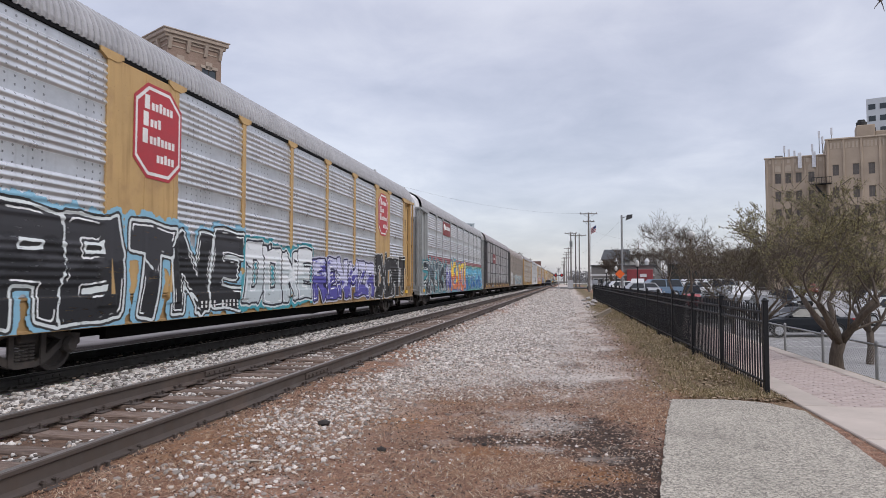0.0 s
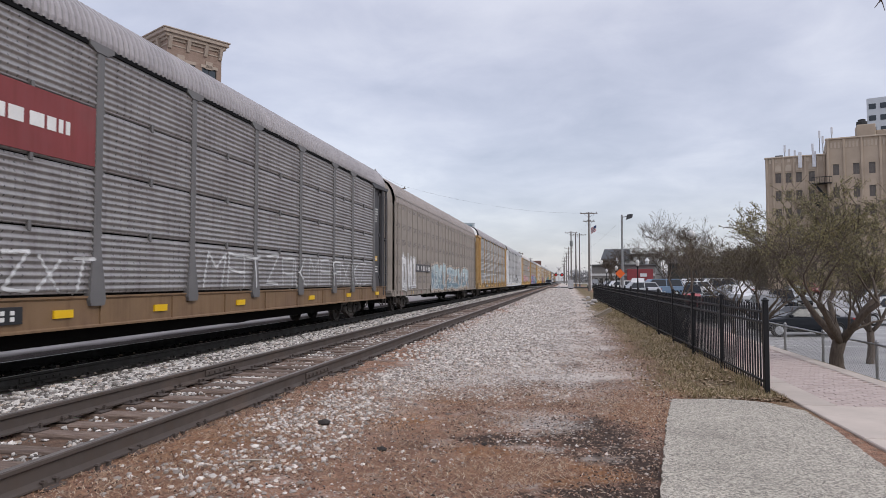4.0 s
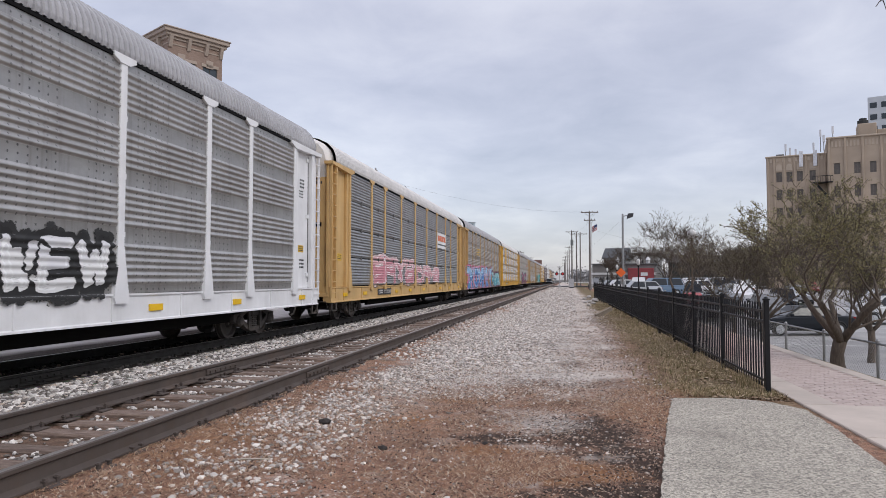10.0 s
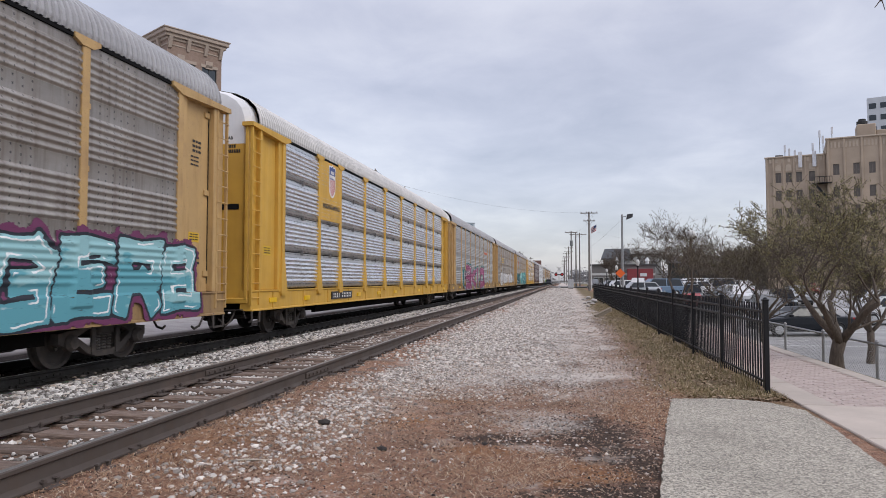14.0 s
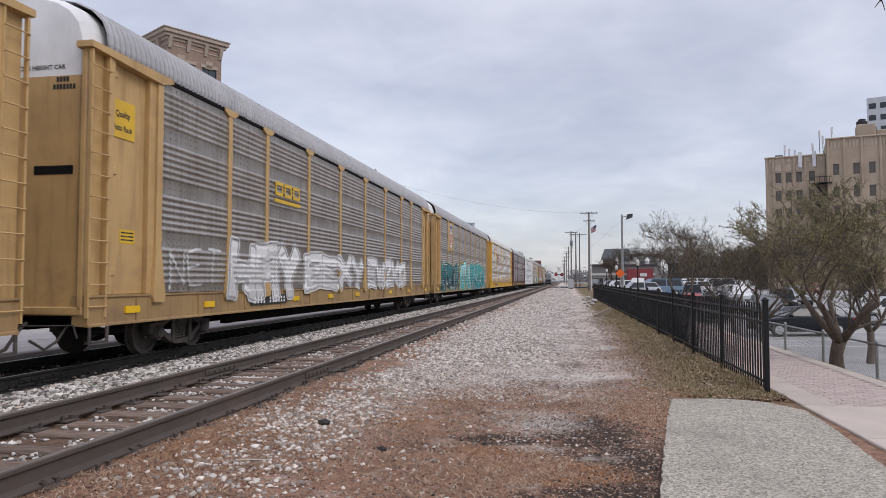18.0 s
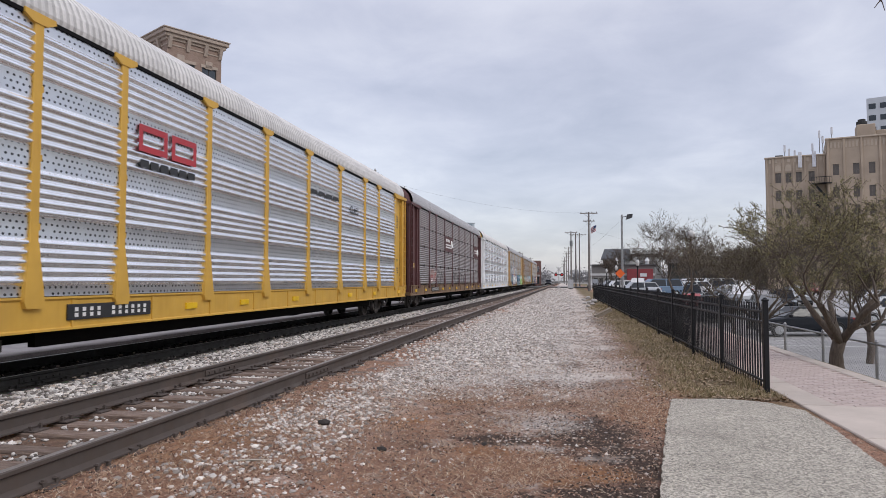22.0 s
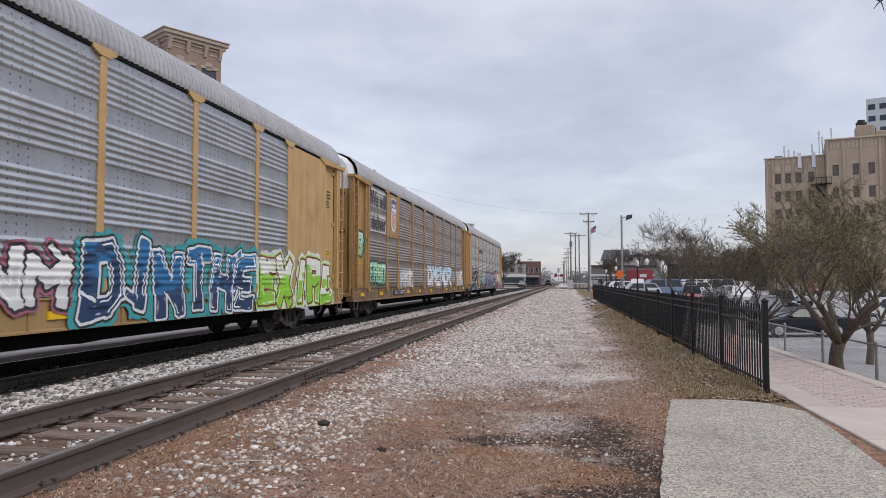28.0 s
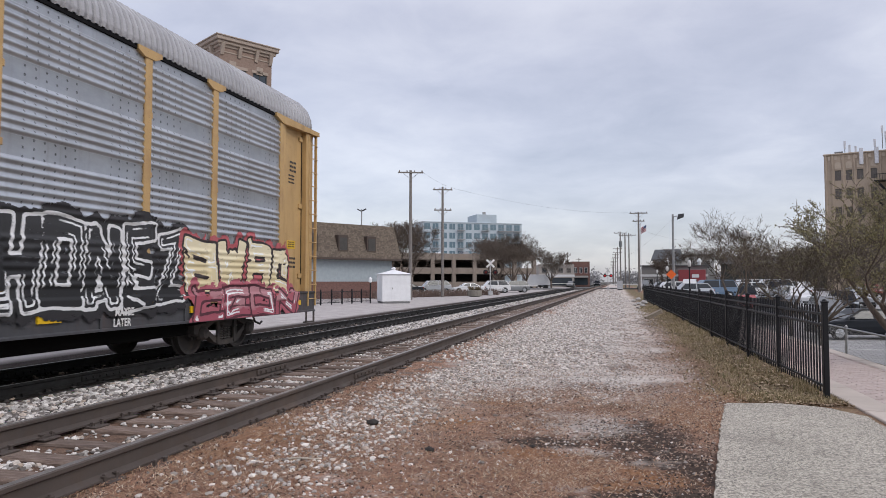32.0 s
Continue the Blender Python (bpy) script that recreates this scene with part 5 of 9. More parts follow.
def car_carrier(kind, seed):
    root = thing("autorack_car", pose(0, 0, 0), kind.label, "rail car", TRAIN_GROUP)
    rnd = random.Random(seed)
    running_gear(root)
    M = MATS
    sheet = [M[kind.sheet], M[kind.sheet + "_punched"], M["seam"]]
    boards = {e[1]: e for e in kind.extras if e[0] == "solid"}
    for side in (0, 180):
        turn = pose(0, 0, 0, 0, 0, side)
        for i, (a, b) in enumerate(zip(POSTS, POSTS[1:])):
            w = b - a
            m = turn @ pose(0, (a + b) / 2 - HALF, 0)
            e = boards.get(i)
            if e and e[3] < 1.3:
                put("solid_panel", shared(("sheet", round(w, 2), e[3], e[4]), sheet_mesh, w - 0.1, e[3], e[4]), root, m, [M[e[2]]])
                continue
            if e:
                put("solid_panel", shared(("sheet", round(w, 2), e[3], e[4]), sheet_mesh, w - 0.1, e[3], e[4]), root, m, [M[e[2]]])
            if kind.style in ("fine", "seam"):
                for r in range(4):
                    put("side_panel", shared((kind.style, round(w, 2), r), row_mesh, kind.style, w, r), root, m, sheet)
                    if r and not side:
                        put("latch_tab", shared("latch_tab", tab_mesh), root, m @ pose(0, 0, SILL_TOP + 0.01 + r * (EAVE - SILL_TOP - 0.01) / 4), [M["dark_grey_paint"]])
            else:
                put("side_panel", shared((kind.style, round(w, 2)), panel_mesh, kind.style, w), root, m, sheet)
        for p in POSTS:
            put("post", shared("post", post_mesh), root, turn @ pose(0, p - HALF, 0), [M[kind.post]])
        put("side_sill", shared("sill", sill_mesh), root, turn, [M[kind.sill]])
        add_ladder(root, turn, -HALF + 0.03, M[kind.door])
        add_ladder(root, turn, HALF - 0.45, M[kind.door])
        for nm, me in shared("corner", corner_parts) + shared("corner_m", corner_parts, True):
            put(nm, me, root, turn, [M["seam"] if nm == "door_gap" else M[kind.door]])
        put("step", shared("step", step_mesh), root, turn, [M["bogie_grime"]])
        for nm, me in shared("end", end_parts, ROOF_ARCH):
            put(nm, me, root, turn, [M["seam"] if nm == "door_slot" else M[kind.cap if nm == "end_cap" else kind.door]])
        # the same fittings mirrored at the other end of this side
        for nm, key, mk, mt in (("step", "step_m", step_mesh, "bogie_grime"),):
            me = shared(key, mirrored, mk)
            put(nm, me, root, turn, [M[mt]])
    pale = kind.roof == "roof_cream"
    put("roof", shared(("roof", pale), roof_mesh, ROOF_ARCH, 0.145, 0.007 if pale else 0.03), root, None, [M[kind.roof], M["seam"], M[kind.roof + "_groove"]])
    finish_car(root, kind, seed)
    return root


def mirrored(mk):
    me = mk()
    me.transform(Matrix.Diagonal((1, -1, 1, 1)))
    me.flip_normals()
    return me


def finish_car(root, kind, seed):
    M, rnd = MATS, random.Random(seed + 50)
    # reflectors along the sill
    for i, u in enumerate((1.25, 3.75, 8.6, 11.2, 14.2, 18.9, 22.2, 26.1)):
        uu = u + rnd.uniform(-0.2, 0.2)
        s = Shape().box(SILL_X - 0.028, SILL_X + 0.004, uu - 0.2 - HALF, uu + 0.2 - HALF, 0.86, 0.98)
        part("reflector", s, M["reflector_yellow"], root)
    # number panel: its characters as bars
    u = 7.4 if seed == 0 else 5.4 + rnd.uniform(-0.2, 0.4)
    boarded = kind.sill != "white_paint"
    if boarded:
        side_board(root, "number_panel", u, u + 2.1, 0.82, 1.06, M["decal_black"], SILL_X - 0.022, "", 0.026)
    for lo, hi in ((0.865, 0.925), (0.95, 1.01)):
        bars(root, "car_number", u + 0.15, u + 1.95, lo, hi, M["decal_white"] if boarded else M["decal_black"],
             [1.3, 1.7, 1.3, 1.7, 1.3, 1.7, 1.3, 5, 1.3, 1.7, 1.3, 1.7, 1.3, 1.7, 1.3, 1.7, 1.3, 1.7, 1.3], SILL_X + 0.0045 if boarded else SILL_X - 0.028)
    # notices on the end bays
    for u0, z0, w, h, mt in ((0.95, 2.05, 0.42, 0.24, "decal_yellow"), (26.0, 3.7, 0.38, 0.32, None), (26.0, 2.2, 0.40, 0.2, "decal_yellow")):
        ink = M["decal_white"] if kind.door in ("charcoal_paint", "maroon_paint") else M["decal_black"]
        if mt:
            side_board(root, "notice", u0, u0 + w, z0, z0 + h, M[mt], 1.361, "", 0.004)
        for j in range(3):
            zz = z0 + h * (0.22 + 0.26 * j)
            bars(root, "notice_lines", u0 + 0.04, u0 + w - 0.04, zz, zz + h * 0.1, ink, [4, 1, 2, 1, 5], 1.3655)
    ink = M["decal_white"] if kind.door in ("charcoal_paint", "maroon_paint") else M["decal_black"]
    for z0 in (1.75, 1.85, 1.95, 4.05, 4.15, 4.25):
        bars(root, "stencil_lines", 26.1, 26.42, z0, z0 + 0.05, ink, [3, 1, 2, 1, 3], 1.3655)
    if kind.style != "flat":
        writing("EXCESS HEIGHT CAR", 0.105, M["decal_black"], root, pose(0.45, -HALF + 0.096, 4.86, 90, 0, 0), "height_notice")
        bars_end = Shape()
        for i in range(7):
            bars_end.box(0.75 - 0.02 + 0.06 * i, 0.75 + 0.022 + 0.06 * i, -HALF + 0.092, -HALF + 0.097, 4.50, 4.58)
            if i < 4:
                bars_end.box(0.79 + 0.06 * i, 0.832 + 0.06 * i, -HALF + 0.092, -HALF + 0.097, 4.62, 4.70)
        part("end_number", bars_end, ink, root)
    for e in kind.extras:
        if e[0] == "shield":
            shield(root, *e[1:], PANEL_X + 0.0435)
        elif e[0] == "octagon":
            octagon(root, *e[1:], PANEL_X + 0.0435)
        elif e[0] == "board":
            (painted_band if e[2] - e[1] > 10 else side_board)(root, "painted_stripe" if e[2] - e[1] > 10 else "name_board", e[1], e[2], e[3], e[4], M[e[5]], 1.366 if e[2] < 1.7 else PANEL_X + 0.0385, e[6])
        elif e[0] == "patch":
            painted_band(root, "cleaned_patch", e[1], e[2], e[3], e[4], M[e[5]], 0, "patch of sheet rubbed clean behind the slogan")
        elif e[0] == "bars":
            bars(root, "lettering", e[1], e[2], e[3], e[4], M[e[5]], e[6], PANEL_X + (0.0535 if e[7] > 0.053 else 0.0415))
        elif e[0] == "words":
            writing(e[1], e[2], M[e[3]], root, pose(1.381 if e[4] < 1.7 else (1.528 if e[5] < 1.2 else PANEL_X + 0.047), e[4] - HALF, e[5], 90, 0, 90), "slogan", e[6] if len(e) > 6 else 1.0)
        elif e[0] == "disc":
            s = Shape()
            w = e[3]
            s.tube([(PANEL_X + 0.055, e[1] - HALF + w * math.cos(t), e[2] + w * math.sin(t)) for t in (i * 2 * math.pi / 20 for i in range(21))], e[5], 4)
            part("ring_emblem", s, M[e[4]], root)
    for j, g in enumerate(kind.paint):
        graffiti(root, kind.style, g[0], g[1], g[2], g[3], g[4], M["spray_" + g[5]], seed * 7 + j, g[6] if len(g) > 6 else 0.15, [e for e in kind.extras if e[0] == "solid"])


TAN_ARCH = [(1.45, 4.86), (1.46, 4.95), (1.44, 5.15), (1.36, 5.42), (1.18, 5.70), (0.88, 5.92), (0.46, 6.06), (0.0, 6.10)]
TAN_ARCH = TAN_ARCH + [(-x, z) for x, z in TAN_ARCH[-2::-1]]


TAN_X = 1.442


def tan_panel_mesh(w):
    s = Shape()
    x = TAN_X + 0.02
    cuts = [(0.98, 0), (1.30, 1), (1.66, 0), (2.10, 1), (2.45, 0), (3.03, 1), (3.30, 0), (3.74, 1), (4.02, 0), (4.66, 1), (4.80, 0), (4.88, 0)]
    for (z0, k), (z1, _) in zip(cuts, cuts[1:]):
        s.slot = k
        s.quad((x, -w / 2, z0), (x, w / 2, z0), (x, w / 2, z1), (x, -w / 2, z1))
    return s.mesh("side_panel", [MATS["seam"]] * 2)


def tan_post_mesh():
    s = Shape()
    s.box(TAN_X, TAN_X + 0.055, -0.035, 0.035, 0.95, 4.90, 0.01)
    s.box(TAN_X - 0.02, TAN_X + 0.06, -0.09, 0.09, 0.70, 0.98, 0.02)
    for i in range(11):
        s.box(TAN_X + 0.05, TAN_X + 0.062, -0.014, 0.014, 1.1 + i * 0.36, 1.13 + i * 0.36)
    return s.mesh("post", [MATS["seam"]])


def tan_car(kind, seed):
    root = thing("autorack_car", pose(0, 0, 0), kind.label, "rail car", TRAIN_GROUP)
    running_gear(root, 0.62)
    M = MATS
    galvanised("tan_sheet_punched", (0.26, 0.225, 0.20), 0.0, 0.6, (0.15, 0.12, 0.10), 0.3, 17)
    n = 23
    w = 26.7 / n
    for side in (0, 180):
        turn = pose(0, 0, 0, 0, 0, side)
        for i in range(n):
            put("side_panel", shared("tanp", tan_panel_mesh, w), root, turn @ pose(0, -13.35 + (i + 0.5) * w, 0), [M["tan_paint"], M["tan_sheet_punched"]])
        for i in range(n + 1):
            put("post", shared("tanq", tan_post_mesh), root, turn @ pose(0, -13.35 + i * w, 0), [M["tan_paint"]])
        s = Shape().box(1.1, TAN_X + 0.01, -13.6, 13.6, 0.72, 0.99, 0.02)
        s.box(TAN_X - 0.02, TAN_X + 0.05, -13.6, 13.6, 0.95, 1.0, 0.01)
        part("side_sill", s, M["tan_paint"], root, at=turn)
        add_ladder(root, turn, -HALF + 0.40, M["tan_paint"])
        add_ladder(root, turn, HALF - 0.82, M["tan_paint"])
        put("step", shared("step", step_mesh), root, turn, [M["bogie_grime"]])
        for nm, me in shared("tan_end", end_parts, TAN_ARCH):
            put(nm, me, root, turn, [M["seam"] if nm == "door_slot" else M["tan_paint"]])
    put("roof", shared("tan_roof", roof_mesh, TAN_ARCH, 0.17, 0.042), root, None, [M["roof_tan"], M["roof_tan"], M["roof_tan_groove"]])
    for i in range(11):
        u = 1.6 + i * 2.32
        s = Shape().box(TAN_X - 0.06, TAN_X + 0.013, u - 0.22 - HALF, u + 0.22 - HALF, 0.78, 0.9)
        part("reflector", s, M["reflector_yellow"] if i % 2 else M["decal_red"], root)
    side_board(root, "number_panel", 4.45, 8.1, 1.86, 2.24, M["charcoal_paint"], TAN_X + 0.057)
    bars(root, "car_number", 4.6, 7.95, 1.93, 2.16, M["decal_white"], [1.6, 3.0, 1.6, 7, 1.6, 3.0, 1.6, 3.0, 1.6, 4.5, 1.6, 3.0, 1.6, 3.0, 1.6], TAN_X + 0.0705)
    for j, g in enumerate(kind.paint):
        graffiti(root, "flat", g[0], g[1], g[2], g[3], g[4], M["spray_" + g[5]], seed * 7 + j, g[6] if len(g) > 6 else 0.15)
    return root


CP_RED = "dark red board with pale lettering"
CARS = [
    Kind("galvanised car carrier with mustard posts, red octagons and black graffiti", "band", "gal_light", "yellow", "yellow_sill", "roof_zinc", "yellow", "white_paint",
         (("solid", 1, "yellow", 1.2, 5.13), ("octagon", 5.95, 4.12, 1.5, 1.72), ("solid", 7, "yellow", 1.2, 5.13), ("octagon", 21.75, 4.12, 1.5, 1.72)),
         ((2.1, 9.3, 0.70, 2.5, "ASTNE", "black", 0.17), (0.3, 2.2, 0.72, 2.35, "D", "black", 0.17), (9.4, 13.8, 0.85, 2.3, "DONE", "silver_teal", 0.17), (13.9, 20.4, 0.80, 2.2, "RENMZA", "violet", 0.16), (20.6, 25.6, 0.75, 2.5, "COAT", "black_cat", 0.175))),
    Kind("light grey car carrier with red stripe, red board, bright graffiti", "band", "gal_light", "grey_paint", "grey_paint", "roof_zinc", "grey_paint", "white_paint",
         (("board", 1.95, 25.4, 2.50, 2.82, "faded_red", "faded red stripe"), ("board", 6.66, 9.28, 4.22, 5.05, "red_board", CP_RED), ("bars", 7.35, 8.95, 4.58, 4.80, "decal_white", [3, 0.6, 2, 0.6, 2, 0.6, 2, 0.6, 3, 0.6, 3], 0.056), ("disc", 7.0, 4.70, 0.16, "decal_white", 0.05)),
         ((1.4, 8.0, 0.72, 2.6, "ZMTKN", "chrome", 0.16), (7.9, 9.4, 0.9, 2.2, "N", "violet", 0.15), (9.4, 16.2, 0.74, 2.75, "MEKAZW", "sunset", 0.165), (16.4, 25.6, 0.74, 2.5, "STEKANRS", "sea", 0.165))),
    Kind("dark grey corrugated car carrier with black ends, red-brown board", "fine", "gal_dark", "dark_grey_paint", "sill_rust", "roof_purple_grey", "charcoal_paint", "tan_paint",
         (("board", 6.66, 9.28, 3.22, 4.15, "red_board", CP_RED), ("bars", 7.2, 8.7, 3.60, 3.80, "decal_white", [3, 0.6, 3, 1.2, 3, 0.6, 2, 0.6, 1, 0.6, 1], 0.056)),
         ((6.3, 9.3, 1.25, 1.8, 5, "white_tag", 0.06), (12.6, 24.5, 1.25, 2.1, 12, "white_tag", 0.06), (0.6, 1.5, 4.2, 4.8, 3, "white_tag", 0.05), (0.6, 1.5, 3.3, 3.8, 3, "white_tag", 0.05), (0.6, 1.5, 1.4, 1.8, 3, "white_tag", 0.05))),
    Kind("tan car carrier with flat perforated sheets and pale graffiti", "flat", "gal_light", "tan_paint", "tan_paint", "roof_tan", "tan_paint", "tan_paint",
         (), ((1.6, 4.4, 1.05, 2.5, "OVO", "ghost", 0.15), (8.4, 13.2, 0.95, 2.3, "NEWST", "teal_white", 0.165), (13.4, 22.8, 0.95, 2.2, "ZEOWER", "teal_white", 0.16))),
    Kind("grey car carrier with yellow posts, sill and ends, white tags", "band", "gal_mid", "yellow", "yellow_sill", "roof_purple_grey", "yellow", "white_paint",
         (), ((2.1, 5.9, 1.2, 2.1, "GUMNO", "white_tag", 0.09), (11.8, 19.2, 1.25, 2.1, 7, "white_tag", 0.07))),
    Kind("white-framed car carrier with grey sheets, patched over and tagged", "band", "gal_mid", "white_paint", "white_paint", "roof_zinc", "white_paint", "decal_yellow",
         (), ((2.0, 4.4, 4.0, 4.8, "CKSYM", "scrawl", 0.07), (2.1, 4.4, 2.35, 3.0, "WMNX", "ghost", 0.11), (14.6, 17.7, 1.25, 2.1, 4, "black_bone", 0.12), (9.5, 12.0, 1.4, 2.2, 3, "ghost", 0.1))),
    Kind("slate-grey car carrier with yellow frame, cream roof, pink graffiti", "fine", "gal_slate", "yellow_fresh", "yellow_fresh", "roof_cream", "yellow_fresh", "roof_cream",
         (("board", 18.05, 20.7, 3.25, 4.14, "white_paint", "white board with an orange stripe"), ("bars", 18.2, 20.6, 3.66, 3.98, "decal_orange", [3, 0.5, 3, 0.5, 3, 0.5, 4], 0.056), ("bars", 18.1, 20.65, 3.42, 3.50, "decal_black", [6], 0.056)),
         ((4.7, 12.0, 1.25, 2.45, "SAYS", "pink", 0.16), (12.6, 18.6, 1.25, 2.15, "DAMS", "pink", 0.15))),
    Kind("brownish-grey car carrier with yellow posts, blue and pink graffiti", "band", "gal_brown", "yellow", "yellow_sill", "roof_zinc", "yellow", "white_paint",
         (("bars", 7.0, 8.65, 3.62, 3.98, "decal_yellow", [4, 0.7, 4, 0.7, 4], 0.05), ("bars", 6.95, 8.7, 3.44, 3.53, "decal_yellow", [6], 0.05)),
         ((1.6, 9.9, 0.72, 2.5, "ZMIOKY", "blue_pink", 0.17), (10.1, 17.8, 0.72, 2.55, "SIOIT", "blue_pink", 0.17), (18.0, 26.2, 0.72, 2.2, "ANGERS", "mint", 0.165))),
    Kind("new silver car carrier with bright yellow frame and shield emblem", "seam", "gal_silver", "yellow_bright", "yellow_bright", "roof_cream", "yellow_bright", "white_paint",
         (("solid", 1, "yellow_bright", 3.28, 5.13), ("shield", 5.66, 4.56, 1.02), ("words", "BUILDING AMERICA", 0.20, "decal_black", 5.62, 3.72, 0.86)), ()),
    Kind("light grey car carrier with yellow posts, bulging magenta graffiti", "band", "gal_dull", "yellow", "yellow_sill", "roof_zinc", "yellow", "white_paint",
         (("bars", 18.1, 20.6, 3.75, 3.95, "decal_orange", [3, 0.4, 3, 0.4, 3, 0.4, 4], 0.05),),
         ((4.9, 6.2, 0.9, 2.3, "I", "teal_block", 0.17), (6.4, 18.0, 0.72, 2.6, "SKIO", "magenta", 0.16), (19.9, 24, 1.2, 2.0, 4, "ghost", 0.08))),
    Kind("brownish-grey car carrier with yellow posts and rows of pale graffiti", "band", "gal_brown", "yellow", "yellow_sill", "roof_zinc", "yellow", "white_paint",
         (("bars", 7.0, 8.65, 3.62, 3.98, "decal_yellow", [4, 0.7, 4, 0.7, 4], 0.05), ("bars", 6.95, 8.7, 3.44, 3.53, "decal_yellow", [6], 0.05), ("board", 0.62, 1.3, 3.85, 4.5, "decal_yellow", "yellow notice"), ("words", "Quality", 0.15, "decal_black", 0.96, 4.26, 0.9), ("words", "Auto Rack", 0.14, "decal_black", 0.96, 4.02, 0.85)),
         ((4.5, 8.7, 0.9, 2.4, "HAY", "ghost", 0.165), (9.1, 14.9, 1.2, 2.25, "SEXY", "ghost", 0.165), (15.4, 21.6, 1.15, 2.2, 5, "ghost", 0.16), (2.2, 4.2, 1.3, 2.1, 3, "white_tag", 0.045))),
    Kind("brownish-grey car carrier with a shield emblem and turquoise graffiti", "band", "gal_brown", "yellow", "yellow_sill", "roof_zinc", "yellow", "white_paint",
         (("solid", 1, "yellow", 3.28, 5.13), ("shield", 5.62, 4.28, 1.5)),
         ((1.9, 9.0, 0.85, 2.4, "GABOR", "dark_teal", 0.17), (9.3, 14.7, 0.74, 2.75, "NOT4U", "aqua", 0.165), (14.9, 24.0, 0.72, 2.75, "ANDERK", "aqua_plain", 0.17))),
    Kind("new silver car carrier with mustard frame and red lettering", "bright", "gal_silver", "yellow_bright", "yellow_bright", "roof_cream", "yellow_bright", "white_paint",
         (("bars", 6.95, 8.85, 3.70, 4.18, "decal_red", [3, 0.5, 3], 0.05), ("bars", 7.0, 8.8, 3.42, 3.56, "decal_black", [2, 0.5, 2, 0.5, 2, 0.5, 2, 0.5, 2, 0.5, 2], 0.05), ("bars", 15.2, 17.7, 4.0, 4.12, "decal_black", [2, 0.5, 2, 0.5, 2, 0.5, 2], 0.05), ("words", "GLASS", 0.36, "decal_black", 19.4, 3.86, 1.0)), ()),
    Kind("brown-grey car carrier with maroon frame and white-striped boards", "fine", "gal_warm", "maroon_paint", "sill_rust", "roof_zinc", "maroon_paint", "maroon_paint",
         (("board", 9.5, 12.15, 3.22, 4.15, "maroon_paint", "maroon board with white stripes"), ("bars", 9.65, 11.0, 3.82, 4.0, "decal_white", [2, 0.4, 2, 0.4, 2, 0.4, 2, 0.4, 2], 0.056),
          ("bars", 9.55, 11.6, 3.60, 3.68, "decal_white", [5], 0.056), ("bars", 9.55, 11.9, 3.44, 3.52, "decal_white", [5], 0.056), ("disc", 11.75, 3.72, 0.20, "decal_white", 0.05),
          ("board", 22.85, 25.3, 3.22, 4.15, "maroon_paint", "maroon board with a white ring"), ("bars", 23.0, 24.4, 3.76, 3.86, "decal_white", [2, 0.4, 2, 0.4, 2, 0.6, 2, 0.4, 2], 0.056), ("bars", 23.0, 24.5, 3.60, 3.66, "decal_white", [5], 0.056), ("disc", 24.7, 3.68, 0.22, "decal_white", 0.06)),
         ((6.6, 9.2, 1.25, 2.0, 3, "faint", 0.08), (12.4, 17.6, 1.3, 1.9, 6, "faint", 0.07), (4.8, 6.4, 1.3, 2.0, 2, "faint_red", 0.25))),
    Kind("new white-framed car carrier with bright silver perforated sheets", "bright", "gal_silver", "white_paint", "white_paint", "roof_cream", "white_paint", "decal_yellow",
         (("bars", 12.5, 14.8, 3.72, 3.86, "decal_black", [3, 0.5, 3, 0.5, 3, 0.5, 3], 0.05),), ()),
    Kind("bluish-grey car carrier with mustard posts, white, blue, green graffiti", "band", "gal_blue", "yellow", "yellow_sill", "roof_zinc", "yellow", "white_paint",
         (("solid", 8, "yellow", 1.2, 5.13), ("bars", 7.0, 8.8, 3.95, 4.25, "decal_black", [1, 0.5, 3, 0.5, 3, 0.5, 3, 0.5, 1], 0.05)),
         ((4.3, 6.2, 0.8, 2.4, "O", "navy", 0.17), (4.4, 9.3, 2.25, 3.5, "OYIV", "paper", 0.16), (6.6, 12.4, 0.85, 2.3, 6, "paper", 0.15), (9.5, 12.3, 2.25, 3.1, "SCUR", "paper", 0.16), (12.6, 14.4, 1.0, 1.9, 2, "paper", 0.15),
          (14.6, 20.6, 0.74, 2.15, "DINTHE", "navy", 0.16), (20.8, 26.2, 0.72, 2.1, "EXIAE", "lime", 0.17))),
    Kind("rusty car carrier with dull yellow posts, shield emblem, pale tags", "band", "gal_rust", "yellow_rusty", "sill_rust", "roof_zinc", "yellow_rusty", "white_paint",
         (("solid", 1, "yellow_rusty", 3.28, 5.13), ("shield", 5.6, 4.28, 1.45), ("patch", 2.02, 4.48, 4.30, 5.05, "pale_patch"), ("patch", 2.02, 4.48, 3.36, 4.10, "pale_patch"), ("words", "We will", 0.86, "faded_black", 3.25, 4.62, 0.88), ("words", "deliver", 0.86, "faded_black", 3.25, 3.72, 0.88)),
         ((2.0, 4.3, 1.3, 2.15, "FASO", "mint_box", 0.165), (7.0, 9.2, 1.2, 1.9, 3, "ghost", 0.16), (13.2, 20.6, 1.1, 2.35, "DMENOR", "white_blue", 0.16), (22.9, 25.4, 1.15, 2.1, 3, "ghost", 0.17), (0.75, 1.45, 2.3, 3.25, "B", "mint_box", 0.175))),
    Kind("pale grey car carrier ending the train, mustard posts, graffiti below", "band", "gal_blue", "yellow", "charcoal_paint", "roof_zinc", "yellow", "white_paint",
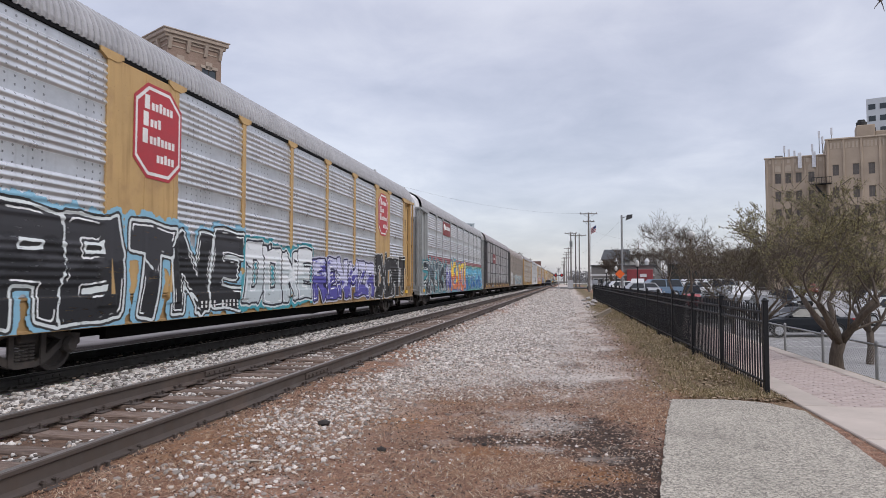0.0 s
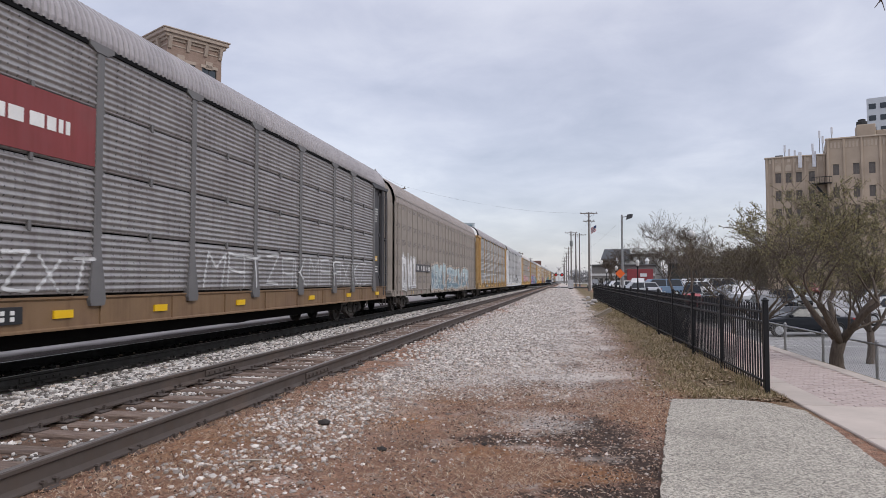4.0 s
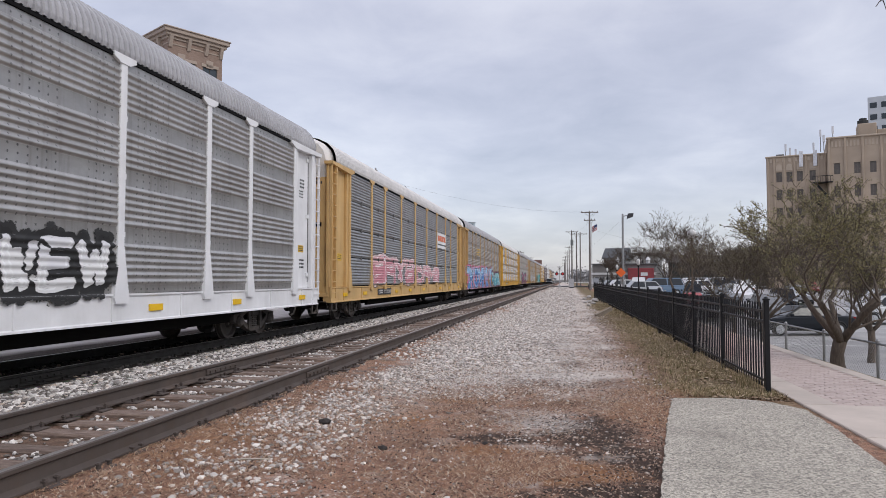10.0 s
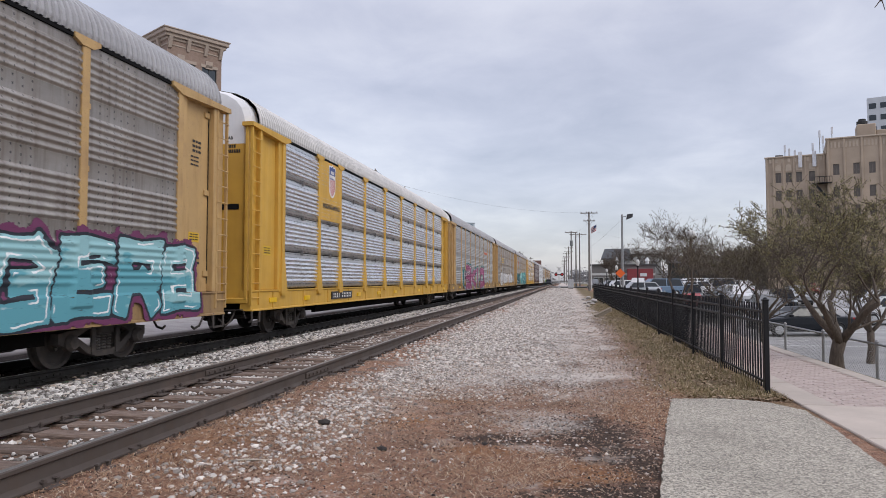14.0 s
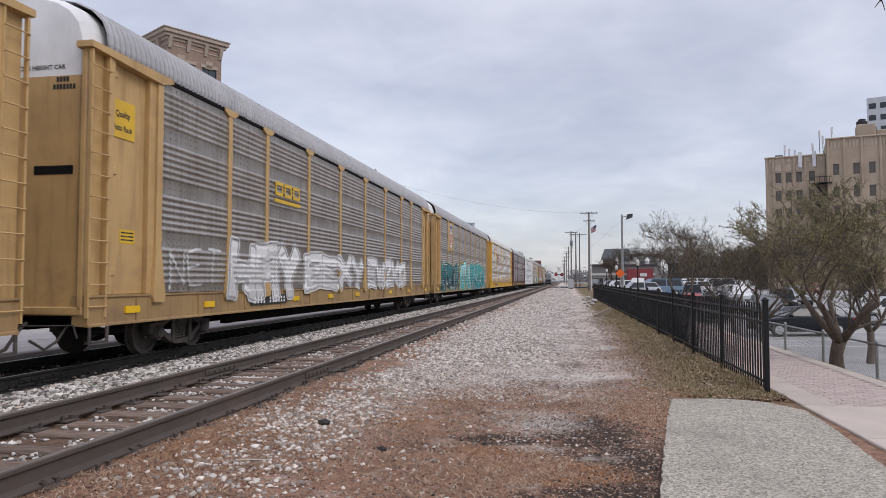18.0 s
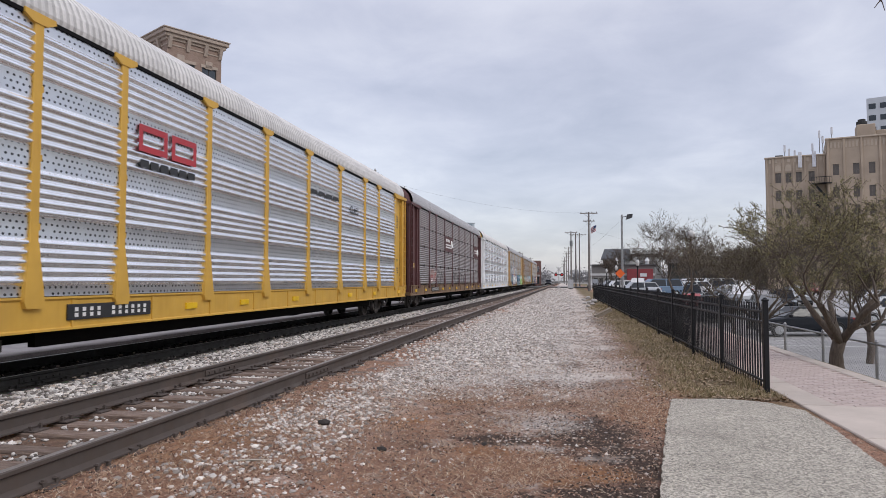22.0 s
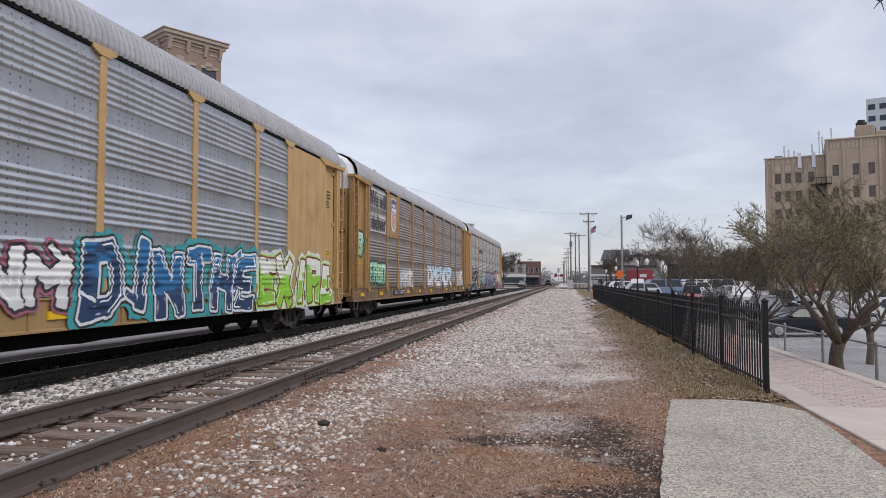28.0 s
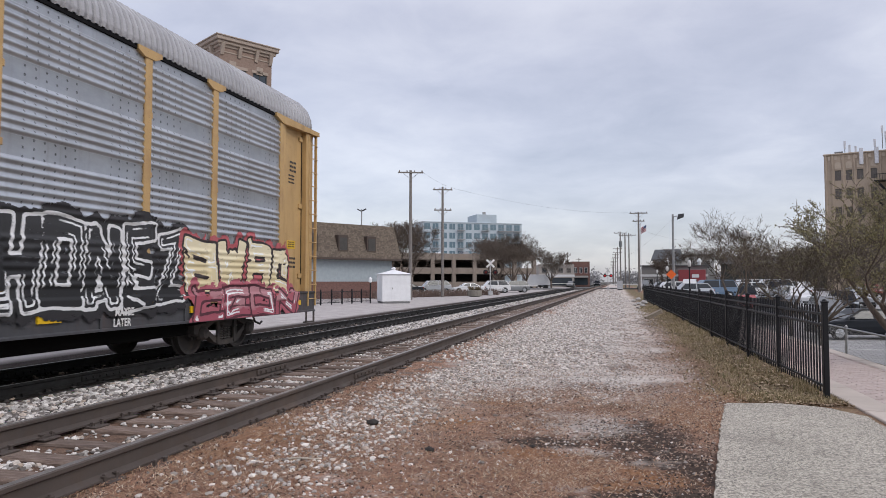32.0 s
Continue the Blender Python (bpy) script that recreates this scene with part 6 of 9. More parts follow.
         (("bars", 6.8, 9.1, 3.82, 4.12, "decal_black", [2, 0.5, 2, 0.5, 1.4, 0.5, 1.4, 0.5, 2, 0.5, 2.4, 0.5, 2, 0.5, 1.6], 0.05), ("words", "MAYBE", 0.17, "decal_white", 20.3, 0.95, 0.8), ("words", "LATER", 0.17, "decal_white", 20.25, 0.79, 0.8)),
         ((2.0, 6.2, 0.72, 2.45, "SPY", "honed", 0.175), (6.8, 9.3, 1.25, 2.0, "UNGO", "green_dark", 0.13), (11.9, 17.8, 0.74, 2.2, "EAZOMS", "hazy_violet", 0.17), (17.9, 21.8, 0.98, 2.35, "HONEZ", "honed", 0.16), (21.9, 25.9, 1.2, 2.25, "SWAG", "cream", 0.16), (22.0, 26.2, 0.70, 1.3, "OEON", "rose", 0.17))),
]
# trailing end of each car at the clip's start
CAR_ENDS = (32.87, 61.85, 90.43, 118.97, 147.76, 176.48, 204.93, 233.55, 262.10, 290.65, 319.28, 347.91, 376.50, 404.94, 433.43, 461.95, 490.50, 519.07)
SPEED, GAIN = 15.6416, 0.00455


def travelled(t):
    return SPEED * t + GAIN * t * t / 2


setup_train_materials()
TRAIN = [tan_car(k, i) if k.style == "flat" else car_carrier(k, i) for i, k in enumerate(CARS)]
# ---- right of the tracks: path, fences, car park, trees ----
def grown_slab(s, pts, z, thick, rnd, rough=0.0, step=0.12):
    """A thin slab with an uneven outline."""
    line = []
    for (x0, y0), (x1, y1) in zip(pts, pts[1:] + pts[:1]):
        n = max(1, int(math.hypot(x1 - x0, y1 - y0) / step)) if rough else 1
        for i in range(n):
            t = i / n
            line.append((x0 + (x1 - x0) * t + rnd.uniform(-rough, rough), y0 + (y1 - y0) * t + rnd.uniform(-rough, rough)))
    s.prism(line, 2, z - thick, z)


def asphalt_old():
    n = Nodes("old_asphalt")
    p = n.world()
    grit = n.ramp(n.xyz(n.cells(62, p, out=1))[0], (0.05, 0.12), (0.5, 0.5), (0.95, 0.88))
    col = n.ramp(n.noise(1.1, 5, p, 0.6), (0.3, (0.265, 0.24, 0.195)), (0.7, (0.36, 0.325, 0.268)))
    col = n.mix(0.75, col, grit, "OVERLAY")
    col = n.mix(n.ramp(n.noise(85, 3, p, 0.8), (0.52, 0.0), (0.62, 0.8)), col, (0.66, 0.61, 0.52))
    col = n.mix(n.ramp(n.noise(70, 3, p, 0.8), (0.54, 0.0), (0.64, 0.8)), col, (0.08, 0.07, 0.062))
    col = n.mix(n.ramp(n.noise(0.8, 3, p), (0.55, 0.0), (0.75, 0.35)), col, (0.15, 0.13, 0.11))
    n.bump(n.cells(62, p), 0.35, 0.008)
    return n.done(col, 0.92)


def concrete(name, c, each=0.1):
    n = Nodes(name)
    p = n.world()
    col = n.ramp(n.noise(0.9, 6, p, 0.65), (0.3, shade(c, 0.82)), (0.7, shade(c, 1.08)))
    col = n.mix(n.ramp(n.noise(7, 5, p, 0.7), (0.58, 0.0), (0.78, 0.4)), col, shade(c, 0.6))
    k = n.ramp(n.random(), (0, 1 - each), (1, 1.0))
    col = n.mix(1.0, col, k, "MULTIPLY")
    n.bump(n.noise(90, 3, p), 0.2, 0.004)
    return n.done(col, 0.85)


CONCRETE = concrete("path_concrete", (0.50, 0.43, 0.37))
KERB_EDGE = plain("slab_edge", (0.34, 0.30, 0.27), 0.9, 0, 0.3)


def build_path():
    rnd = random.Random(3)
    s = Shape()
    grown_slab(s, [(1.27, 9.0), (1.9, 9.12), (2.35, 8.95), (2.62, 8.45), (2.60, 7.6), (2.50, 6.6), (2.42, 5.6), (2.3, 4.0), (2.1, 1.0), (1.9, -4), (-0.5, -4), (0.0, 1.0), (0.35, 3.5), (0.62, 5.0), (0.80, 6.2), (0.98, 7.4), (1.12, 8.2)],
               0.035, 0.09, rnd, 0.011, 0.055)
    solo("asphalt_path", s, asphalt_old(), "worn grey asphalt path end with a ragged edge", "path", kind="structure")
    walk_way = thing("pavement", pose(0, 0, -0.025), "pale concrete pavement with a brown brick strip", "pavement", kind="structure")
    y = -4.0
    slab_y = []
    while y < 8.9:
        slab_y.append((y, min(y + 1.85, 8.93)))
        y += 1.86
    for a, b in slab_y:
        for x0, x1 in ((2.74, 4.55),):
            part("slab", Shape().box(x0, x1, a + 0.006, b - 0.006, -0.09, 0.045, 0.01), CONCRETE, walk_way)
    y = 8.94
    while y < 70:
        for x0, x1 in ((2.74, 3.14), (4.33, 4.56)):
            part("slab", Shape().box(x0, x1, y + 0.006, y + 1.84, -0.09, 0.045, 0.01), CONCRETE, walk_way)
        y += 1.86
    # brown pavers laid in running bond
    n = Nodes("brown_pavers")
    c = n.ramp(n.random(), (0.0, (0.38, 0.30, 0.265)), (0.5, (0.42, 0.335, 0.295)), (1.0, (0.46, 0.37, 0.33)))
    g = n.t.nodes.new("ShaderNodeNewGeometry")
    c = n.mix(n.ramp(g.outputs["Random Per Island"], (0, 0.0), (1, 0.35)), c, (0.42, 0.36, 0.335))
    c = n.mix(n.ramp(n.noise(14, 4), (0.4, 0.0), (0.75, 0.4)), c, (0.48, 0.42, 0.39))
    n.bump(n.noise(60, 3), 0.3, 0.004)
    pav = n.done(c, 0.9)
    part("mortar_bed", Shape().box(3.14, 4.33, 8.94, 70, -0.08, 0.022), plain("paver_sand", (0.34, 0.28, 0.25), 0.95), walk_way)
    one = Shape().box(-0.0955, 0.0955, -0.0455, 0.0455, -0.04, 0.0, 0.005).mesh("paver", [pav])
    rest = Shape()
    count, row, y = 0, 0, 8.99
    while y < 30:
        x = 3.24 - (0.1 if row % 2 else 0)
        while x < 4.25:
            z = 0.040 + rnd.uniform(-0.003, 0.003)
            if count < 300:
                put("paver", one, walk_way, pose(x, y, z, rnd.uniform(-0.6, 0.6), rnd.uniform(-0.6, 0.6), rnd.uniform(-0.8, 0.8)))
            else:
                rest.box(x - 0.0955, x + 0.0955, y - 0.0455, y + 0.0455, 0, z)
            count += 1
            x += 0.2
        y += 0.1
        row += 1
    tagged(part("pavers", rest, pav, walk_way), kind="stuff")
    part("far_pavers", Shape().box(3.15, 4.32, 30.0, 70, 0, 0.038), pav, walk_way)


BLACK_IRON = plain("black_iron", (0.009, 0.009, 0.011), 0.5, 0.0, 0.3, 6, gloss=0.3)


def fence_line(y):
    return 2.57 + (2.12 - 2.57) * (y - 9.75) / 48.0


def build_iron_fence():
    f = thing("iron_fence", pose(0, 0, 0), "black iron picket fence along the path", "fence")
    post = Shape().box(-0.033, 0.033, -0.033, 0.033, -0.1, 1.24, 0.006)
    post.box(-0.042, 0.042, -0.042, 0.042, 1.24, 1.262, 0.006)
    post.lathe([(0.034, 1.262), (0.02, 1.285), (0.004, 1.29)], 8)
    pm = post.mesh("post", [BLACK_IRON])
    pick = Shape().box(-0.0095, 0.0095, -0.0095, 0.0095, 0.07, 1.19).mesh("picket", [BLACK_IRON])
    rest = Shape()
    rnd = random.Random(5)
    count = 0
    for i in range(20):
        y0 = 9.75 + 2.53 * i
        x0, x1 = fence_line(y0), fence_line(y0 + 2.53)
        put("post", pm, f, pose(x0, y0, ground_height(x0, y0)))
        if i == 19:
            break
        turn = math.degrees(math.atan2(x1 - x0, 2.53))
        for z in (0.16, 0.94, 1.08):
            put("rail", shared("fence_rail", lambda: Shape().box(-0.013, 0.013, 0.03, 2.50, -0.018, 0.018, 0.004).mesh("rail", [BLACK_IRON])), f, pose(x0, y0, z, 0, 0, -turn))
        for j in range(1, 19):
            t = j / 19
            x, y = x0 + (x1 - x0) * t, y0 + 2.53 * t
            if count < 300:
                put("picket", pick, f, pose(x, y, rnd.uniform(-0.004, 0.004)))
            else:
                rest.box(x - 0.0095, x + 0.0095, y - 0.0095, y + 0.0095, 0.07, 1.19)
            count += 1
    tagged(part("pickets", rest, BLACK_IRON, f), kind="stuff")


GALV_POST = plain("galvanised_pipe", (0.30, 0.30, 0.30), 0.5, 0.5, 0.25)


def build_chain_fence():
    f = thing("chain_link_fence", pose(0, 0, 0), "low grey chain-link fence on the bank above the car park", "fence")
    x, lo, hi = 5.36, -0.80, 0.37
    y = 5.6
    while y < 48:
        part("post", Shape().tube([(x, y, lo - 0.1), (x, y, hi + 0.03)], 0.03, 8).lathe([(0.036, hi + 0.02), (0.036, hi + 0.05), (0.015, hi + 0.08)], 8, 2, (x, y, 0)), GALV_POST, f)
        part("top_rail", Shape().tube([(x, y, hi), (x, min(48, y + 2.6), hi)], 0.021, 6), GALV_POST, f)
        y += 2.6
    s = Shape()
    h = hi - lo
    y = 5.6
    while y < 34:
        for q in (0, 1):
            a, b = (y, y + h) if q else (y + h, y)
            s.tube([(x, a, lo), (x, b, hi)], 0.0014, 3, False)
        y += 0.075
    part("wire_mesh", s, GALV_POST, f)


def lot_material():
    n = Nodes("car_park_asphalt")
    p = n.world()
    col = n.ramp(n.noise(0.35, 5, p, 0.6), (0.3, (0.235, 0.23, 0.225)), (0.7, (0.36, 0.35, 0.34)))
    col = n.mix(n.ramp(n.noise(2.5, 5, p, 0.7), (0.55, 0.0), (0.75, 0.4)), col, (0.09, 0.09, 0.09))
    n.bump(n.noise(120, 2, p), 0.3, 0.005)
    return n.done(col, 0.85)


def build_lot():
    s = Shape()
    xs = spread([(6.9, 0), (12, 1.0), (95, 12)])
    ys = spread([(-10, 0), (60, 5), (145, 6)])
    s.v = [(x, y, ground_height(x, y) + 0.02) for y in ys for x in xs]
    w = len(xs)
    s.f = [(j * w + i, j * w + i + 1, (j + 1) * w + i + 1, (j + 1) * w + i) for j in range(len(ys) - 1) for i in range(w - 1)]
    s.k = [0] * len(s.f)
    solo("car_park", s, lot_material(), "grey asphalt car park below the path", "car park", kind="structure", smooth=True)
    white = plain("road_paint", (0.62, 0.62, 0.60), 0.8, 0, 0.3)
    m = Shape()
    for y in (30.5, 33.2, 38.8, 41.5):
        for x in (8.0, 14.0, 22.0):
            z = ground_height(x, y) + 0.026
            m.box(x, x + 4.8, y - 0.05, y + 0.05, z - 0.004, z + 0.002)
    solo("parking_lines", m, white, "worn white parking lines on the asphalt", "marking", kind="stuff")


# -- vehicles --
GLASS_CAR = plain("car_glass", (0.02, 0.024, 0.028), 0.08, 0.0, 0.1)
TYRE = plain("tyre_rubber", (0.018, 0.018, 0.018), 0.85)
ALLOY = plain("alloy_rim", (0.50, 0.51, 0.52), 0.35, 0.8, 0.1)
LAMP_RED = plain("tail_lamp", (0.30, 0.01, 0.01), 0.25)
LAMP_CLEAR = plain("head_lamp", (0.62, 0.64, 0.66), 0.15)


def paint(name, c):
    if name not in MATS:
        n = Nodes(name)
        n.b.inputs["Coat Weight"].default_value = 0.0 if max(c) < 0.05 else 0.6
        n.b.inputs["Specular IOR Level"].default_value = 0.22 if max(c) < 0.05 else 0.5
        n.b.inputs["Coat Roughness"].default_value = 0.06
        col = n.ramp(n.noise(1.5, 4), (0.3, shade(c, 0.92)), (0.7, shade(c, 1.06)))
        MATS[name] = n.done(col, 0.35)
    return MATS[name]


def loft(s, rings):
    """Skin over a row of closed rings of equal length, both ends capped."""
    i, n = len(s.v), len(rings[0])
    for r in rings:
        s.v += [tuple(p) for p in r]
    for j in range(len(rings) - 1):
        for q in range(n):
            m = (q + 1) % n
            s.face(i + j * n + q, i + j * n + m, i + (j + 1) * n + m, i + (j + 1) * n + q)
    s.face(*range(i + n - 1, i - 1, -1))
    e = i + (len(rings) - 1) * n
    s.face(*range(e, e + n))


def vehicle(name, at, colour, shape, label, category="car"):
    """shape: length, width, sill, bonnet, roof heights and the run of the cabin, for a saloon, an SUV or a van."""
    L, W, H = shape["L"], shape["W"], shape["H"]
    body_z, low = shape["belt"], 0.28
    root = thing(name, at, label, category, "parked vehicles")
    b = Shape()
    stations = [(0.0, 0.72, low + 0.12, body_z * 0.72), (0.05, 0.90, low, body_z * 0.82), (0.16, 0.98, low - 0.02, body_z * 0.93), (0.30, 1.0, low - 0.04, body_z), (0.5, 1.0, low - 0.04, body_z + 0.02),
                (0.75, 1.0, low - 0.04, body_z + 0.04), (0.9, 0.98, low, body_z + shape["tail"]), (0.98, 0.9, low + 0.06, body_z + shape["tail"] - 0.04), (1.0, 0.78, low + 0.14, body_z + shape["tail"] - 0.16)]
    rings = []
    for t, w, z0, z1 in stations:
        x, hw = (t - 0.5) * L, W / 2 * w
        rings.append([(x, -hw * 0.93, z0), (x, -hw, z0 + 0.14), (x, -hw, (z0 + z1) / 2), (x, -hw * 0.96, z1 - 0.06), (x, -hw * 0.86, z1), (x, hw * 0.86, z1), (x, hw * 0.96, z1 - 0.06), (x, hw, (z0 + z1) / 2), (x, hw, z0 + 0.14), (x, hw * 0.93, z0)])
    loft(b, rings)
    part("body", b, colour, root, smooth=False)
    c = Shape()
    a0, a1, a2, a3 = shape["cabin"]
    rings = []
    for t, z, w in ((a0, body_z - 0.02, 0.84), (a1, H - 0.02, 0.66), ((a1 + a2) / 2, H, 0.68), (a2, H - 0.02, 0.66), (a3, body_z, 0.82)):
        x, hw = (t - 0.5) * L, W / 2
        rings.append([(x, -hw * 0.88, body_z - 0.04), (x, -hw * w, z), (x, hw * w, z), (x, hw * 0.88, body_z - 0.04)])
    loft(c, rings)
    part("cabin", c, colour, root)

    def pane(nm, pts):
        s = Shape()
        s.poly(pts)
        part(nm, s, GLASS_CAR, root)
    x = lambda t: (t - 0.5) * L
    m = (a1 + a2) / 2
    for q in (-1, 1):
        o = 0.012
        lo, hi, bz, tz = 0.875 * W / 2 + o, 0.70 * W / 2 + o, body_z + 0.04, H - 0.09
        pane("side_window", [(x(a0 + (a1 - a0) * 0.28), q * lo, bz), (x(m - 0.012), q * lo, bz), (x(m - 0.012), q * hi, tz), (x(a1 + 0.015), q * hi, tz)])
        pane("side_window", [(x(m + 0.012), q * lo, bz), (x(a3 - (a3 - a2) * 0.3), q * lo, bz), (x(a2 - 0.01), q * hi, tz), (x(m + 0.012), q * hi, tz)])
        part("mirror", Shape().box(x(a0 + 0.05) - 0.08, x(a0 + 0.05) + 0.08, q * W * 0.49, q * W * 0.49 + q * 0.16, body_z + 0.0, body_z + 0.13, 0.02) if q > 0 else
             Shape().box(x(a0 + 0.05) - 0.08, x(a0 + 0.05) + 0.08, -W * 0.49 - 0.16, -W * 0.49, body_z, body_z + 0.13, 0.02), colour, root)
    pane("windscreen", [(x(a0 + 0.012) - 0.012, -0.72 * W / 2, body_z + 0.03), (x(a0 + 0.012) - 0.012, 0.72 * W / 2, body_z + 0.03), (x(a1) - 0.03, 0.58 * W / 2, H - 0.06), (x(a1) - 0.03, -0.58 * W / 2, H - 0.06)])
    pane("rear_window", [(x(a3) + 0.01, -0.70 * W / 2, body_z + 0.06), (x(a3) + 0.01, 0.70 * W / 2, body_z + 0.06), (x(a2) + 0.03, 0.58 * W / 2, H - 0.07), (x(a2) + 0.03, -0.58 * W / 2, H - 0.07)])
    r = shape["wheel"]
    for wx in (x(0.19), x(0.80)):
        for q in (-1, 1):
            w = part("wheel", Shape().lathe([(r * 0.62, -0.11), (r, -0.09), (r, 0.09), (r * 0.62, 0.11)], 18, 1, (0, 0, 0)), TYRE, root, at=pose(wx, q * (W / 2 - 0.10), r))
            rim = Shape().lathe([(0.02, 0.0), (r * 0.64, 0.0), (r * 0.64, 0.02), (0.02, 0.03)], 14, 1)
            for k in range(5):
                t = k * 2 * math.pi / 5
                rim.tube([(0.05 * math.cos(t), 0.035, 0.05 * math.sin(t)), (r * 0.58 * math.cos(t), 0.03, r * 0.58 * math.sin(t))], 0.035, 4)
            part("rim", rim, ALLOY, w, at=pose(0, q * 0.105, 0, 0, 0, 0 if q > 0 else 180))
            part("wheel_arch", Shape().tube([(wx + (r + 0.05) * math.cos(t), q * (W / 2 - 0.012), r + (r + 0.05) * math.sin(t)) for t in (i * math.pi / 8 for i in range(9))], 0.03, 4), TYRE, root)
    for q in (-1, 1):
        part("headlight", Shape().box(x(0.015), x(0.05), q * W * 0.36 - 0.17, q * W * 0.36 + 0.17, body_z * 0.70, body_z * 0.83, 0.03), LAMP_CLEAR, root)
        part("tail_light", Shape().box(x(0.965), x(0.995), q * W * 0.37 - 0.12, q * W * 0.37 + 0.12, body_z * 0.78, body_z * 0.98, 0.03), LAMP_RED, root)
    part("bumper", Shape().box(x(0.0) - 0.03, x(0.05), -W * 0.40, W * 0.40, low + 0.02, low + 0.2, 0.04), TYRE, root)
    return root


SALOON = dict(L=4.6, W=1.8, H=1.42, belt=0.93, tail=0.02, cabin=(0.26, 0.42, 0.66, 0.86), wheel=0.32)
SUV = dict(L=4.6, W=1.86, H=1.72, belt=1.08, tail=0.05, cabin=(0.22, 0.34, 0.86, 0.97), wheel=0.36)
VAN = dict(L=5.1, W=1.98, H=2.0, belt=1.15, tail=0.05, cabin=(0.16, 0.30, 0.92, 0.98), wheel=0.36)


def build_vehicles():
    white, silver, dark = paint("car_white", (0.60, 0.60, 0.60)), paint("car_silver", (0.30, 0.31, 0.32)), paint("car_dark", (0.008, 0.010, 0.014))
    grey, red, blue = paint("car_grey", (0.16, 0.165, 0.17)), paint("car_red", (0.28, 0.03, 0.03)), paint("car_blue", (0.10, 0.16, 0.24))

    def stand(nm, x, y, turn, c, shape, label, cat="car"):
        vehicle(nm, pose(x, y, ground_height(x, y) + (0.02 if x > 6.9 and y < 145 else 0.0), 0, 0, turn), c, shape, label, cat)
    stand("saloon_car", 11.15, 36.4, 10, dark, SALOON, "dark blue-black saloon car with alloy wheels")
    lab = {id(white): "white", id(silver): "silver", id(dark): "black", id(grey): "grey", id(red): "red", id(blue): "blue-grey"}
    spots = [(22.0, 52.5, 5, white, VAN), (19.2, 46.0, 4, white, SUV), (25.5, 46.5, 8, silver, SALOON), (16.5, 58, 80, dark, SUV), (12.4, 56, 84, grey, SALOON),
             (9.6, 57, 85, red, SALOON), (20, 66, 86, silver, SUV), (15.5, 67, 84, white, SUV), (11.5, 68, 82, dark, SUV), (8.3, 70, 84, silver, SALOON),
             (8.2, 84, 82, white, VAN), (11.4, 85, 80, blue, SUV), (14.6, 86, 84, white, SALOON), (17.8, 87, 83, dark, SUV), (21, 88, 82, white, SUV),
             (7.6, 100, 20, white, SUV), (12.5, 102, 20, silver, SALOON), (17.5, 104, 18, white, VAN), (23, 106, 15, grey, SUV), (28, 88, 82, red, SALOON),
             (9.5, 48, 84, dark, SUV), (13, 49, 84, grey, SUV), (30, 60, 84, white, SUV), (26, 66, 80, dark, SALOON), (6.9, 113, 15, grey, SUV),
             (7.4, 76, 12, silver, SUV), (9.9, 79, 14, blue, VAN), (13.4, 80, 10, white, SUV), (17.0, 78, 12, grey, SALOON), (6.6, 92, 14, white, SUV), (10.6, 94, 12, silver, SUV), (14.8, 95, 10, dark, SUV), (19.2, 96, 12, white, VAN)]
    for x, y, r, c, shp in spots:
        kind = "van" if shp is VAN else ("suv_car" if shp is SUV else "saloon_car")
        stand(kind, x, y, r, c, shp, f"{lab[id(c)]} {kind.replace('_', ' ')} parked on the asphalt")
    for x, y, r, c, shp in ((-22.6, 85.0, 30, silver, SUV), (-19.6, 92.0, 25, white, SALOON), (-16.6, 95.0, 25, white, SUV), (-14.4, 99.0, 28, grey, SUV), (-25.5, 82.0, 35, dark, SALOON), (-17.5, 168, 80, dark, SALOON), (-12, 190, 86, grey, SUV), (-5.5, 210, 88, dark, SUV), (4.5, 118, 80, grey, SUV)):
        kind = "suv_car" if shp is SUV else "saloon_car"
        stand(kind, x, y, r, c, shp, f"{lab[id(c)]} {kind.replace('_', ' ')} near the level crossing")


# -- trees --
def bark(name, c):
    n = Nodes(name)
    g = n.noise(6, 6, None, 0.7, (6, 6, 1.0))
    n.bump(g, 0.7, 0.02)
    return n.done(n.ramp(g, (0.3, shade(c, 0.5)), (0.7, shade(c, 1.3))), 0.95)


BARK = bark("grey_bark", (0.11, 0.085, 0.066))


def leaf_material(name, lo, hi):
    n = Nodes(name)
    g = n.t.nodes.new("ShaderNodeNewGeometry")
    return n.done(n.ramp(g.outputs["Random Per Island"], (0, lo), (0.5, hi), (1, shade(lo, 1.5))), 0.8)


BUDS = leaf_material("spring_buds", (0.14, 0.126, 0.054), (0.26, 0.226, 0.108))


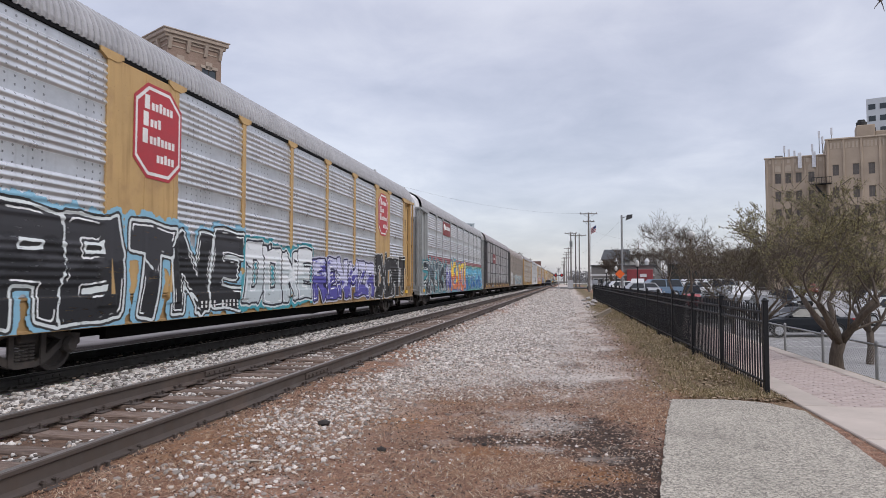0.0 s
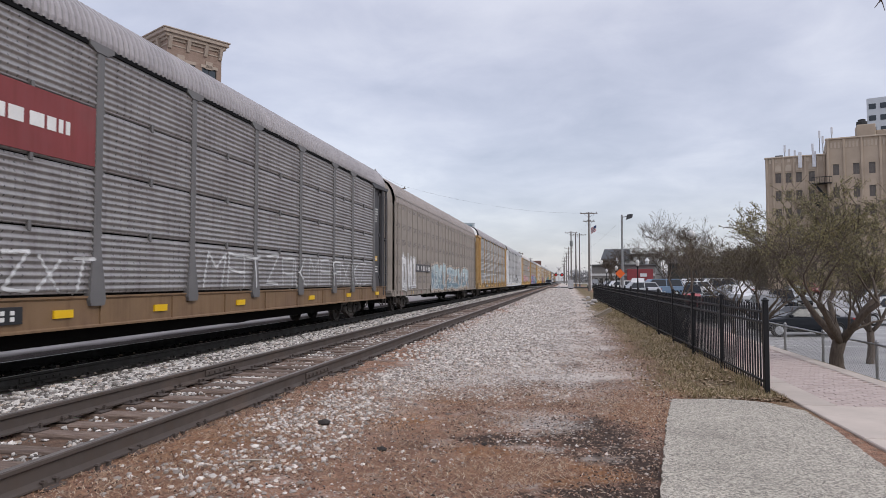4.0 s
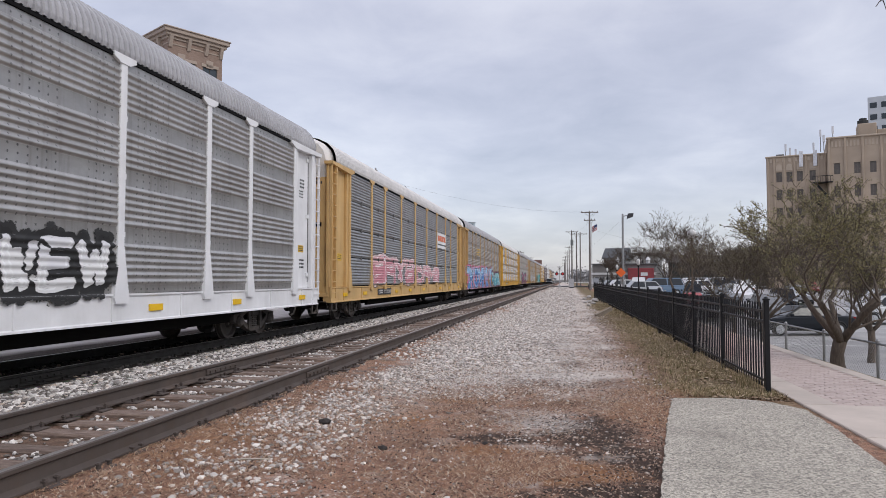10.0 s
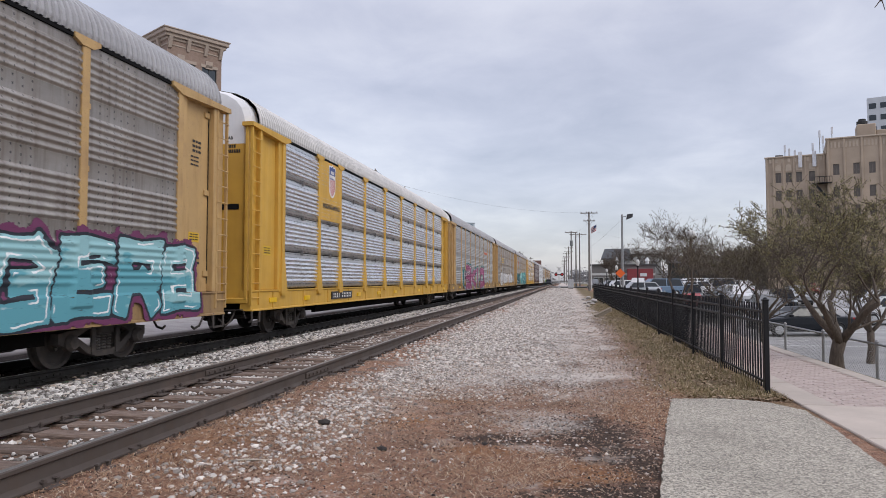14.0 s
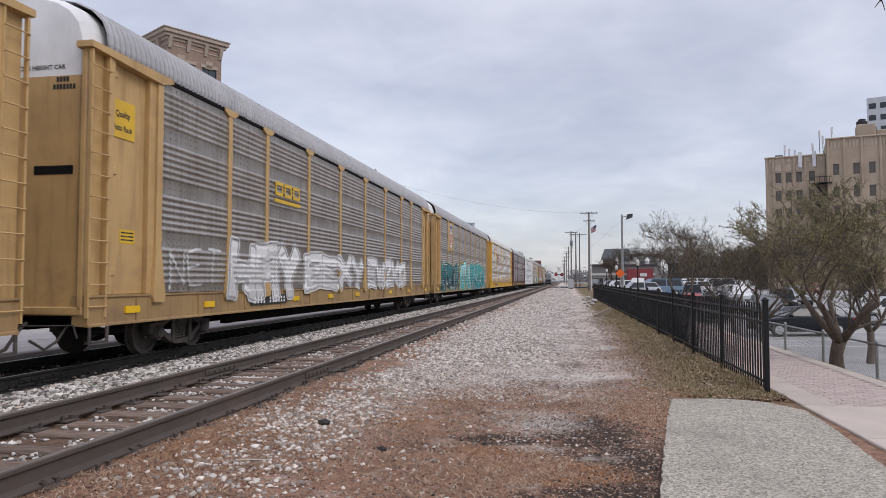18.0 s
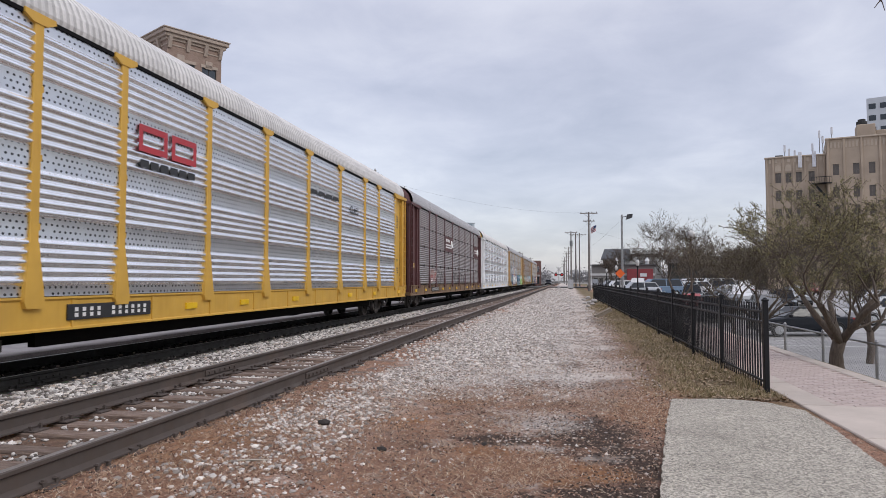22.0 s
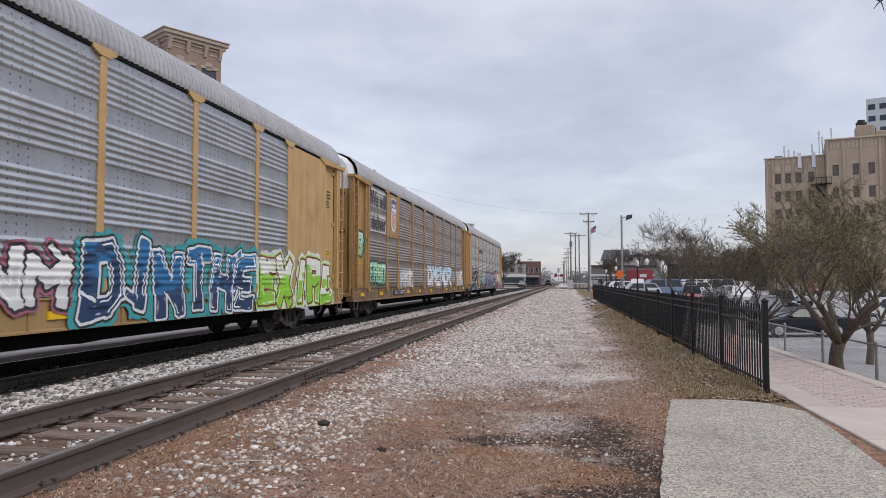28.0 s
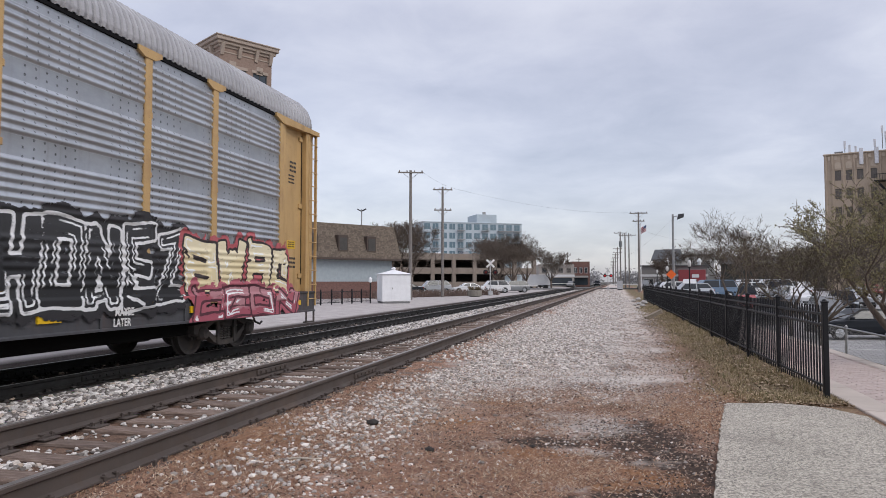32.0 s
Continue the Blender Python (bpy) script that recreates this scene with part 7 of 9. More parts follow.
def grow(wood, twigs, tips, p, d, length, r, level, rnd, droop, forks, thin=0.005):
    pts, rs = [p], [r]
    n = 4 if level < 2 else 3
    for i in range(n):
        d = (d + Vector((rnd.uniform(-1, 1), rnd.uniform(-1, 1), rnd.uniform(-0.55, 0.85) - droop * level * 0.08)) * 0.24).normalized()
        pts.append(pts[-1] + d * length / n)
        rs.append(max(thin, r * (1 - 0.42 * (i + 1) / n)))
    (wood if level < 2 else twigs).tube(pts, rs, 7 if level == 0 else (5 if level < 2 else 3), level == 0)
    if level >= forks:
        tips += pts[1:]
        return
    if level >= 2:
        tips += pts[2:]
    k = 3 if level < 1 else rnd.choice((2, 3, 3, 4))
    for i in range(k):
        at = pts[-1] if i < 2 else pts[rnd.randrange(1, len(pts))]
        t = rnd.uniform(0, 2 * math.pi)
        side = Vector((math.cos(t), math.sin(t), rnd.uniform(0.0, 0.7)))
        nd = (d * rnd.uniform(0.5, 0.9) + side * rnd.uniform(0.5, 0.95)).normalized()
        grow(wood, twigs, tips, at, nd, length * rnd.uniform(0.62, 0.82), rs[-1] * rnd.uniform(0.52, 0.74), level + 1, rnd, droop, forks, thin)


def tree(name, x, y, z, height, spread_, seed, leaves, label, forks=5, leaf=0.03, stems=3, trunk_h=0.6, trunk_r=0.16, droop=0.4, mat=None, thin=0.005, turn=0):
    rnd = random.Random(seed)
    root = thing(name, pose(x, y, z, 0, 0, turn), label, "tree", "bare spring trees")
    wood, twigs, tips = Shape(), Shape(), []
    top = Vector((rnd.uniform(-0.1, 0.1), rnd.uniform(-0.1, 0.1), trunk_h))
    wood.tube([(0, 0, -0.15), (0.0, 0.0, 0.05), tuple(top * 0.5 + Vector((0.03, 0, 0))), tuple(top)], [trunk_r * 1.5, trunk_r * 1.1, trunk_r * 0.95, trunk_r], 9)
    for i in range(stems):
        t = 2 * math.pi * (i + rnd.uniform(-0.2, 0.2)) / stems
        d = Vector((math.cos(t) * spread_, math.sin(t) * spread_, 1)).normalized()
        grow(wood, twigs, tips, top - Vector((0, 0, 0.08)), d, (height - trunk_h) * 0.36, trunk_r * 0.66, 0, rnd, droop, forks, thin)
    tall = max(p.z for p in tips)
    part("trunk", wood, BARK, root, smooth=True)
    tagged(part("branch_work", twigs, BARK, root), kind="stuff")
    if leaves:
        s = Shape()
        for _ in range(leaves):
            p = tips[rnd.randrange(len(tips))] + Vector((rnd.gauss(0, 1), rnd.gauss(0, 1), rnd.gauss(0, 1))) * leaf * 1.6
            a = Vector((rnd.gauss(0, 1), rnd.gauss(0, 1), rnd.gauss(0, 1))).normalized() * leaf * rnd.uniform(0.6, 1.3)
            b = a.cross(Vector((rnd.gauss(0, 1), rnd.gauss(0, 1), rnd.gauss(0, 1)))).normalized() * leaf * 0.5
            s.quad(p - a, p + b, p + a, p - b)
        tagged(part("crown", s, mat or BUDS, root), kind="stuff")
    root.scale = (1, 1, 1)
    return root


def build_trees():
    kind = "small spreading tree with twisted branches and first olive buds"
    tree("fruit_tree", 4.98, 14.2, -0.15, 3.6, 0.85, 21, 24000, kind, 5, 0.019, 5, 0.55, 0.12, thin=0.0048, turn=160)
    for i, (x, y, h, lv) in enumerate(((9.6, 24.5, 4.4, 2600), (7.3, 28.0, 5.2, 1000), (8.0, 36.0, 5.4, 1300), (7.0, 46.0, 7.4, 150))):
        tree("fruit_tree", x, y, ground_height(x, y), h * 0.88, 0.72, 30 + i, int(lv * 3.0), kind, 6, 0.028, 4, 1.1, 0.11, thin=0.0062)


def build_grass():
    """Dry tufts along the foot of the fence."""
    rnd = random.Random(8)
    n = Nodes("dry_grass")
    g = n.t.nodes.new("ShaderNodeNewGeometry")
    mat = n.done(n.ramp(g.outputs["Random Per Island"], (0, (0.10, 0.10, 0.035)), (0.25, (0.19, 0.155, 0.07)), (0.6, (0.32, 0.245, 0.14)), (1, (0.52, 0.42, 0.27))), 0.9)
    s = Shape()
    for _ in range(17000):
        y = 9.3 + (rnd.random() ** 1.7) * 34
        x = fence_line(y) + rnd.gauss(-0.45, 0.42)
        if not (x < fence_line(y) + 0.12 and x > 0.9 and noise.noise((x * 1.4, y * 0.8, 1)) > -0.25):
            continue
        z, h = ground_height(x, y), rnd.uniform(0.03, 0.10) + (0.10 if abs(x - fence_line(y)) < 0.25 and noise.noise((0, y * 0.5, 3)) > 0 else 0)
        t = rnd.uniform(0, 2 * math.pi)
        dx, dy = math.cos(t) * 0.006, math.sin(t) * 0.006
        lx, ly = rnd.gauss(0, 0.05), rnd.gauss(0, 0.05)
        i = len(s.v)
        s.v += [(x - dx, y - dy, z - 0.01), (x + dx, y + dy, z - 0.01), (x + lx, y + ly, z + h)]
        s.face(i, i + 1, i + 2)
    solo("dry_grass", s, mat, "dry straw-coloured grass along the fence", "grass", kind="stuff")
    # fallen leaves among it
    n = Nodes("leaf_litter")
    g = n.t.nodes.new("ShaderNodeNewGeometry")
    mat = n.done(n.ramp(g.outputs["Random Per Island"], (0, (0.12, 0.08, 0.05)), (0.5, (0.26, 0.18, 0.11)), (1, (0.46, 0.36, 0.25))), 0.9)
    s = Shape()
    for _ in range(9500):
        y = 9.2 + (rnd.random() ** 1.6) * 30
        x = fence_line(y) - abs(rnd.gauss(0, 0.75)) + 0.15
        if x < 0.95:
            continue
        z, l, t = ground_height(x, y) + rnd.uniform(0.012, 0.035), rnd.uniform(0.012, 0.032), rnd.uniform(0, 6.3)
        dx, dy, k = math.cos(t) * l, math.sin(t) * l, rnd.uniform(-0.012, 0.012)
        s.quad((x - dx, y - dy, z), (x + dy * 0.6, y - dx * 0.6, z + k), (x + dx, y + dy, z), (x - dy * 0.6, y + dx * 0.6, z - k))
    solo("leaf_litter", s, mat, "brown fallen leaves in the grass by the fence", "litter", kind="stuff")
    # needles and twigs strewn over the earth
    n = Nodes("needle_litter")
    g = n.t.nodes.new("ShaderNodeNewGeometry")
    mat = n.done(n.ramp(g.outputs["Random Per Island"], (0, (0.06, 0.032, 0.022)), (0.3, (0.20, 0.095, 0.055)), (0.55, (0.32, 0.165, 0.095)), (0.85, (0.44, 0.30, 0.19)), (1, (0.62, 0.53, 0.41))), 0.9)
    s = Shape()
    for k in range(78000):
        y = 3.2 + (rnd.random() ** (1.4 if k < 42000 else 1.15)) * (12 if k < 42000 else 6.5)
        x = rnd.uniform(-3.55, 2.6)
        if 24000 < k < 42000:
            x, y = (rnd.gauss(-0.2, 0.4), rnd.gauss(5.55, 0.24)) if k % 3 == 0 else ((rnd.gauss(0.8, 0.3), rnd.gauss(8.3, 0.7)) if k % 3 == 1 else (rnd.uniform(-3.6, -2.2), rnd.uniform(4.0, 7.5)))
            if x > 0.62 + (y - 5) * 0.16 and y < 9.1:
                continue
        elif x > 0.4 and y < 9.1 or noise.noise((x * 0.7, y * 0.6, 5)) < -0.3:
            continue
        if rnd.random() < 0.85 and min(((x - a) / c) ** 2 + ((y - b) / d) ** 2 for a, b, c, d in ((0.15, 6.95, 0.62, 0.95), (0.5, 5.9, 0.5, 0.85), (0.4, 4.9, 0.75, 0.6), (-0.55, 6.55, 0.6, 0.28))) < 1:
            continue
        z = ground_height(x, y)
        t, l = rnd.uniform(0, math.pi), rnd.uniform(0.012, 0.05 if k < 24000 else 0.032)
        dx, dy = math.cos(t) * l, math.sin(t) * l
        w = 0.0022
        z2 = z + rnd.uniform(0.004, 0.022)
        s.quad((x - dx - dy / l * w, y - dy + dx / l * w, z + 0.006), (x - dx + dy / l * w, y - dy - dx / l * w, z + 0.006), (x + dx + dy / l * w, y + dy - dx / l * w, z2), (x + dx - dy / l * w, y + dy + dx / l * w, z2))
    solo("needle_litter", s, mat, "rust-brown needles and straw strewn over the earth", "litter", kind="stuff")


build_path()
build_iron_fence()
build_chain_fence()
build_lot()
build_vehicles()
build_trees()
build_grass()
# ---- buildings, poles and signals ----
def brickwork(name, lo, hi, scale=1.0):
    n = Nodes(name)
    b = n.t.nodes.new("ShaderNodeTexBrick")
    sep = n.xyz()
    comb = n.t.nodes.new("ShaderNodeCombineXYZ")
    n.link(n.calc("ADD", sep[0], sep[1]), comb.inputs[0])
    n.link(sep[2], comb.inputs[1])
    n.link(comb.outputs[0], b.inputs["Vector"])
    b.inputs["Color1"].default_value, b.inputs["Color2"].default_value = (*lo, 1), (*hi, 1)
    b.inputs["Mortar"].default_value = (*shade(hi, 1.1), 1)
    b.inputs["Scale"].default_value = 4.0 * scale
    b.inputs["Mortar Size"].default_value = 0.012
    col = n.mix(n.ramp(n.noise(0.5, 5), (0.35, 0.0), (0.7, 0.35)), b.outputs[0], shade(lo, 0.7))
    return n.done(col, 0.9)


WINDOW_GLASS = plain("window_glass", (0.035, 0.045, 0.055), 0.1, 0.0, 0.2, 0.4)
STONE_TRIM = plain("pale_stone_trim", (0.35, 0.285, 0.235), 0.85, 0, 0.2)
TAN_BRICK = brickwork("tan_brick", (0.225, 0.158, 0.124), (0.28, 0.205, 0.165))
RED_BRICK = brickwork("red_brick", (0.13, 0.07, 0.06), (0.18, 0.098, 0.082))


def framed_window(root, x, z, w, h, y, frame_mat, glass=None, bars=1, depth=0.18):
    """A recessed window on a wall that faces -y."""
    f = Shape()
    for a, b, c, d in ((x - w / 2, x - w / 2 + 0.07, z, z + h), (x + w / 2 - 0.07, x + w / 2, z, z + h), (x - w / 2, x + w / 2, z, z + 0.07), (x - w / 2, x + w / 2, z + h - 0.07, z + h)):
        f.box(a, b, y - 0.05, y + depth, c, d)
    for i in range(bars):
        xx = x - w / 2 + w * (i + 1) / (bars + 1)
        f.box(xx - 0.025, xx + 0.025, y - 0.02, y + 0.05, z, z + h)
    win = part("window", f, frame_mat, root)
    part("pane", Shape().box(x - w / 2 + 0.05, x + w / 2 - 0.05, y + 0.02, y + 0.05, z + 0.05, z + h - 0.05), glass or WINDOW_GLASS, win)
    return win


def wall_with_holes(s, x0, x1, z0, z1, y0, y1, holes):
    """A wall (facing -y) between y0 and y1 with rectangular openings (x0, x1, z0, z1) in rows."""
    zs = sorted({z0, z1, *[h[2] for h in holes], *[h[3] for h in holes]})
    for a, b in zip(zs, zs[1:]):
        row = sorted(h for h in holes if h[2] <= a + 1e-6 and h[3] >= b - 1e-6)
        x = x0
        for h in row:
            if h[0] > x:
                s.box(x, h[0], y0, y1, a, b)
            x = h[1]
        if x < x1:
            s.box(x, x1, y0, y1, a, b)


def build_brick_tower():
    r = thing("corner_tower", pose(-35.29, 55.66, 0, 0, 0, 58), "brown brick tower block with a pale cornice", "building")
    # local: x along the face towards the right, wall faces -y
    w, h = 6.0, 24.3
    s = Shape()
    holes = [(1.6, 2.7, z, z + 1.9) for z in (2.5, 6.0, 9.5, 13, 16.5, 19.6)] + [(3.4, 4.9, z, z + 1.9) for z in (2.5, 6.0, 9.5, 13, 16.5, 19.6)]
    holes = sorted((0.3 + a, 0.3 + b, c, d) for a, b, c, d in holes)
    wall_with_holes(s, 0.3, w - 0.3, 0, h - 1.0, 0.3, 0.6, holes)
    s.box(0.3, 0.6, 0.6, 7, 0, h - 1.0)
    s.box(w - 0.6, w - 0.3, 0.6, 7, 0, h - 1.0)
    s.box(0.3, w - 0.3, 6.7, 7, 0, h - 1.0)
    part("wall", s, TAN_BRICK, r)
    for a, b, c, d in holes:
        framed_window(r, (a + b) / 2, c, b - a, d - c, 0.36, plain("dark_frame", (0.05, 0.045, 0.04), 0.5), bars=1)
        part("lintel", Shape().box(a - 0.12, b + 0.12, 0.24, 0.34, d, d + 0.28), STONE_TRIM, r)
    c = Shape()
    for z0, z1, o in ((h - 1.5, h - 1.36, 0.06), (h - 1.0, h - 0.75, 0.12), (h - 0.75, h - 0.45, 0.32), (h - 0.45, h - 0.12, 0.52), (h - 0.12, h, 0.62)):
        c.box(0.3 - o, w - 0.3 + o, 0.3 - o, 7 + o, z0, z1, 0.03)
    part("cornice", c, STONE_TRIM, r)
    for x in (0.5, 2.25, 4.0, 5.5):
        part("bracket", Shape().prism([(0.3 - 0.45, h - 0.75), (0.3, h - 0.75), (0.3, h - 1.75), (0.3 - 0.14, h - 1.75)], 0, x - 0.16, x + 0.16), STONE_TRIM, r)
    for y in (1.6, 3.4, 5.2):
        part("bracket", Shape().prism([(0.3 - 0.45, h - 0.75), (0.3, h - 0.75), (0.3, h - 1.75), (0.3 - 0.14, h - 1.75)], 1, y - 0.16, y + 0.16), STONE_TRIM, r)
    for x in (1.6, 4.4):
        part("stone_square", Shape().box(x - 0.36, x + 0.36, 0.24, 0.31, h - 2.9, h - 2.15, 0.02), STONE_TRIM, r)
    part("roof", Shape().box(0.5, w - 0.5, 0.5, 6.9, h - 0.4, h - 0.1), plain("flat_roof", (0.12, 0.12, 0.12), 0.9), r)


def shingles():
    n = Nodes("brown_shingles")
    g = n.t.nodes.new("ShaderNodeNewGeometry")
    c = n.ramp(g.outputs["Random Per Island"], (0, (0.125, 0.10, 0.078)), (0.5, (0.16, 0.128, 0.10)), (1, (0.21, 0.17, 0.135)))
    n.bump(n.noise(20, 4), 0.4, 0.01)
    return n.done(c, 0.95)


def build_mansard():
    # local x along the front, front faces -y
    r = thing("mansard_building", pose(-30.4, 52.5, 0, 0, 0, 56), "low building with a shingled mansard roof and pale blue walls", "building")
    w, d = 15.6, 18.0
    pale, frame = plain("pale_blue_render", (0.33, 0.375, 0.40), 0.85, 0, 0.15), plain("brown_frame", (0.07, 0.05, 0.04), 0.7)
    part("wall", Shape().box(0, w, 0, d, 1.45, 3.75), pale, r)
    part("brick_base", Shape().box(-0.06, w + 0.06, -0.06, d, -0.3, 1.5), RED_BRICK, r)
    roof = part("mansard_roof", Shape().prism([(-0.75, 3.55), (-0.75, 3.75), (0.55, 7.0), (d, 7.0), (d, 3.55)], 0, -0.6, w + 0.6), plain("shingle_ground", (0.15, 0.12, 0.095), 0.95), r)
    s, sh, rnd = Shape(), shingles(), random.Random(2)
    for row in range(26):
        z0 = 3.76 + row * 0.124
        y0 = -0.75 + 1.3 * (z0 - 3.75) / 3.25
        x = -0.6 - (0.12 if row % 2 else 0)
        while x < w + 0.55:
            e = min(w + 0.6, x + rnd.uniform(0.13, 0.24))
            l = rnd.uniform(0, 0.05)
            s.box(max(x, -0.6), e - 0.012, y0 - 0.045, y0 + 0.03, z0 - l, z0 + 0.13)
            x = e
    tagged(part("shingles", s, sh, roof), kind="stuff")
    part("gutter", Shape().box(-0.65, w + 0.65, -0.85, -0.7, 3.52, 3.7, 0.02), frame, r)
    for x in (3.0, 6.2, 9.45, 12.7):
        dor = part("dormer", Shape().box(x - 0.55, x + 0.55, -0.62, 0.6, 4.3, 5.85, 0.03), frame, r)
        part("pane", Shape().box(x - 0.4, x + 0.4, -0.65, -0.61, 4.45, 5.6), plain("dormer_glass", (0.05, 0.045, 0.04), 0.35, 0, 0.3), dor)


def build_left_yard():
    white = plain("shed_white", (0.74, 0.74, 0.75), 0.6, 0, 0.1)
    r = thing("signal_shed", pose(-16.3, 47.2, -0.06, 0, 0, 30), "white metal signal shed with a hipped roof", "shed")
    part("walls", Shape().box(-0.05, 2.05, 0, 2.1, 0.12, 2.12, 0.02), white, r)
    part("plinth", Shape().box(0.0, 2.0, 0.05, 2.05, -0.05, 0.13), plain("shed_base", (0.2, 0.2, 0.2), 0.8), r)
    roof = Shape()
    i = len(roof.v)
    roof.v += [(-0.15, -0.1, 2.1), (2.15, -0.1, 2.1), (2.15, 2.2, 2.1), (-0.15, 2.2, 2.1), (1.0, 1.05, 2.44)]
    for q in range(4):
        roof.face(q, (q + 1) % 4, 4)
    roof.face(0, 3, 2, 1)
    part("roof", roof, white, r)
    part("vent", Shape().lathe([(0.14, 2.38), (0.14, 2.5), (0.2, 2.52), (0.05, 2.62)], 10, 2, (1.0, 1.05, 0)), white, r)
    part("door", Shape().box(0.6, 1.4, -0.02, 0.01, 0.16, 1.95, 0.006), white, r)
    part("handle", Shape().box(0.66, 0.72, -0.05, -0.015, 1.0, 1.12), GALV_POST, r)
    for x in (0.15, 0.85):
        part("grille", Shape().box(2.05, 2.07, x + 0.5, x + 0.8, 1.6, 1.8), plain("shed_grille", (0.3, 0.3, 0.3), 0.7), r)
    # small insulators by the shed
    for x, y in ((-17.4, 47.6), (-15.2, 49.9)):
        p = thing("junction_post", pose(x, y, -0.08), "short dark post with a white cap beside the shed", "post")
        part("stem", Shape().tube([(0, 0, 0), (0, 0, 1.5)], 0.05, 6), BLACK_IRON, p)
        part("cap", Shape().lathe([(0.05, 1.5), (0.14, 1.55), (0.14, 1.8), (0.03, 1.9)], 8), white, p)
    # low railing before the building
    f = thing("low_railing", pose(0, 0, 0), "low dark iron railing before the brick base", "fence")
    a, b = Vector((-21.6, 28.5, -0.08)), Vector((-17.9, 49.0, -0.08))
    n = 16
    for i in range(n + 1):
        p = a.lerp(b, i / n)
        part("post", Shape().box(p.x - 0.04, p.x + 0.04, p.y - 0.04, p.y + 0.04, p.z, p.z + 1.05, 0.008), BLACK_IRON, f)
    for z in (0.15, 0.88):
        part("rail", Shape().tube([(a.x, a.y, a.z + z), (b.x, b.y, b.z + z)], 0.02, 5), BLACK_IRON, f)
    pk = Shape()
    for i in range(1, n * 11):
        p = a.lerp(b, i / (n * 11))
        pk.tube([(p.x, p.y, p.z + 0.1), (p.x, p.y, p.z + 0.92)], 0.011, 4, False)
    tagged(part("pickets", pk, BLACK_IRON, f), kind="stuff")
    # planter with a shrub by the crossing
    pl = thing("planter", pose(-14.4, 71, -0.08), "round concrete planter with a dry shrub", "planter")
    part("tub", Shape().lathe([(0.5, 0), (0.75, 0.1), (0.8, 0.62), (0.7, 0.66), (0.66, 0.5)], 14), plain("planter_stone", (0.22, 0.2, 0.17), 0.9), pl)
    rnd = random.Random(1)
    sh = Shape()
    for _ in range(260):
        t, l = rnd.uniform(0, 6.28), rnd.uniform(0.3, 0.7)
        d = Vector((math.cos(t) * 0.6, math.sin(t) * 0.6, rnd.uniform(0.4, 1.2))).normalized() * l
        sh.tube([(0.3 * math.cos(t), 0.3 * math.sin(t), 0.55), (0.3 * math.cos(t) + d.x, 0.3 * math.sin(t) + d.y, 0.55 + d.z)], 0.012, 3, False)
    tagged(part("shrub", sh, plain("shrub_twigs", (0.16, 0.12, 0.07), 0.9), pl), kind="stuff")
    # hedge strip in front of the parked cars
    hd = Shape()
    for _ in range(2600):
        x, y = rnd.uniform(0, 22), rnd.uniform(-0.5, 0.5)
        d = Vector((rnd.gauss(0, 0.2), rnd.gauss(0, 0.2), rnd.uniform(0.3, 0.8)))
        hd.tube([(x, y, 0), (x + d.x, y + d.y, d.z)], 0.012, 3, False)
    solo("dry_hedge", hd, plain("hedge_twigs", (0.17, 0.12, 0.10), 0.9), "low leafless reddish hedge", "hedge", kind="stuff", at=pose(-22, 60.5, -0.08, 0, 0, 68))


GARAGE_CONCRETE = concrete("garage_concrete", (0.25, 0.205, 0.17), 0.05)
SHADOW_WALL = plain("garage_shadow", (0.07, 0.06, 0.055), 0.95)


def build_garage():
    r = thing("parking_garage", pose(-52.0, 139.6, 0, 0, 0, 33.5), "open concrete parking garage with dark decks", "building")
    w, d = 40.0, 30.0
    for i in range(3):
        z = 0.4 + i * 3.15
        part("deck", Shape().box(0, w, 0, d, z - 0.3, z), GARAGE_CONCRETE, r)
        part("parapet", Shape().box(-0.1, w + 0.1, -0.15, 0.1, z - 0.35, z + 1.05, 0.03), GARAGE_CONCRETE, r)
        part("side_parapet", Shape().box(w - 0.1, w + 0.15, 0.1, d, z - 0.35, z + 1.05, 0.03), GARAGE_CONCRETE, r)
    # added dark sheet that stands in for the shade inside the decks
    part("back_wall", Shape().box(0, w, d * 0.55, d * 0.55 + 0.3, 0, 6.4), SHADOW_WALL, r)
    for i in range(9):
        x = i * 5.0
        part("pillar", Shape().box(x - 0.45, x + 0.45, -0.3, 0.5, -0.3, 7.9 if i % 2 else 7.2, 0.05), GARAGE_CONCRETE, r)


CONDO_WALL = plain("condo_panel", (0.40, 0.46, 0.50), 0.6, 0, 0.15, 0.3)
CONDO_GLASS = plain("condo_glass", (0.13, 0.20, 0.24), 0.15, 0, 0.25, 0.2)


def build_deck_cars():
    at = pose(-52.0, 139.6, 0, 0, 0, 33.5)
    for x, y, turn, c, shp, lab in ((9.0, 3.4, 88, "car_white", SUV, "white suv car parked on the top deck"), (17.5, 3.4, 92, "car_white", SALOON, "white saloon car parked on the top deck"), (24.0, 3.4, 90, "car_grey", SUV, "grey suv car parked on the top deck")):
        vehicle("suv_car" if shp is SUV else "saloon_car", at @ pose(x, y, 6.7, 0, 0, turn), MATS[c], shp, lab)


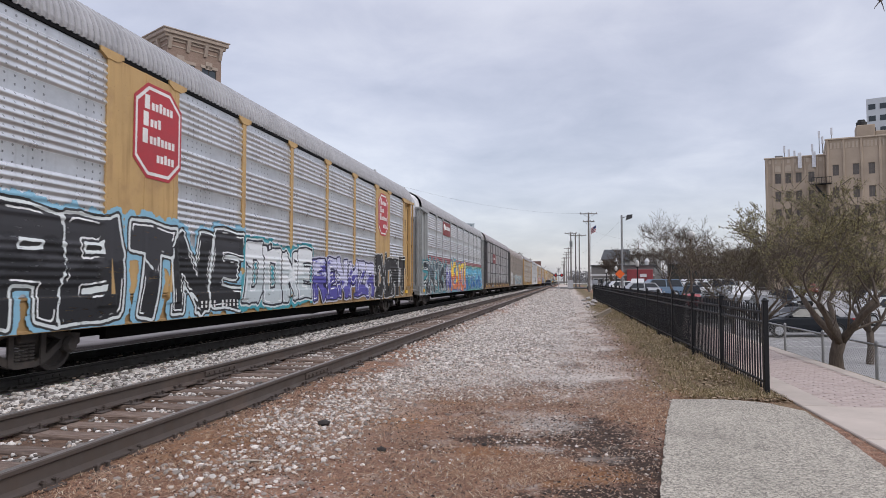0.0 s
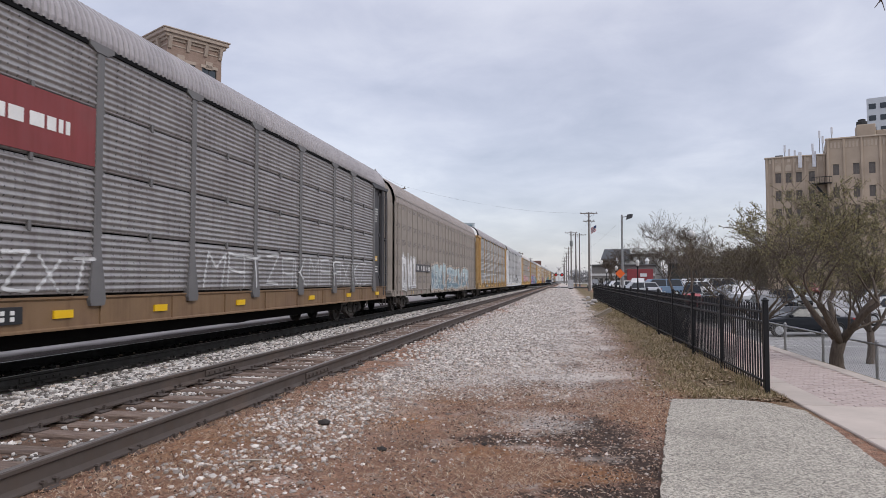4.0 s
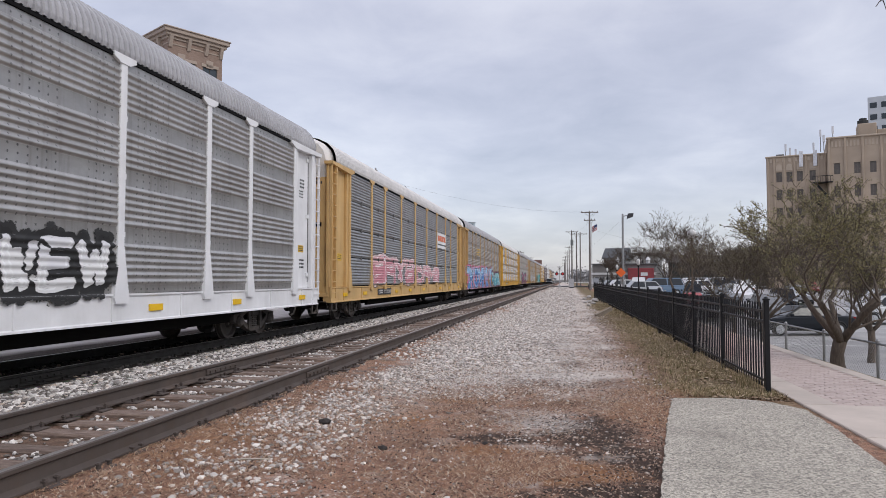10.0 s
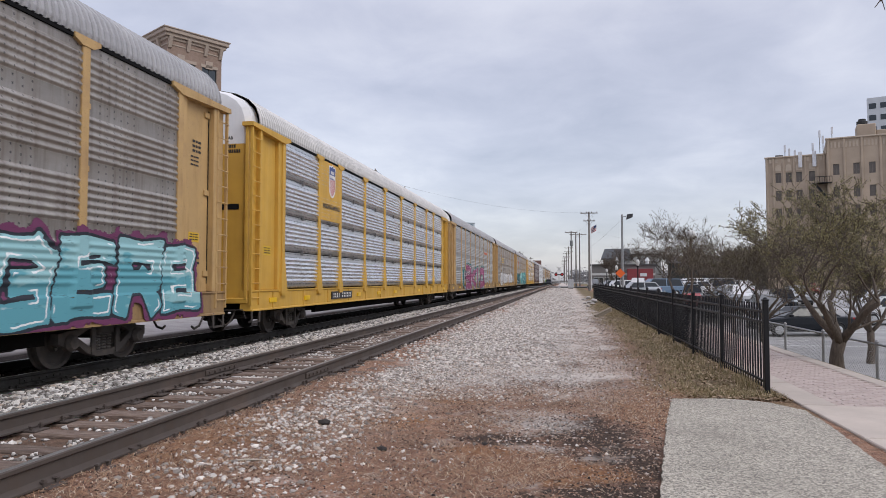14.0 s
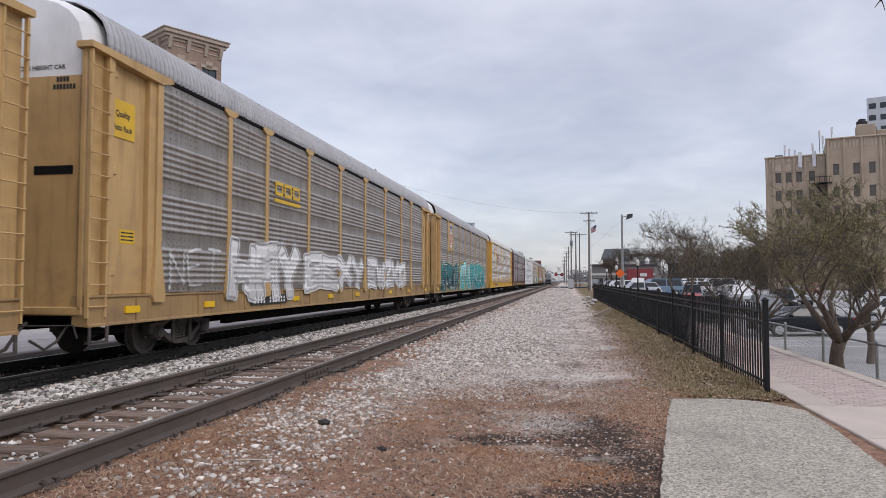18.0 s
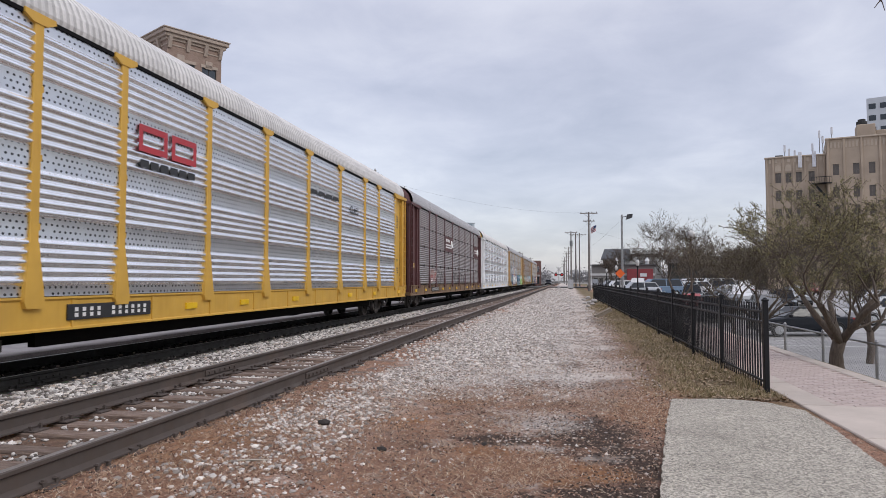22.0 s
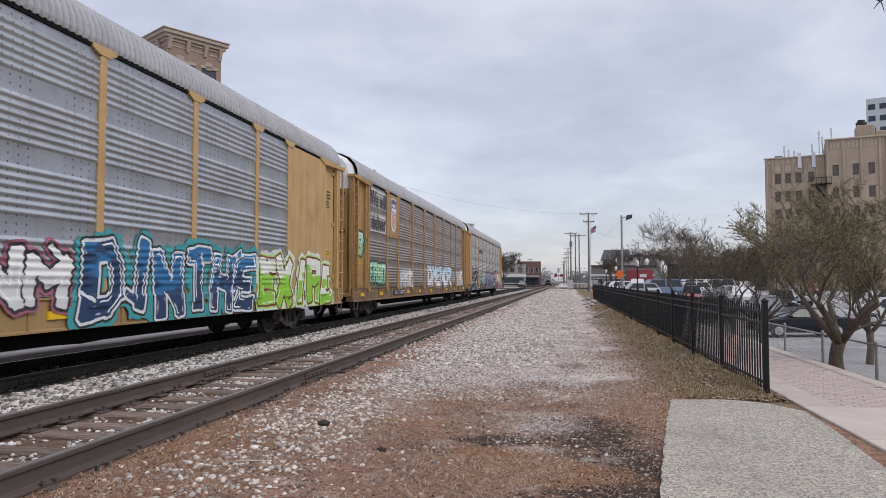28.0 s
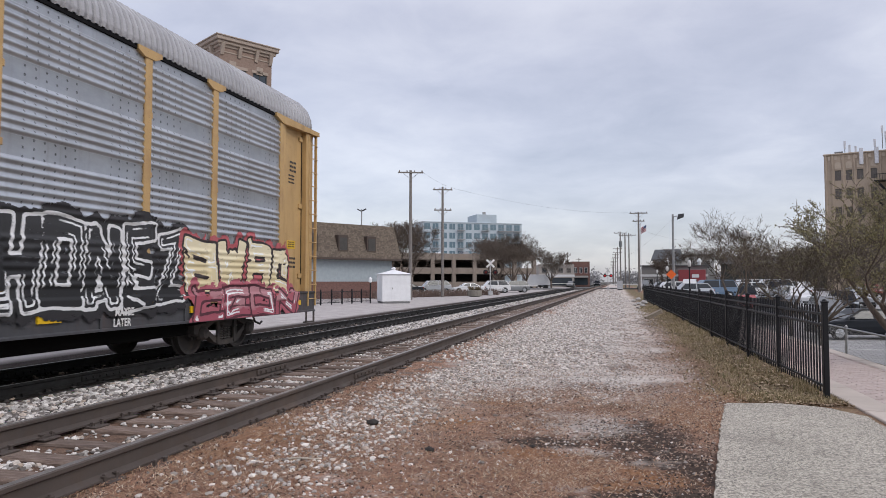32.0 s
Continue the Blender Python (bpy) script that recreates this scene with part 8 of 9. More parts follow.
def build_condo():
    r = thing("apartment_block", pose(-68.3, 241.2, 0, 0, 0, 30.4), "blue-grey glass apartment block with balconies", "building")
    w, d, storey, n = 39.0, 18.0, 3.35, 7
    part("wall", Shape().box(0, w, 0, d, 0, storey * n - 0.2), CONDO_WALL, r)
    part("parapet", Shape().box(-0.2, w + 0.2, -0.2, d, storey * n - 0.3, storey * n, 0.05), CONDO_WALL, r)
    part("penthouse", Shape().box(22, 30, 3, 14, storey * n, storey * n + 3.4, 0.05), CONDO_WALL, r)
    part("roof_plant", Shape().box(25, 26, 4, 5, storey * n + 3.4, storey * n + 4.4), GALV_POST, r)
    win = Shape().box(-1.15, 1.15, -0.06, 0.02, 0, 2.15)
    wm = win.mesh("window", [CONDO_GLASS])
    mull = Shape()
    for x in (-1.18, 0, 1.12):
        mull.box(x, x + 0.07, -0.12, 0.0, 0, 2.15)
    mm = mull.mesh("window_frame", [CONDO_WALL])
    bal = Shape().box(-1.4, 1.4, -1.4, 0, 0, 0.18)
    for i in range(7):
        bal.box(-1.4 + i * 0.46, -1.36 + i * 0.46, -1.4, -1.36, 0.18, 1.1)
    bal.box(-1.4, 1.4, -1.42, -1.35, 1.05, 1.12)
    bmm = bal.mesh("balcony", [GALV_POST])
    for f in range(1, n):
        for i in range(12):
            x = 1.8 + i * 3.2
            z = f * storey + 0.55
            o = put("window", wm, r, pose(x, 0, z))
            put("window_frame", mm, o, pose(0, 0, 0))
            if i % 3 == 1 or (i > 6 and i % 2):
                put("balcony", bmm, r, pose(x, 0, z - 0.45))


def build_deco():
    """Beige setback block with piers, a taller middle and roof clutter."""
    wall_m = plain("buff_masonry", (0.42, 0.335, 0.255), 0.9, 0, 0.22, 0.35)
    pale = plain("buff_trim", (0.48, 0.395, 0.31), 0.9, 0, 0.2, 0.5)
    r = thing("office_block", pose(35.4, 132.4, 0, 0, 0, -17), "buff masonry office block with tall piers and setbacks", "building")
    w1, h1, w2, h2 = 9.6, 23.4, 34.0, 25.8
    s = Shape()
    holes1 = [(x, x + 0.95, z, z + 1.8) for x in (1.6, 3.25, 4.9, 6.9) for z in (2.9, 6.1, 9.3, 12.5, 15.7, 18.9)]
    wall_with_holes(s, 0, w1, 0, h1, 0, 0.5, sorted(holes1))
    s.box(0, 0.5, 0.5, 16, 0, h1)
    s.box(0.5, w1, 15.5, 16, 0, h1)
    part("wall", s, wall_m, r)
    part("roof", Shape().box(0.4, w1, 0.4, 15.6, h1 - 0.9, h1 - 0.6), plain("flat_roof", (0.12, 0.12, 0.12), 0.9), r)
    s = Shape()
    holes2 = [(x, x + 0.95, z, z + 1.9) for x in (10.6, 13.6, 15.9, 19.4, 22.6, 25.8, 29.0) for z in (2.9, 6.1, 9.3, 12.5, 15.7, 19.6)]
    wall_with_holes(s, w1, w2, 0, h2, -1.0, -0.5, sorted(holes2))
    s.box(w1, w1 + 0.5, -0.5, 16, h1 - 1, h2)
    s.box(w1, w1 + 0.5, -0.5, 0.4, 0, h1)
    s.box(w1, w2, 15.5, 16, 0, h2)
    s.box(w2 - 0.5, w2, -0.5, 16, 0, h2)
    part("wall", s, wall_m, r)
    part("roof", Shape().box(w1 + 0.4, w2 - 0.4, -0.5, 15.6, h2 - 0.9, h2 - 0.6), MATS["flat_roof"], r)
    dull = plain("dull_glass", (0.13, 0.11, 0.095), 0.25, 0, 0.3, 0.6)
    fm = plain("bronze_frame", (0.15, 0.12, 0.10), 0.6)
    for hs, y in ((holes1, 0.1), (holes2, -0.9)):
        for a, b, c, d in hs:
            framed_window(r, (a + b) / 2, c, b - a, d - c, y + 0.12, fm, dull, 1, 0.1)
            part("blind", Shape().box(a + 0.1, b - 0.1, y + 0.2, y + 0.22, (c + d) / 2, d - 0.1), plain("window_blind", (0.36, 0.33, 0.28), 0.8), r)
    for x in (0.25, 1.25, 2.9, 4.55, 6.35, 8.3, 9.35):
        part("pier", Shape().box(x - 0.15, x + 0.15, -0.16, 0.05, 0, h1 + 0.15, 0.04), wall_m, r)
    for x in (9.9, 12.3, 14.9, 17.6, 18.6, 21.0, 24.2, 27.4, 30.6):
        part("pier", Shape().box(x - 0.17, x + 0.17, -1.22, -0.95, 0, h2 + 0.1, 0.05), wall_m, r)
    part("coping", Shape().box(-0.15, w1 + 0.1, -0.25, 0.6, h1, h1 + 0.22, 0.04), pale, r)
    part("coping", Shape().box(w1 - 0.1, w2 + 0.1, -1.3, -0.3, h2, h2 + 0.25, 0.04), pale, r)
    for i in range(36):
        part("parapet_fret", Shape().box(10.3 + i * 0.55, 10.58 + i * 0.55, -1.08, -0.98, h2 - 1.5, h2 - 0.5), pale, r)
    for i in range(9):
        part("parapet_fret", Shape().box(0.6 + i * 1.0, 1.0 + i * 1.0, -0.1, 0.02, h1 - 0.9, h1 - 0.25), pale, r)
    # round-headed niches over the top windows
    for x in (1.6, 3.25, 4.9, 6.9):
        pts = [(x + 0.0, 21.0), (x + 0.95, 21.0)] + [(x + 0.475 + 0.475 * math.cos(t), 21.7 + 0.45 * math.sin(t)) for t in (i * math.pi / 8 for i in range(9))]
        part("arch_head", Shape().prism(pts, 1, -0.06, 0.02), pale, r)
    # iron fire escape down the corner of the tall part
    for z in (18.3, 15.1, 11.9, 8.7):
        fe = part("fire_escape", Shape().box(7.3, 10.4, -2.3, -0.05, z - 0.08, z), BLACK_IRON, r)
        for k in range(9):
            part("baluster", Shape().box(7.3 + k * 0.38, 7.36 + k * 0.38, -2.3, -2.24, z, z + 1.0), BLACK_IRON, fe)
        part("rail", Shape().box(7.3, 10.4, -2.32, -2.24, z + 0.95, z + 1.05), BLACK_IRON, fe)
        part("stair", Shape().prism([(7.5, z), (7.9, z), (10.2, z - 3.1), (9.8, z - 3.1)], 1, -1.6, -1.0), BLACK_IRON, fe)
    # roof house with a dark chimney
    part("roof_house", Shape().box(14.4, 17.2, 1, 5, h2 - 1, h2 + 2.6, 0.1), wall_m, r)
    part("chimney", Shape().lathe([(0.7, h2 + 2.6), (0.85, h2 + 2.8), (0.85, h2 + 3.3), (0.6, h2 + 3.4), (0.6, h2 + 3.7)], 12, 2, (15.3, 2.5, 0)), plain("soot", (0.03, 0.03, 0.03), 0.8), r)
    part("penthouse_wall", Shape().box(17.3, 32, 2, 12, h2 - 1, h2 + 1.6, 0.1), wall_m, r)
    # antennas
    for x, z, hh in ((3.2, h1, 2.3), (3.9, h1, 1.6), (4.8, h1, 1.3), (5.6, h1, 0.9), (7.6, h1, 2.2), (8.7, h1 + 1, 3.4), (9.2, h1 + 1, 2.4), (10.6, h2, 2.4)):
        a = part("antenna_mast", Shape().tube([(x, 0.3, z - 0.5), (x, 0.3, z + hh)], 0.07, 6), GALV_POST, r)
        part("antenna_panel", Shape().box(x - 0.17, x + 0.17, 0.05, 0.2, z + hh - 1.3, z + hh, 0.03), plain("antenna_white", (0.66, 0.66, 0.68), 0.5), a)
    for x in (5.6, 7.8):
        part("facade_antenna", Shape().box(x - 0.3, x + 0.3, -0.4, -0.1, h1 - 2.0, h1 + 0.8, 0.04), MATS["antenna_white"], r)
    part("roof_units", Shape().box(1.6, 2.9, 1, 3, h1 - 0.6, h1 + 0.7, 0.05), plain("unit_grey", (0.2, 0.2, 0.2), 0.6), r)
    # pale tower block far behind
    t = thing("tower_block", pose(98.6, 249, 0, 0, 0, -24), "tall white tower block behind the office block", "building")
    part("wall", Shape().box(0, 22, 0, 20, 0, 62), plain("tower_white", (0.55, 0.58, 0.62), 0.7, 0, 0.1, 0.1), t)
    wm = Shape().box(-1.0, 1.0, -0.08, 0.02, 0, 1.8).mesh("window", [WINDOW_GLASS])
    for f in range(8):
        for x in (1.6, 4.8, 8.5, 13.5, 18.5):
            put("window", wm, t, pose(x, 0, 31 + f * 3.9))


def build_far_shops():
    grey = plain("shop_grey", (0.20, 0.19, 0.18), 0.8, 0, 0.2)
    white, red = plain("shop_white", (0.62, 0.62, 0.62), 0.7, 0, 0.15), plain("shop_red", (0.24, 0.04, 0.045), 0.6, 0, 0.15)
    r = thing("diner", pose(4.4, 133, 0, 0, 0, -6), "low grey diner with a white band and red porch", "building")
    part("wall", Shape().box(0, 11.5, 0, 9, -0.8, 4.3), grey, r)
    part("white_band", Shape().box(-0.06, 11.56, -0.08, 0.1, 2.4, 2.8), white, r)
    part("porch", Shape().box(6.6, 11.2, -1.2, 0, 0.2, 3.6, 0.05), red, r)
    part("sign_board", Shape().box(8.9, 10.1, -1.3, -1.2, 2.2, 2.8), white, r)
    part("roof", Shape().box(-0.3, 11.8, -0.3, 9.3, 4.25, 4.5, 0.04), plain("diner_roof", (0.10, 0.10, 0.10), 0.8), r)
    for x in (1.4, 3.4, 5.3):
        framed_window(r, x, 0.6, 1.8, 1.4, -0.02, white)
    for x in (4.6, 10.2):
        part("roof_vent", Shape().lathe([(0.3, 4.4), (0.3, 5.1), (0.5, 5.15), (0.1, 5.8)], 10, 2, (x, 3, 0)), white, r)
    g = thing("gabled_house", pose(7.6, 152, 0, 0, 0, -12), "dark grey gabled house behind the diner", "house")
    part("wall", Shape().box(0, 4.6, 0, 9, 0, 6.0), plain("house_grey", (0.26, 0.27, 0.28), 0.8), g)
    part("roof", Shape().prism([(-0.4, 5.9), (9.4, 5.9), (9.2, 6.2), (4.5, 8.4), (-0.2, 6.2)], 0, -0.4, 5.0), plain("slate", (0.07, 0.075, 0.08), 0.8), g)
    framed_window(g, 1.3, 3.6, 0.9, 1.4, -0.02, white)
    framed_window(g, 3.3, 3.6, 0.9, 1.4, -0.02, white)
    h = thing("roof_terrace_house", pose(12.2, 165, 0, 0, 0, -4), "pale house with a railed roof terrace", "house")
    part("wall", Shape().box(0, 9, 0, 9, 0, 7.4), plain("house_cream", (0.46, 0.45, 0.42), 0.8), h)
    part("roof", Shape().box(-0.3, 9.3, -0.3, 9.3, 7.3, 7.6, 0.05), MATS["slate"], h)
    for x in (1.5, 4.5, 7.5):
        framed_window(h, x, 4.4, 1.3, 1.7, -0.02, white)
    for i in range(10):
        part("baluster", Shape().box(i * 1.0 - 0.04, i * 1.0 + 0.04, -0.2, -0.12, 7.6, 8.9), white, h)
    for z in (8.2, 8.85):
        part("rail", Shape().box(-0.1, 9.1, -0.2, -0.12, z, z + 0.08), white, h)
    d = thing("dark_roofed_shed", pose(22, 160, 0, 0, 0, -10), "long dark building among the trees", "building")
    part("wall", Shape().box(0, 24, 0, 10, 0, 5.4), plain("dark_boards", (0.055, 0.06, 0.055), 0.8), d)
    part("roof", Shape().prism([(-0.5, 5.3), (10.5, 5.3), (5, 7.0)], 0, -0.5, 24.5), MATS["slate"], d)
    # shops beyond the crossing on the other side
    b = thing("brick_shop", pose(-12.6, 204, 0, 0, 0, 12), "red-brown brick corner shop", "building")
    holes = [(0.7 + i * 1.5, 1.6 + i * 1.5, 3.9, 5.6) for i in range(3)]
    s = Shape()
    wall_with_holes(s, 0, 5.2, 0, 7.3, 0, 0.4, holes)
    s.box(4.8, 5.2, 0.4, 14, 0, 7.3)
    s.box(0, 0.4, 0.4, 14, 0, 7.3)
    part("wall", s, RED_BRICK, b)
    part("roof", Shape().box(0.2, 5.0, 0.2, 14, 6.9, 7.1), MATS["flat_roof"], b)
    for a, c, e, f in holes:
        framed_window(b, (a + c) / 2, e, c - a, f - e, 0.1, white)
    part("shop_front", Shape().box(0.6, 4.6, -0.08, 0.02, 0.5, 2.9), WINDOW_GLASS, b)
    part("awning", Shape().prism([(-1.0, 2.7), (0, 3.2), (0, 3.0), (-1.0, 2.6)], 0, 0.5, 4.7), grey, b)
    c = thing("white_shop", pose(-20.6, 190, 0, 0, 0, 10), "pale two-storey shop with flat roof", "building")
    part("wall", Shape().box(0, 9.6, 0, 12, 0, 6.2), plain("shop_buff", (0.34, 0.31, 0.28), 0.8), c)
    part("fascia", Shape().box(0, 9.7, -0.1, 0, 2.7, 3.4), white, c)
    for x in (1.5, 3.7, 5.9, 8.1):
        framed_window(c, x, 3.9, 1.2, 1.4, -0.02, grey)
    part("shop_front", Shape().box(0.6, 9, -0.05, 0.02, 0.4, 2.5), WINDOW_GLASS, c)
    k = thing("white_truck_body", pose(-19.0, 150, -0.08, 0, 0, 20), "white box trailer parked by the crossing", "trailer")
    part("box", Shape().box(0, 5.5, 0, 2.4, 0.8, 3.1, 0.05), white, k)
    for x in (1.0, 4.4):
        part("wheel", Shape().lathe([(0.2, 0), (0.45, 0.02), (0.45, 0.28), (0.2, 0.3)], 14, 1, (x, 0, 0.45)), TYRE, k)


POLE_WOOD = bark("pole_wood", (0.21, 0.19, 0.175))


def utility_pole(x, y, h, turn, arms, label, base=-0.1, lean=0.0):
    r = thing("utility_pole", pose(x, y, base, 0, lean, turn), label, "utility pole", "utility poles")
    part("pole", Shape().tube([(0, 0, -0.2), (0, 0, h)], [0.17, 0.11], 9), POLE_WOOD, r)
    for z, w in arms:
        arm = part("crossarm", Shape().box(-w / 2, w / 2, -0.17, -0.07, z - 0.06, z + 0.06, 0.01), POLE_WOOD, r)
        for i in range(4):
            xx = -w / 2 + 0.12 + i * (w - 0.24) / 3
            part("insulator", Shape().lathe([(0.02, 0.05), (0.05, 0.08), (0.06, 0.14), (0.03, 0.22)], 7, 2, (xx, -0.12, z)), plain("insulator_glaze", (0.22, 0.2, 0.19), 0.3), arm)
        part("brace", Shape().tube([(-w * 0.3, -0.1, z - 0.05), (0, -0.1, z - 0.6), (w * 0.3, -0.1, z - 0.05)], 0.02, 4), GALV_POST, r)
    return r


def build_poles():
    utility_pole(3.05, 98.7, 11.1, 4, ((10.9, 2.4), (9.8, 1.6)), "tall wooden utility pole with two crossarms", 0.0)
    utility_pole(0.8, 137, 11.2, 4, ((10.9, 2.4),), "weathered utility pole with a transformer")
    part("transformer", Shape().lathe([(0.05, 8.2), (0.28, 8.25), (0.28, 9.3), (0.05, 9.4)], 10, 2, (0.8, 136.6, 0)), plain("transformer_grey", (0.16, 0.17, 0.17), 0.5), bpy.data.objects["utility_pole.001"], at=pose(-0.8, -137, 0))
    utility_pole(1.75, 142.2, 11.2, 4, ((10.8, 2.4),), "weathered utility pole beyond the crossing")
    utility_pole(2.6, 148.5, 11.6, 4, ((11.2, 2.8),), "weathered utility pole with a wide crossarm")
    for y, x in ((200, 0.4), (243, -0.2), (290, -1.0), (345, -1.5), (410, -2.0)):
        utility_pole(x, y, 11.2, 4, ((10.8, 2.4), (9.7, 2.4)), "distant wooden utility pole beside the line")
    for y, x in ((215, -14.5), (270, -14.0), (330, -13.5)):
        utility_pole(x, y, 10.5, 4, ((10.0, 2.2),), "distant wooden utility pole across the line")
    utility_pole(-17.25, 57.2, 11.25, 20, ((11.05, 2.2),), "tall bare wooden utility pole with one crossarm")
    utility_pole(-17.2, 68.4, 11.3, 20, ((11.0, 2.0), (8.9, 1.8)), "wooden utility pole with two crossarms and fittings")
    # wires sag between the poles
    w = Shape()

    def wire(a, b, sag, r=0.006):
        pts = []
        for i in range(13):
            t = i / 12
            p = Vector(a).lerp(Vector(b), t)
            p.z -= sag * 4 * t * (1 - t)
            pts.append(tuple(p))
        w.tube(pts, r, 3, False)
    for o in (0.9,):
        wire((-17.25 + o, 57.2, 11.1), (-17.2 + o, 68.4, 11.1), 0.15)
        wire((-17.2 + o, 68.4, 11.1), (3.05 + o, 98.7, 11.0), 0.9, 0.006)
        wire((3.05 + o, 98.7, 11.0), (0.8 + o, 137, 11.0), 0.6)
        wire((0.8 + o, 137, 11.0), (0.4 + o, 200, 10.8), 0.8)
    wire((3.05, 98.7, 8.6), (30, 140, 8.0), 1.2)
    wire((6.3, 82, 8.6), (1.0, 110, 5.0), 0.4)
    solo("overhead_wires", w, BLACK_IRON, "thin black overhead wires between poles", "wires", kind="stuff")
    # floodlight pole in the car park
    f = thing("floodlight_pole", pose(6.28, 82.1, 0), "tall grey pole with a floodlight head", "street lamp")
    part("pole", Shape().tube([(0, 0, -0.6), (0, 0, 9.1)], [0.15, 0.11], 9), GALV_POST, f)
    part("arm", Shape().tube([(0, 0, 8.8), (0.7, -0.1, 8.95)], 0.05, 6), GALV_POST, f)
    part("lamp_head", Shape().prism([(0.45, 8.5), (1.15, 8.75), (1.2, 9.15), (0.6, 9.1)], 1, -0.4, 0.3), plain("lamp_housing", (0.04, 0.04, 0.045), 0.5), f)
    l = thing("yard_lamp", pose(-32.1, 84.4, 0), "tall thin lamp pole with twin heads", "street lamp")
    part("pole", Shape().tube([(0, 0, 0), (0, 0, 10.9)], 0.08, 6), GALV_POST, l)
    for q in (-1, 1):
        part("lamp_head", Shape().prism([(q * 0.12, 10.62), (q * 0.62, 10.88), (q * 0.58, 11.0), (q * 0.10, 10.78)], 1, -0.1, 0.1), MATS["lamp_housing"], l)
    # globe lamps along the path
    globe = plain("globe_milk", (0.52, 0.51, 0.49), 0.3, 0, 0.08)
    for x, y, h in ((5.53, 56.9, 3.1), (4.9, 72, 2.95), (5.2, 95, 3.0)):
        g = thing("globe_lamp", pose(x, y, -0.1), "black lamp post with a milky globe", "street lamp", "globe lamps")
        part("pole", Shape().lathe([(0.16, 0), (0.16, 0.3), (0.06, 0.5), (0.045, h - 0.5), (0.10, h - 0.42), (0.10, h - 0.36)], 10), BLACK_IRON, g)
        part("globe", Shape().lathe([(0.07, h - 0.36), (0.12, h - 0.24), (0.15, h - 0.08), (0.12, h + 0.06), (0.05, h + 0.16)], 12), globe, g, smooth=True)
        part("finial", Shape().lathe([(0.05, h + 0.16), (0.02, h + 0.30)], 6), BLACK_IRON, g)
    g = thing("globe_lamp", pose(7.6, 45.0, ground_height(7.6, 45.0)), "brown lamp post with a milky globe among trees", "street lamp", "globe lamps")
    part("pole", Shape().tube([(0, 0, 0), (0, 0, 5.3)], 0.06, 8), plain("rust_brown_pole", (0.10, 0.07, 0.05), 0.7), g)
    part("globe", Shape().lathe([(0.1, 5.3), (0.26, 5.42), (0.28, 5.65), (0.1, 5.82)], 12), globe, g, smooth=True)
    # signs
    s = thing("warning_sign", pose(4.53, 61.8, -0.1), "orange diamond warning sign on a post", "sign")
    part("post", Shape().tube([(0, 0, 0), (0, 0, 2.0)], 0.04, 6), GALV_POST, s)
    part("plate", Shape().prism([(-0.42, 2.2), (0, 1.78), (0.42, 2.2), (0, 2.62)], 1, -0.06, -0.04), plain("sign_orange", (0.75, 0.13, 0.02), 0.5, 0, 0.08), s)
    # flag
    p = thing("flag_pole", pose(3.75, 112, 0), "white pole with a striped flag", "flag")
    part("pole", Shape().tube([(0, 0, 0), (0, 0, 10.6)], [0.07, 0.04], 7), plain("pole_white", (0.6, 0.6, 0.6), 0.5), p)
    for i in range(7):
        q = Shape()
        cols = []
        for j in range(9):
            t = j / 8
            cols.append((t * 0.85, 0.1 * math.sin(t * 7), 8.9 + i * 0.13 + 0.5 * t))
        for a, b in zip(cols, cols[1:]):
            q.quad(a, b, (b[0], b[1], b[2] + 0.13), (a[0], a[1], a[2] + 0.13))
        part("flag_stripe", q, plain("flag_red", (0.32, 0.05, 0.06), 0.8) if i % 2 == 0 else plain("flag_white", (0.55, 0.55, 0.56), 0.8), p)
    part("flag_canton", Shape().prism([(0.45, 9.70), (0.86, 9.92), (0.86, 10.32), (0.45, 10.08)], 1, -0.16, -0.14), plain("flag_blue", (0.03, 0.05, 0.14), 0.8), p)


def crossing_signal(x, y, turn, lit, label):
    r = thing("crossing_signal", pose(x, y, -0.05, 0, 0, turn), label, "railway signal", "crossing signals")
    part("mast", Shape().tube([(0, 0, 0), (0, 0, 4.0)], 0.07, 8), plain("signal_silver", (0.45, 0.45, 0.46), 0.5, 0.3), r)
    part("base", Shape().box(-0.25, 0.25, -0.25, 0.25, 0, 0.5, 0.03), MATS["signal_silver"], r)
    for a in (45, -45):
        part("crossbuck", Shape().box(-0.62, 0.62, -0.13, -0.11, -0.11, 0.11, 0.004), MATS["decal_white"], r, at=pose(0, 0, 3.6) @ pose(0, 0, 0, 0, a, 0))
    part("lamp_bar", Shape().box(-0.75, 0.75, -0.06, 0.0, 2.55, 2.65), BLACK_IRON, r)
    for q in (-1, 1):
        part("backplate", Shape().lathe([(0.02, -0.02), (0.30, -0.02), (0.30, 0.0), (0.02, 0.0)], 14, 1, (q * 0.55, -0.1, 2.6)), BLACK_IRON, r)
        part("red_lens", Shape().lathe([(0.02, -0.05), (0.15, -0.04), (0.15, 0.0), (0.02, 0.0)], 12, 1, (q * 0.55, -0.14, 2.6)), lit, r)
        part("hood", Shape().tube([(q * 0.55 + 0.17 * math.cos(t), -0.3, 2.6 + 0.17 * math.sin(t)) for t in (i * math.pi / 6 for i in range(7))], 0.02, 4), BLACK_IRON, r)
    part("gate_arm", Shape().box(0.3, 5.5, -0.1, -0.04, 1.0, 1.12), MATS["decal_white"], r)
    return r


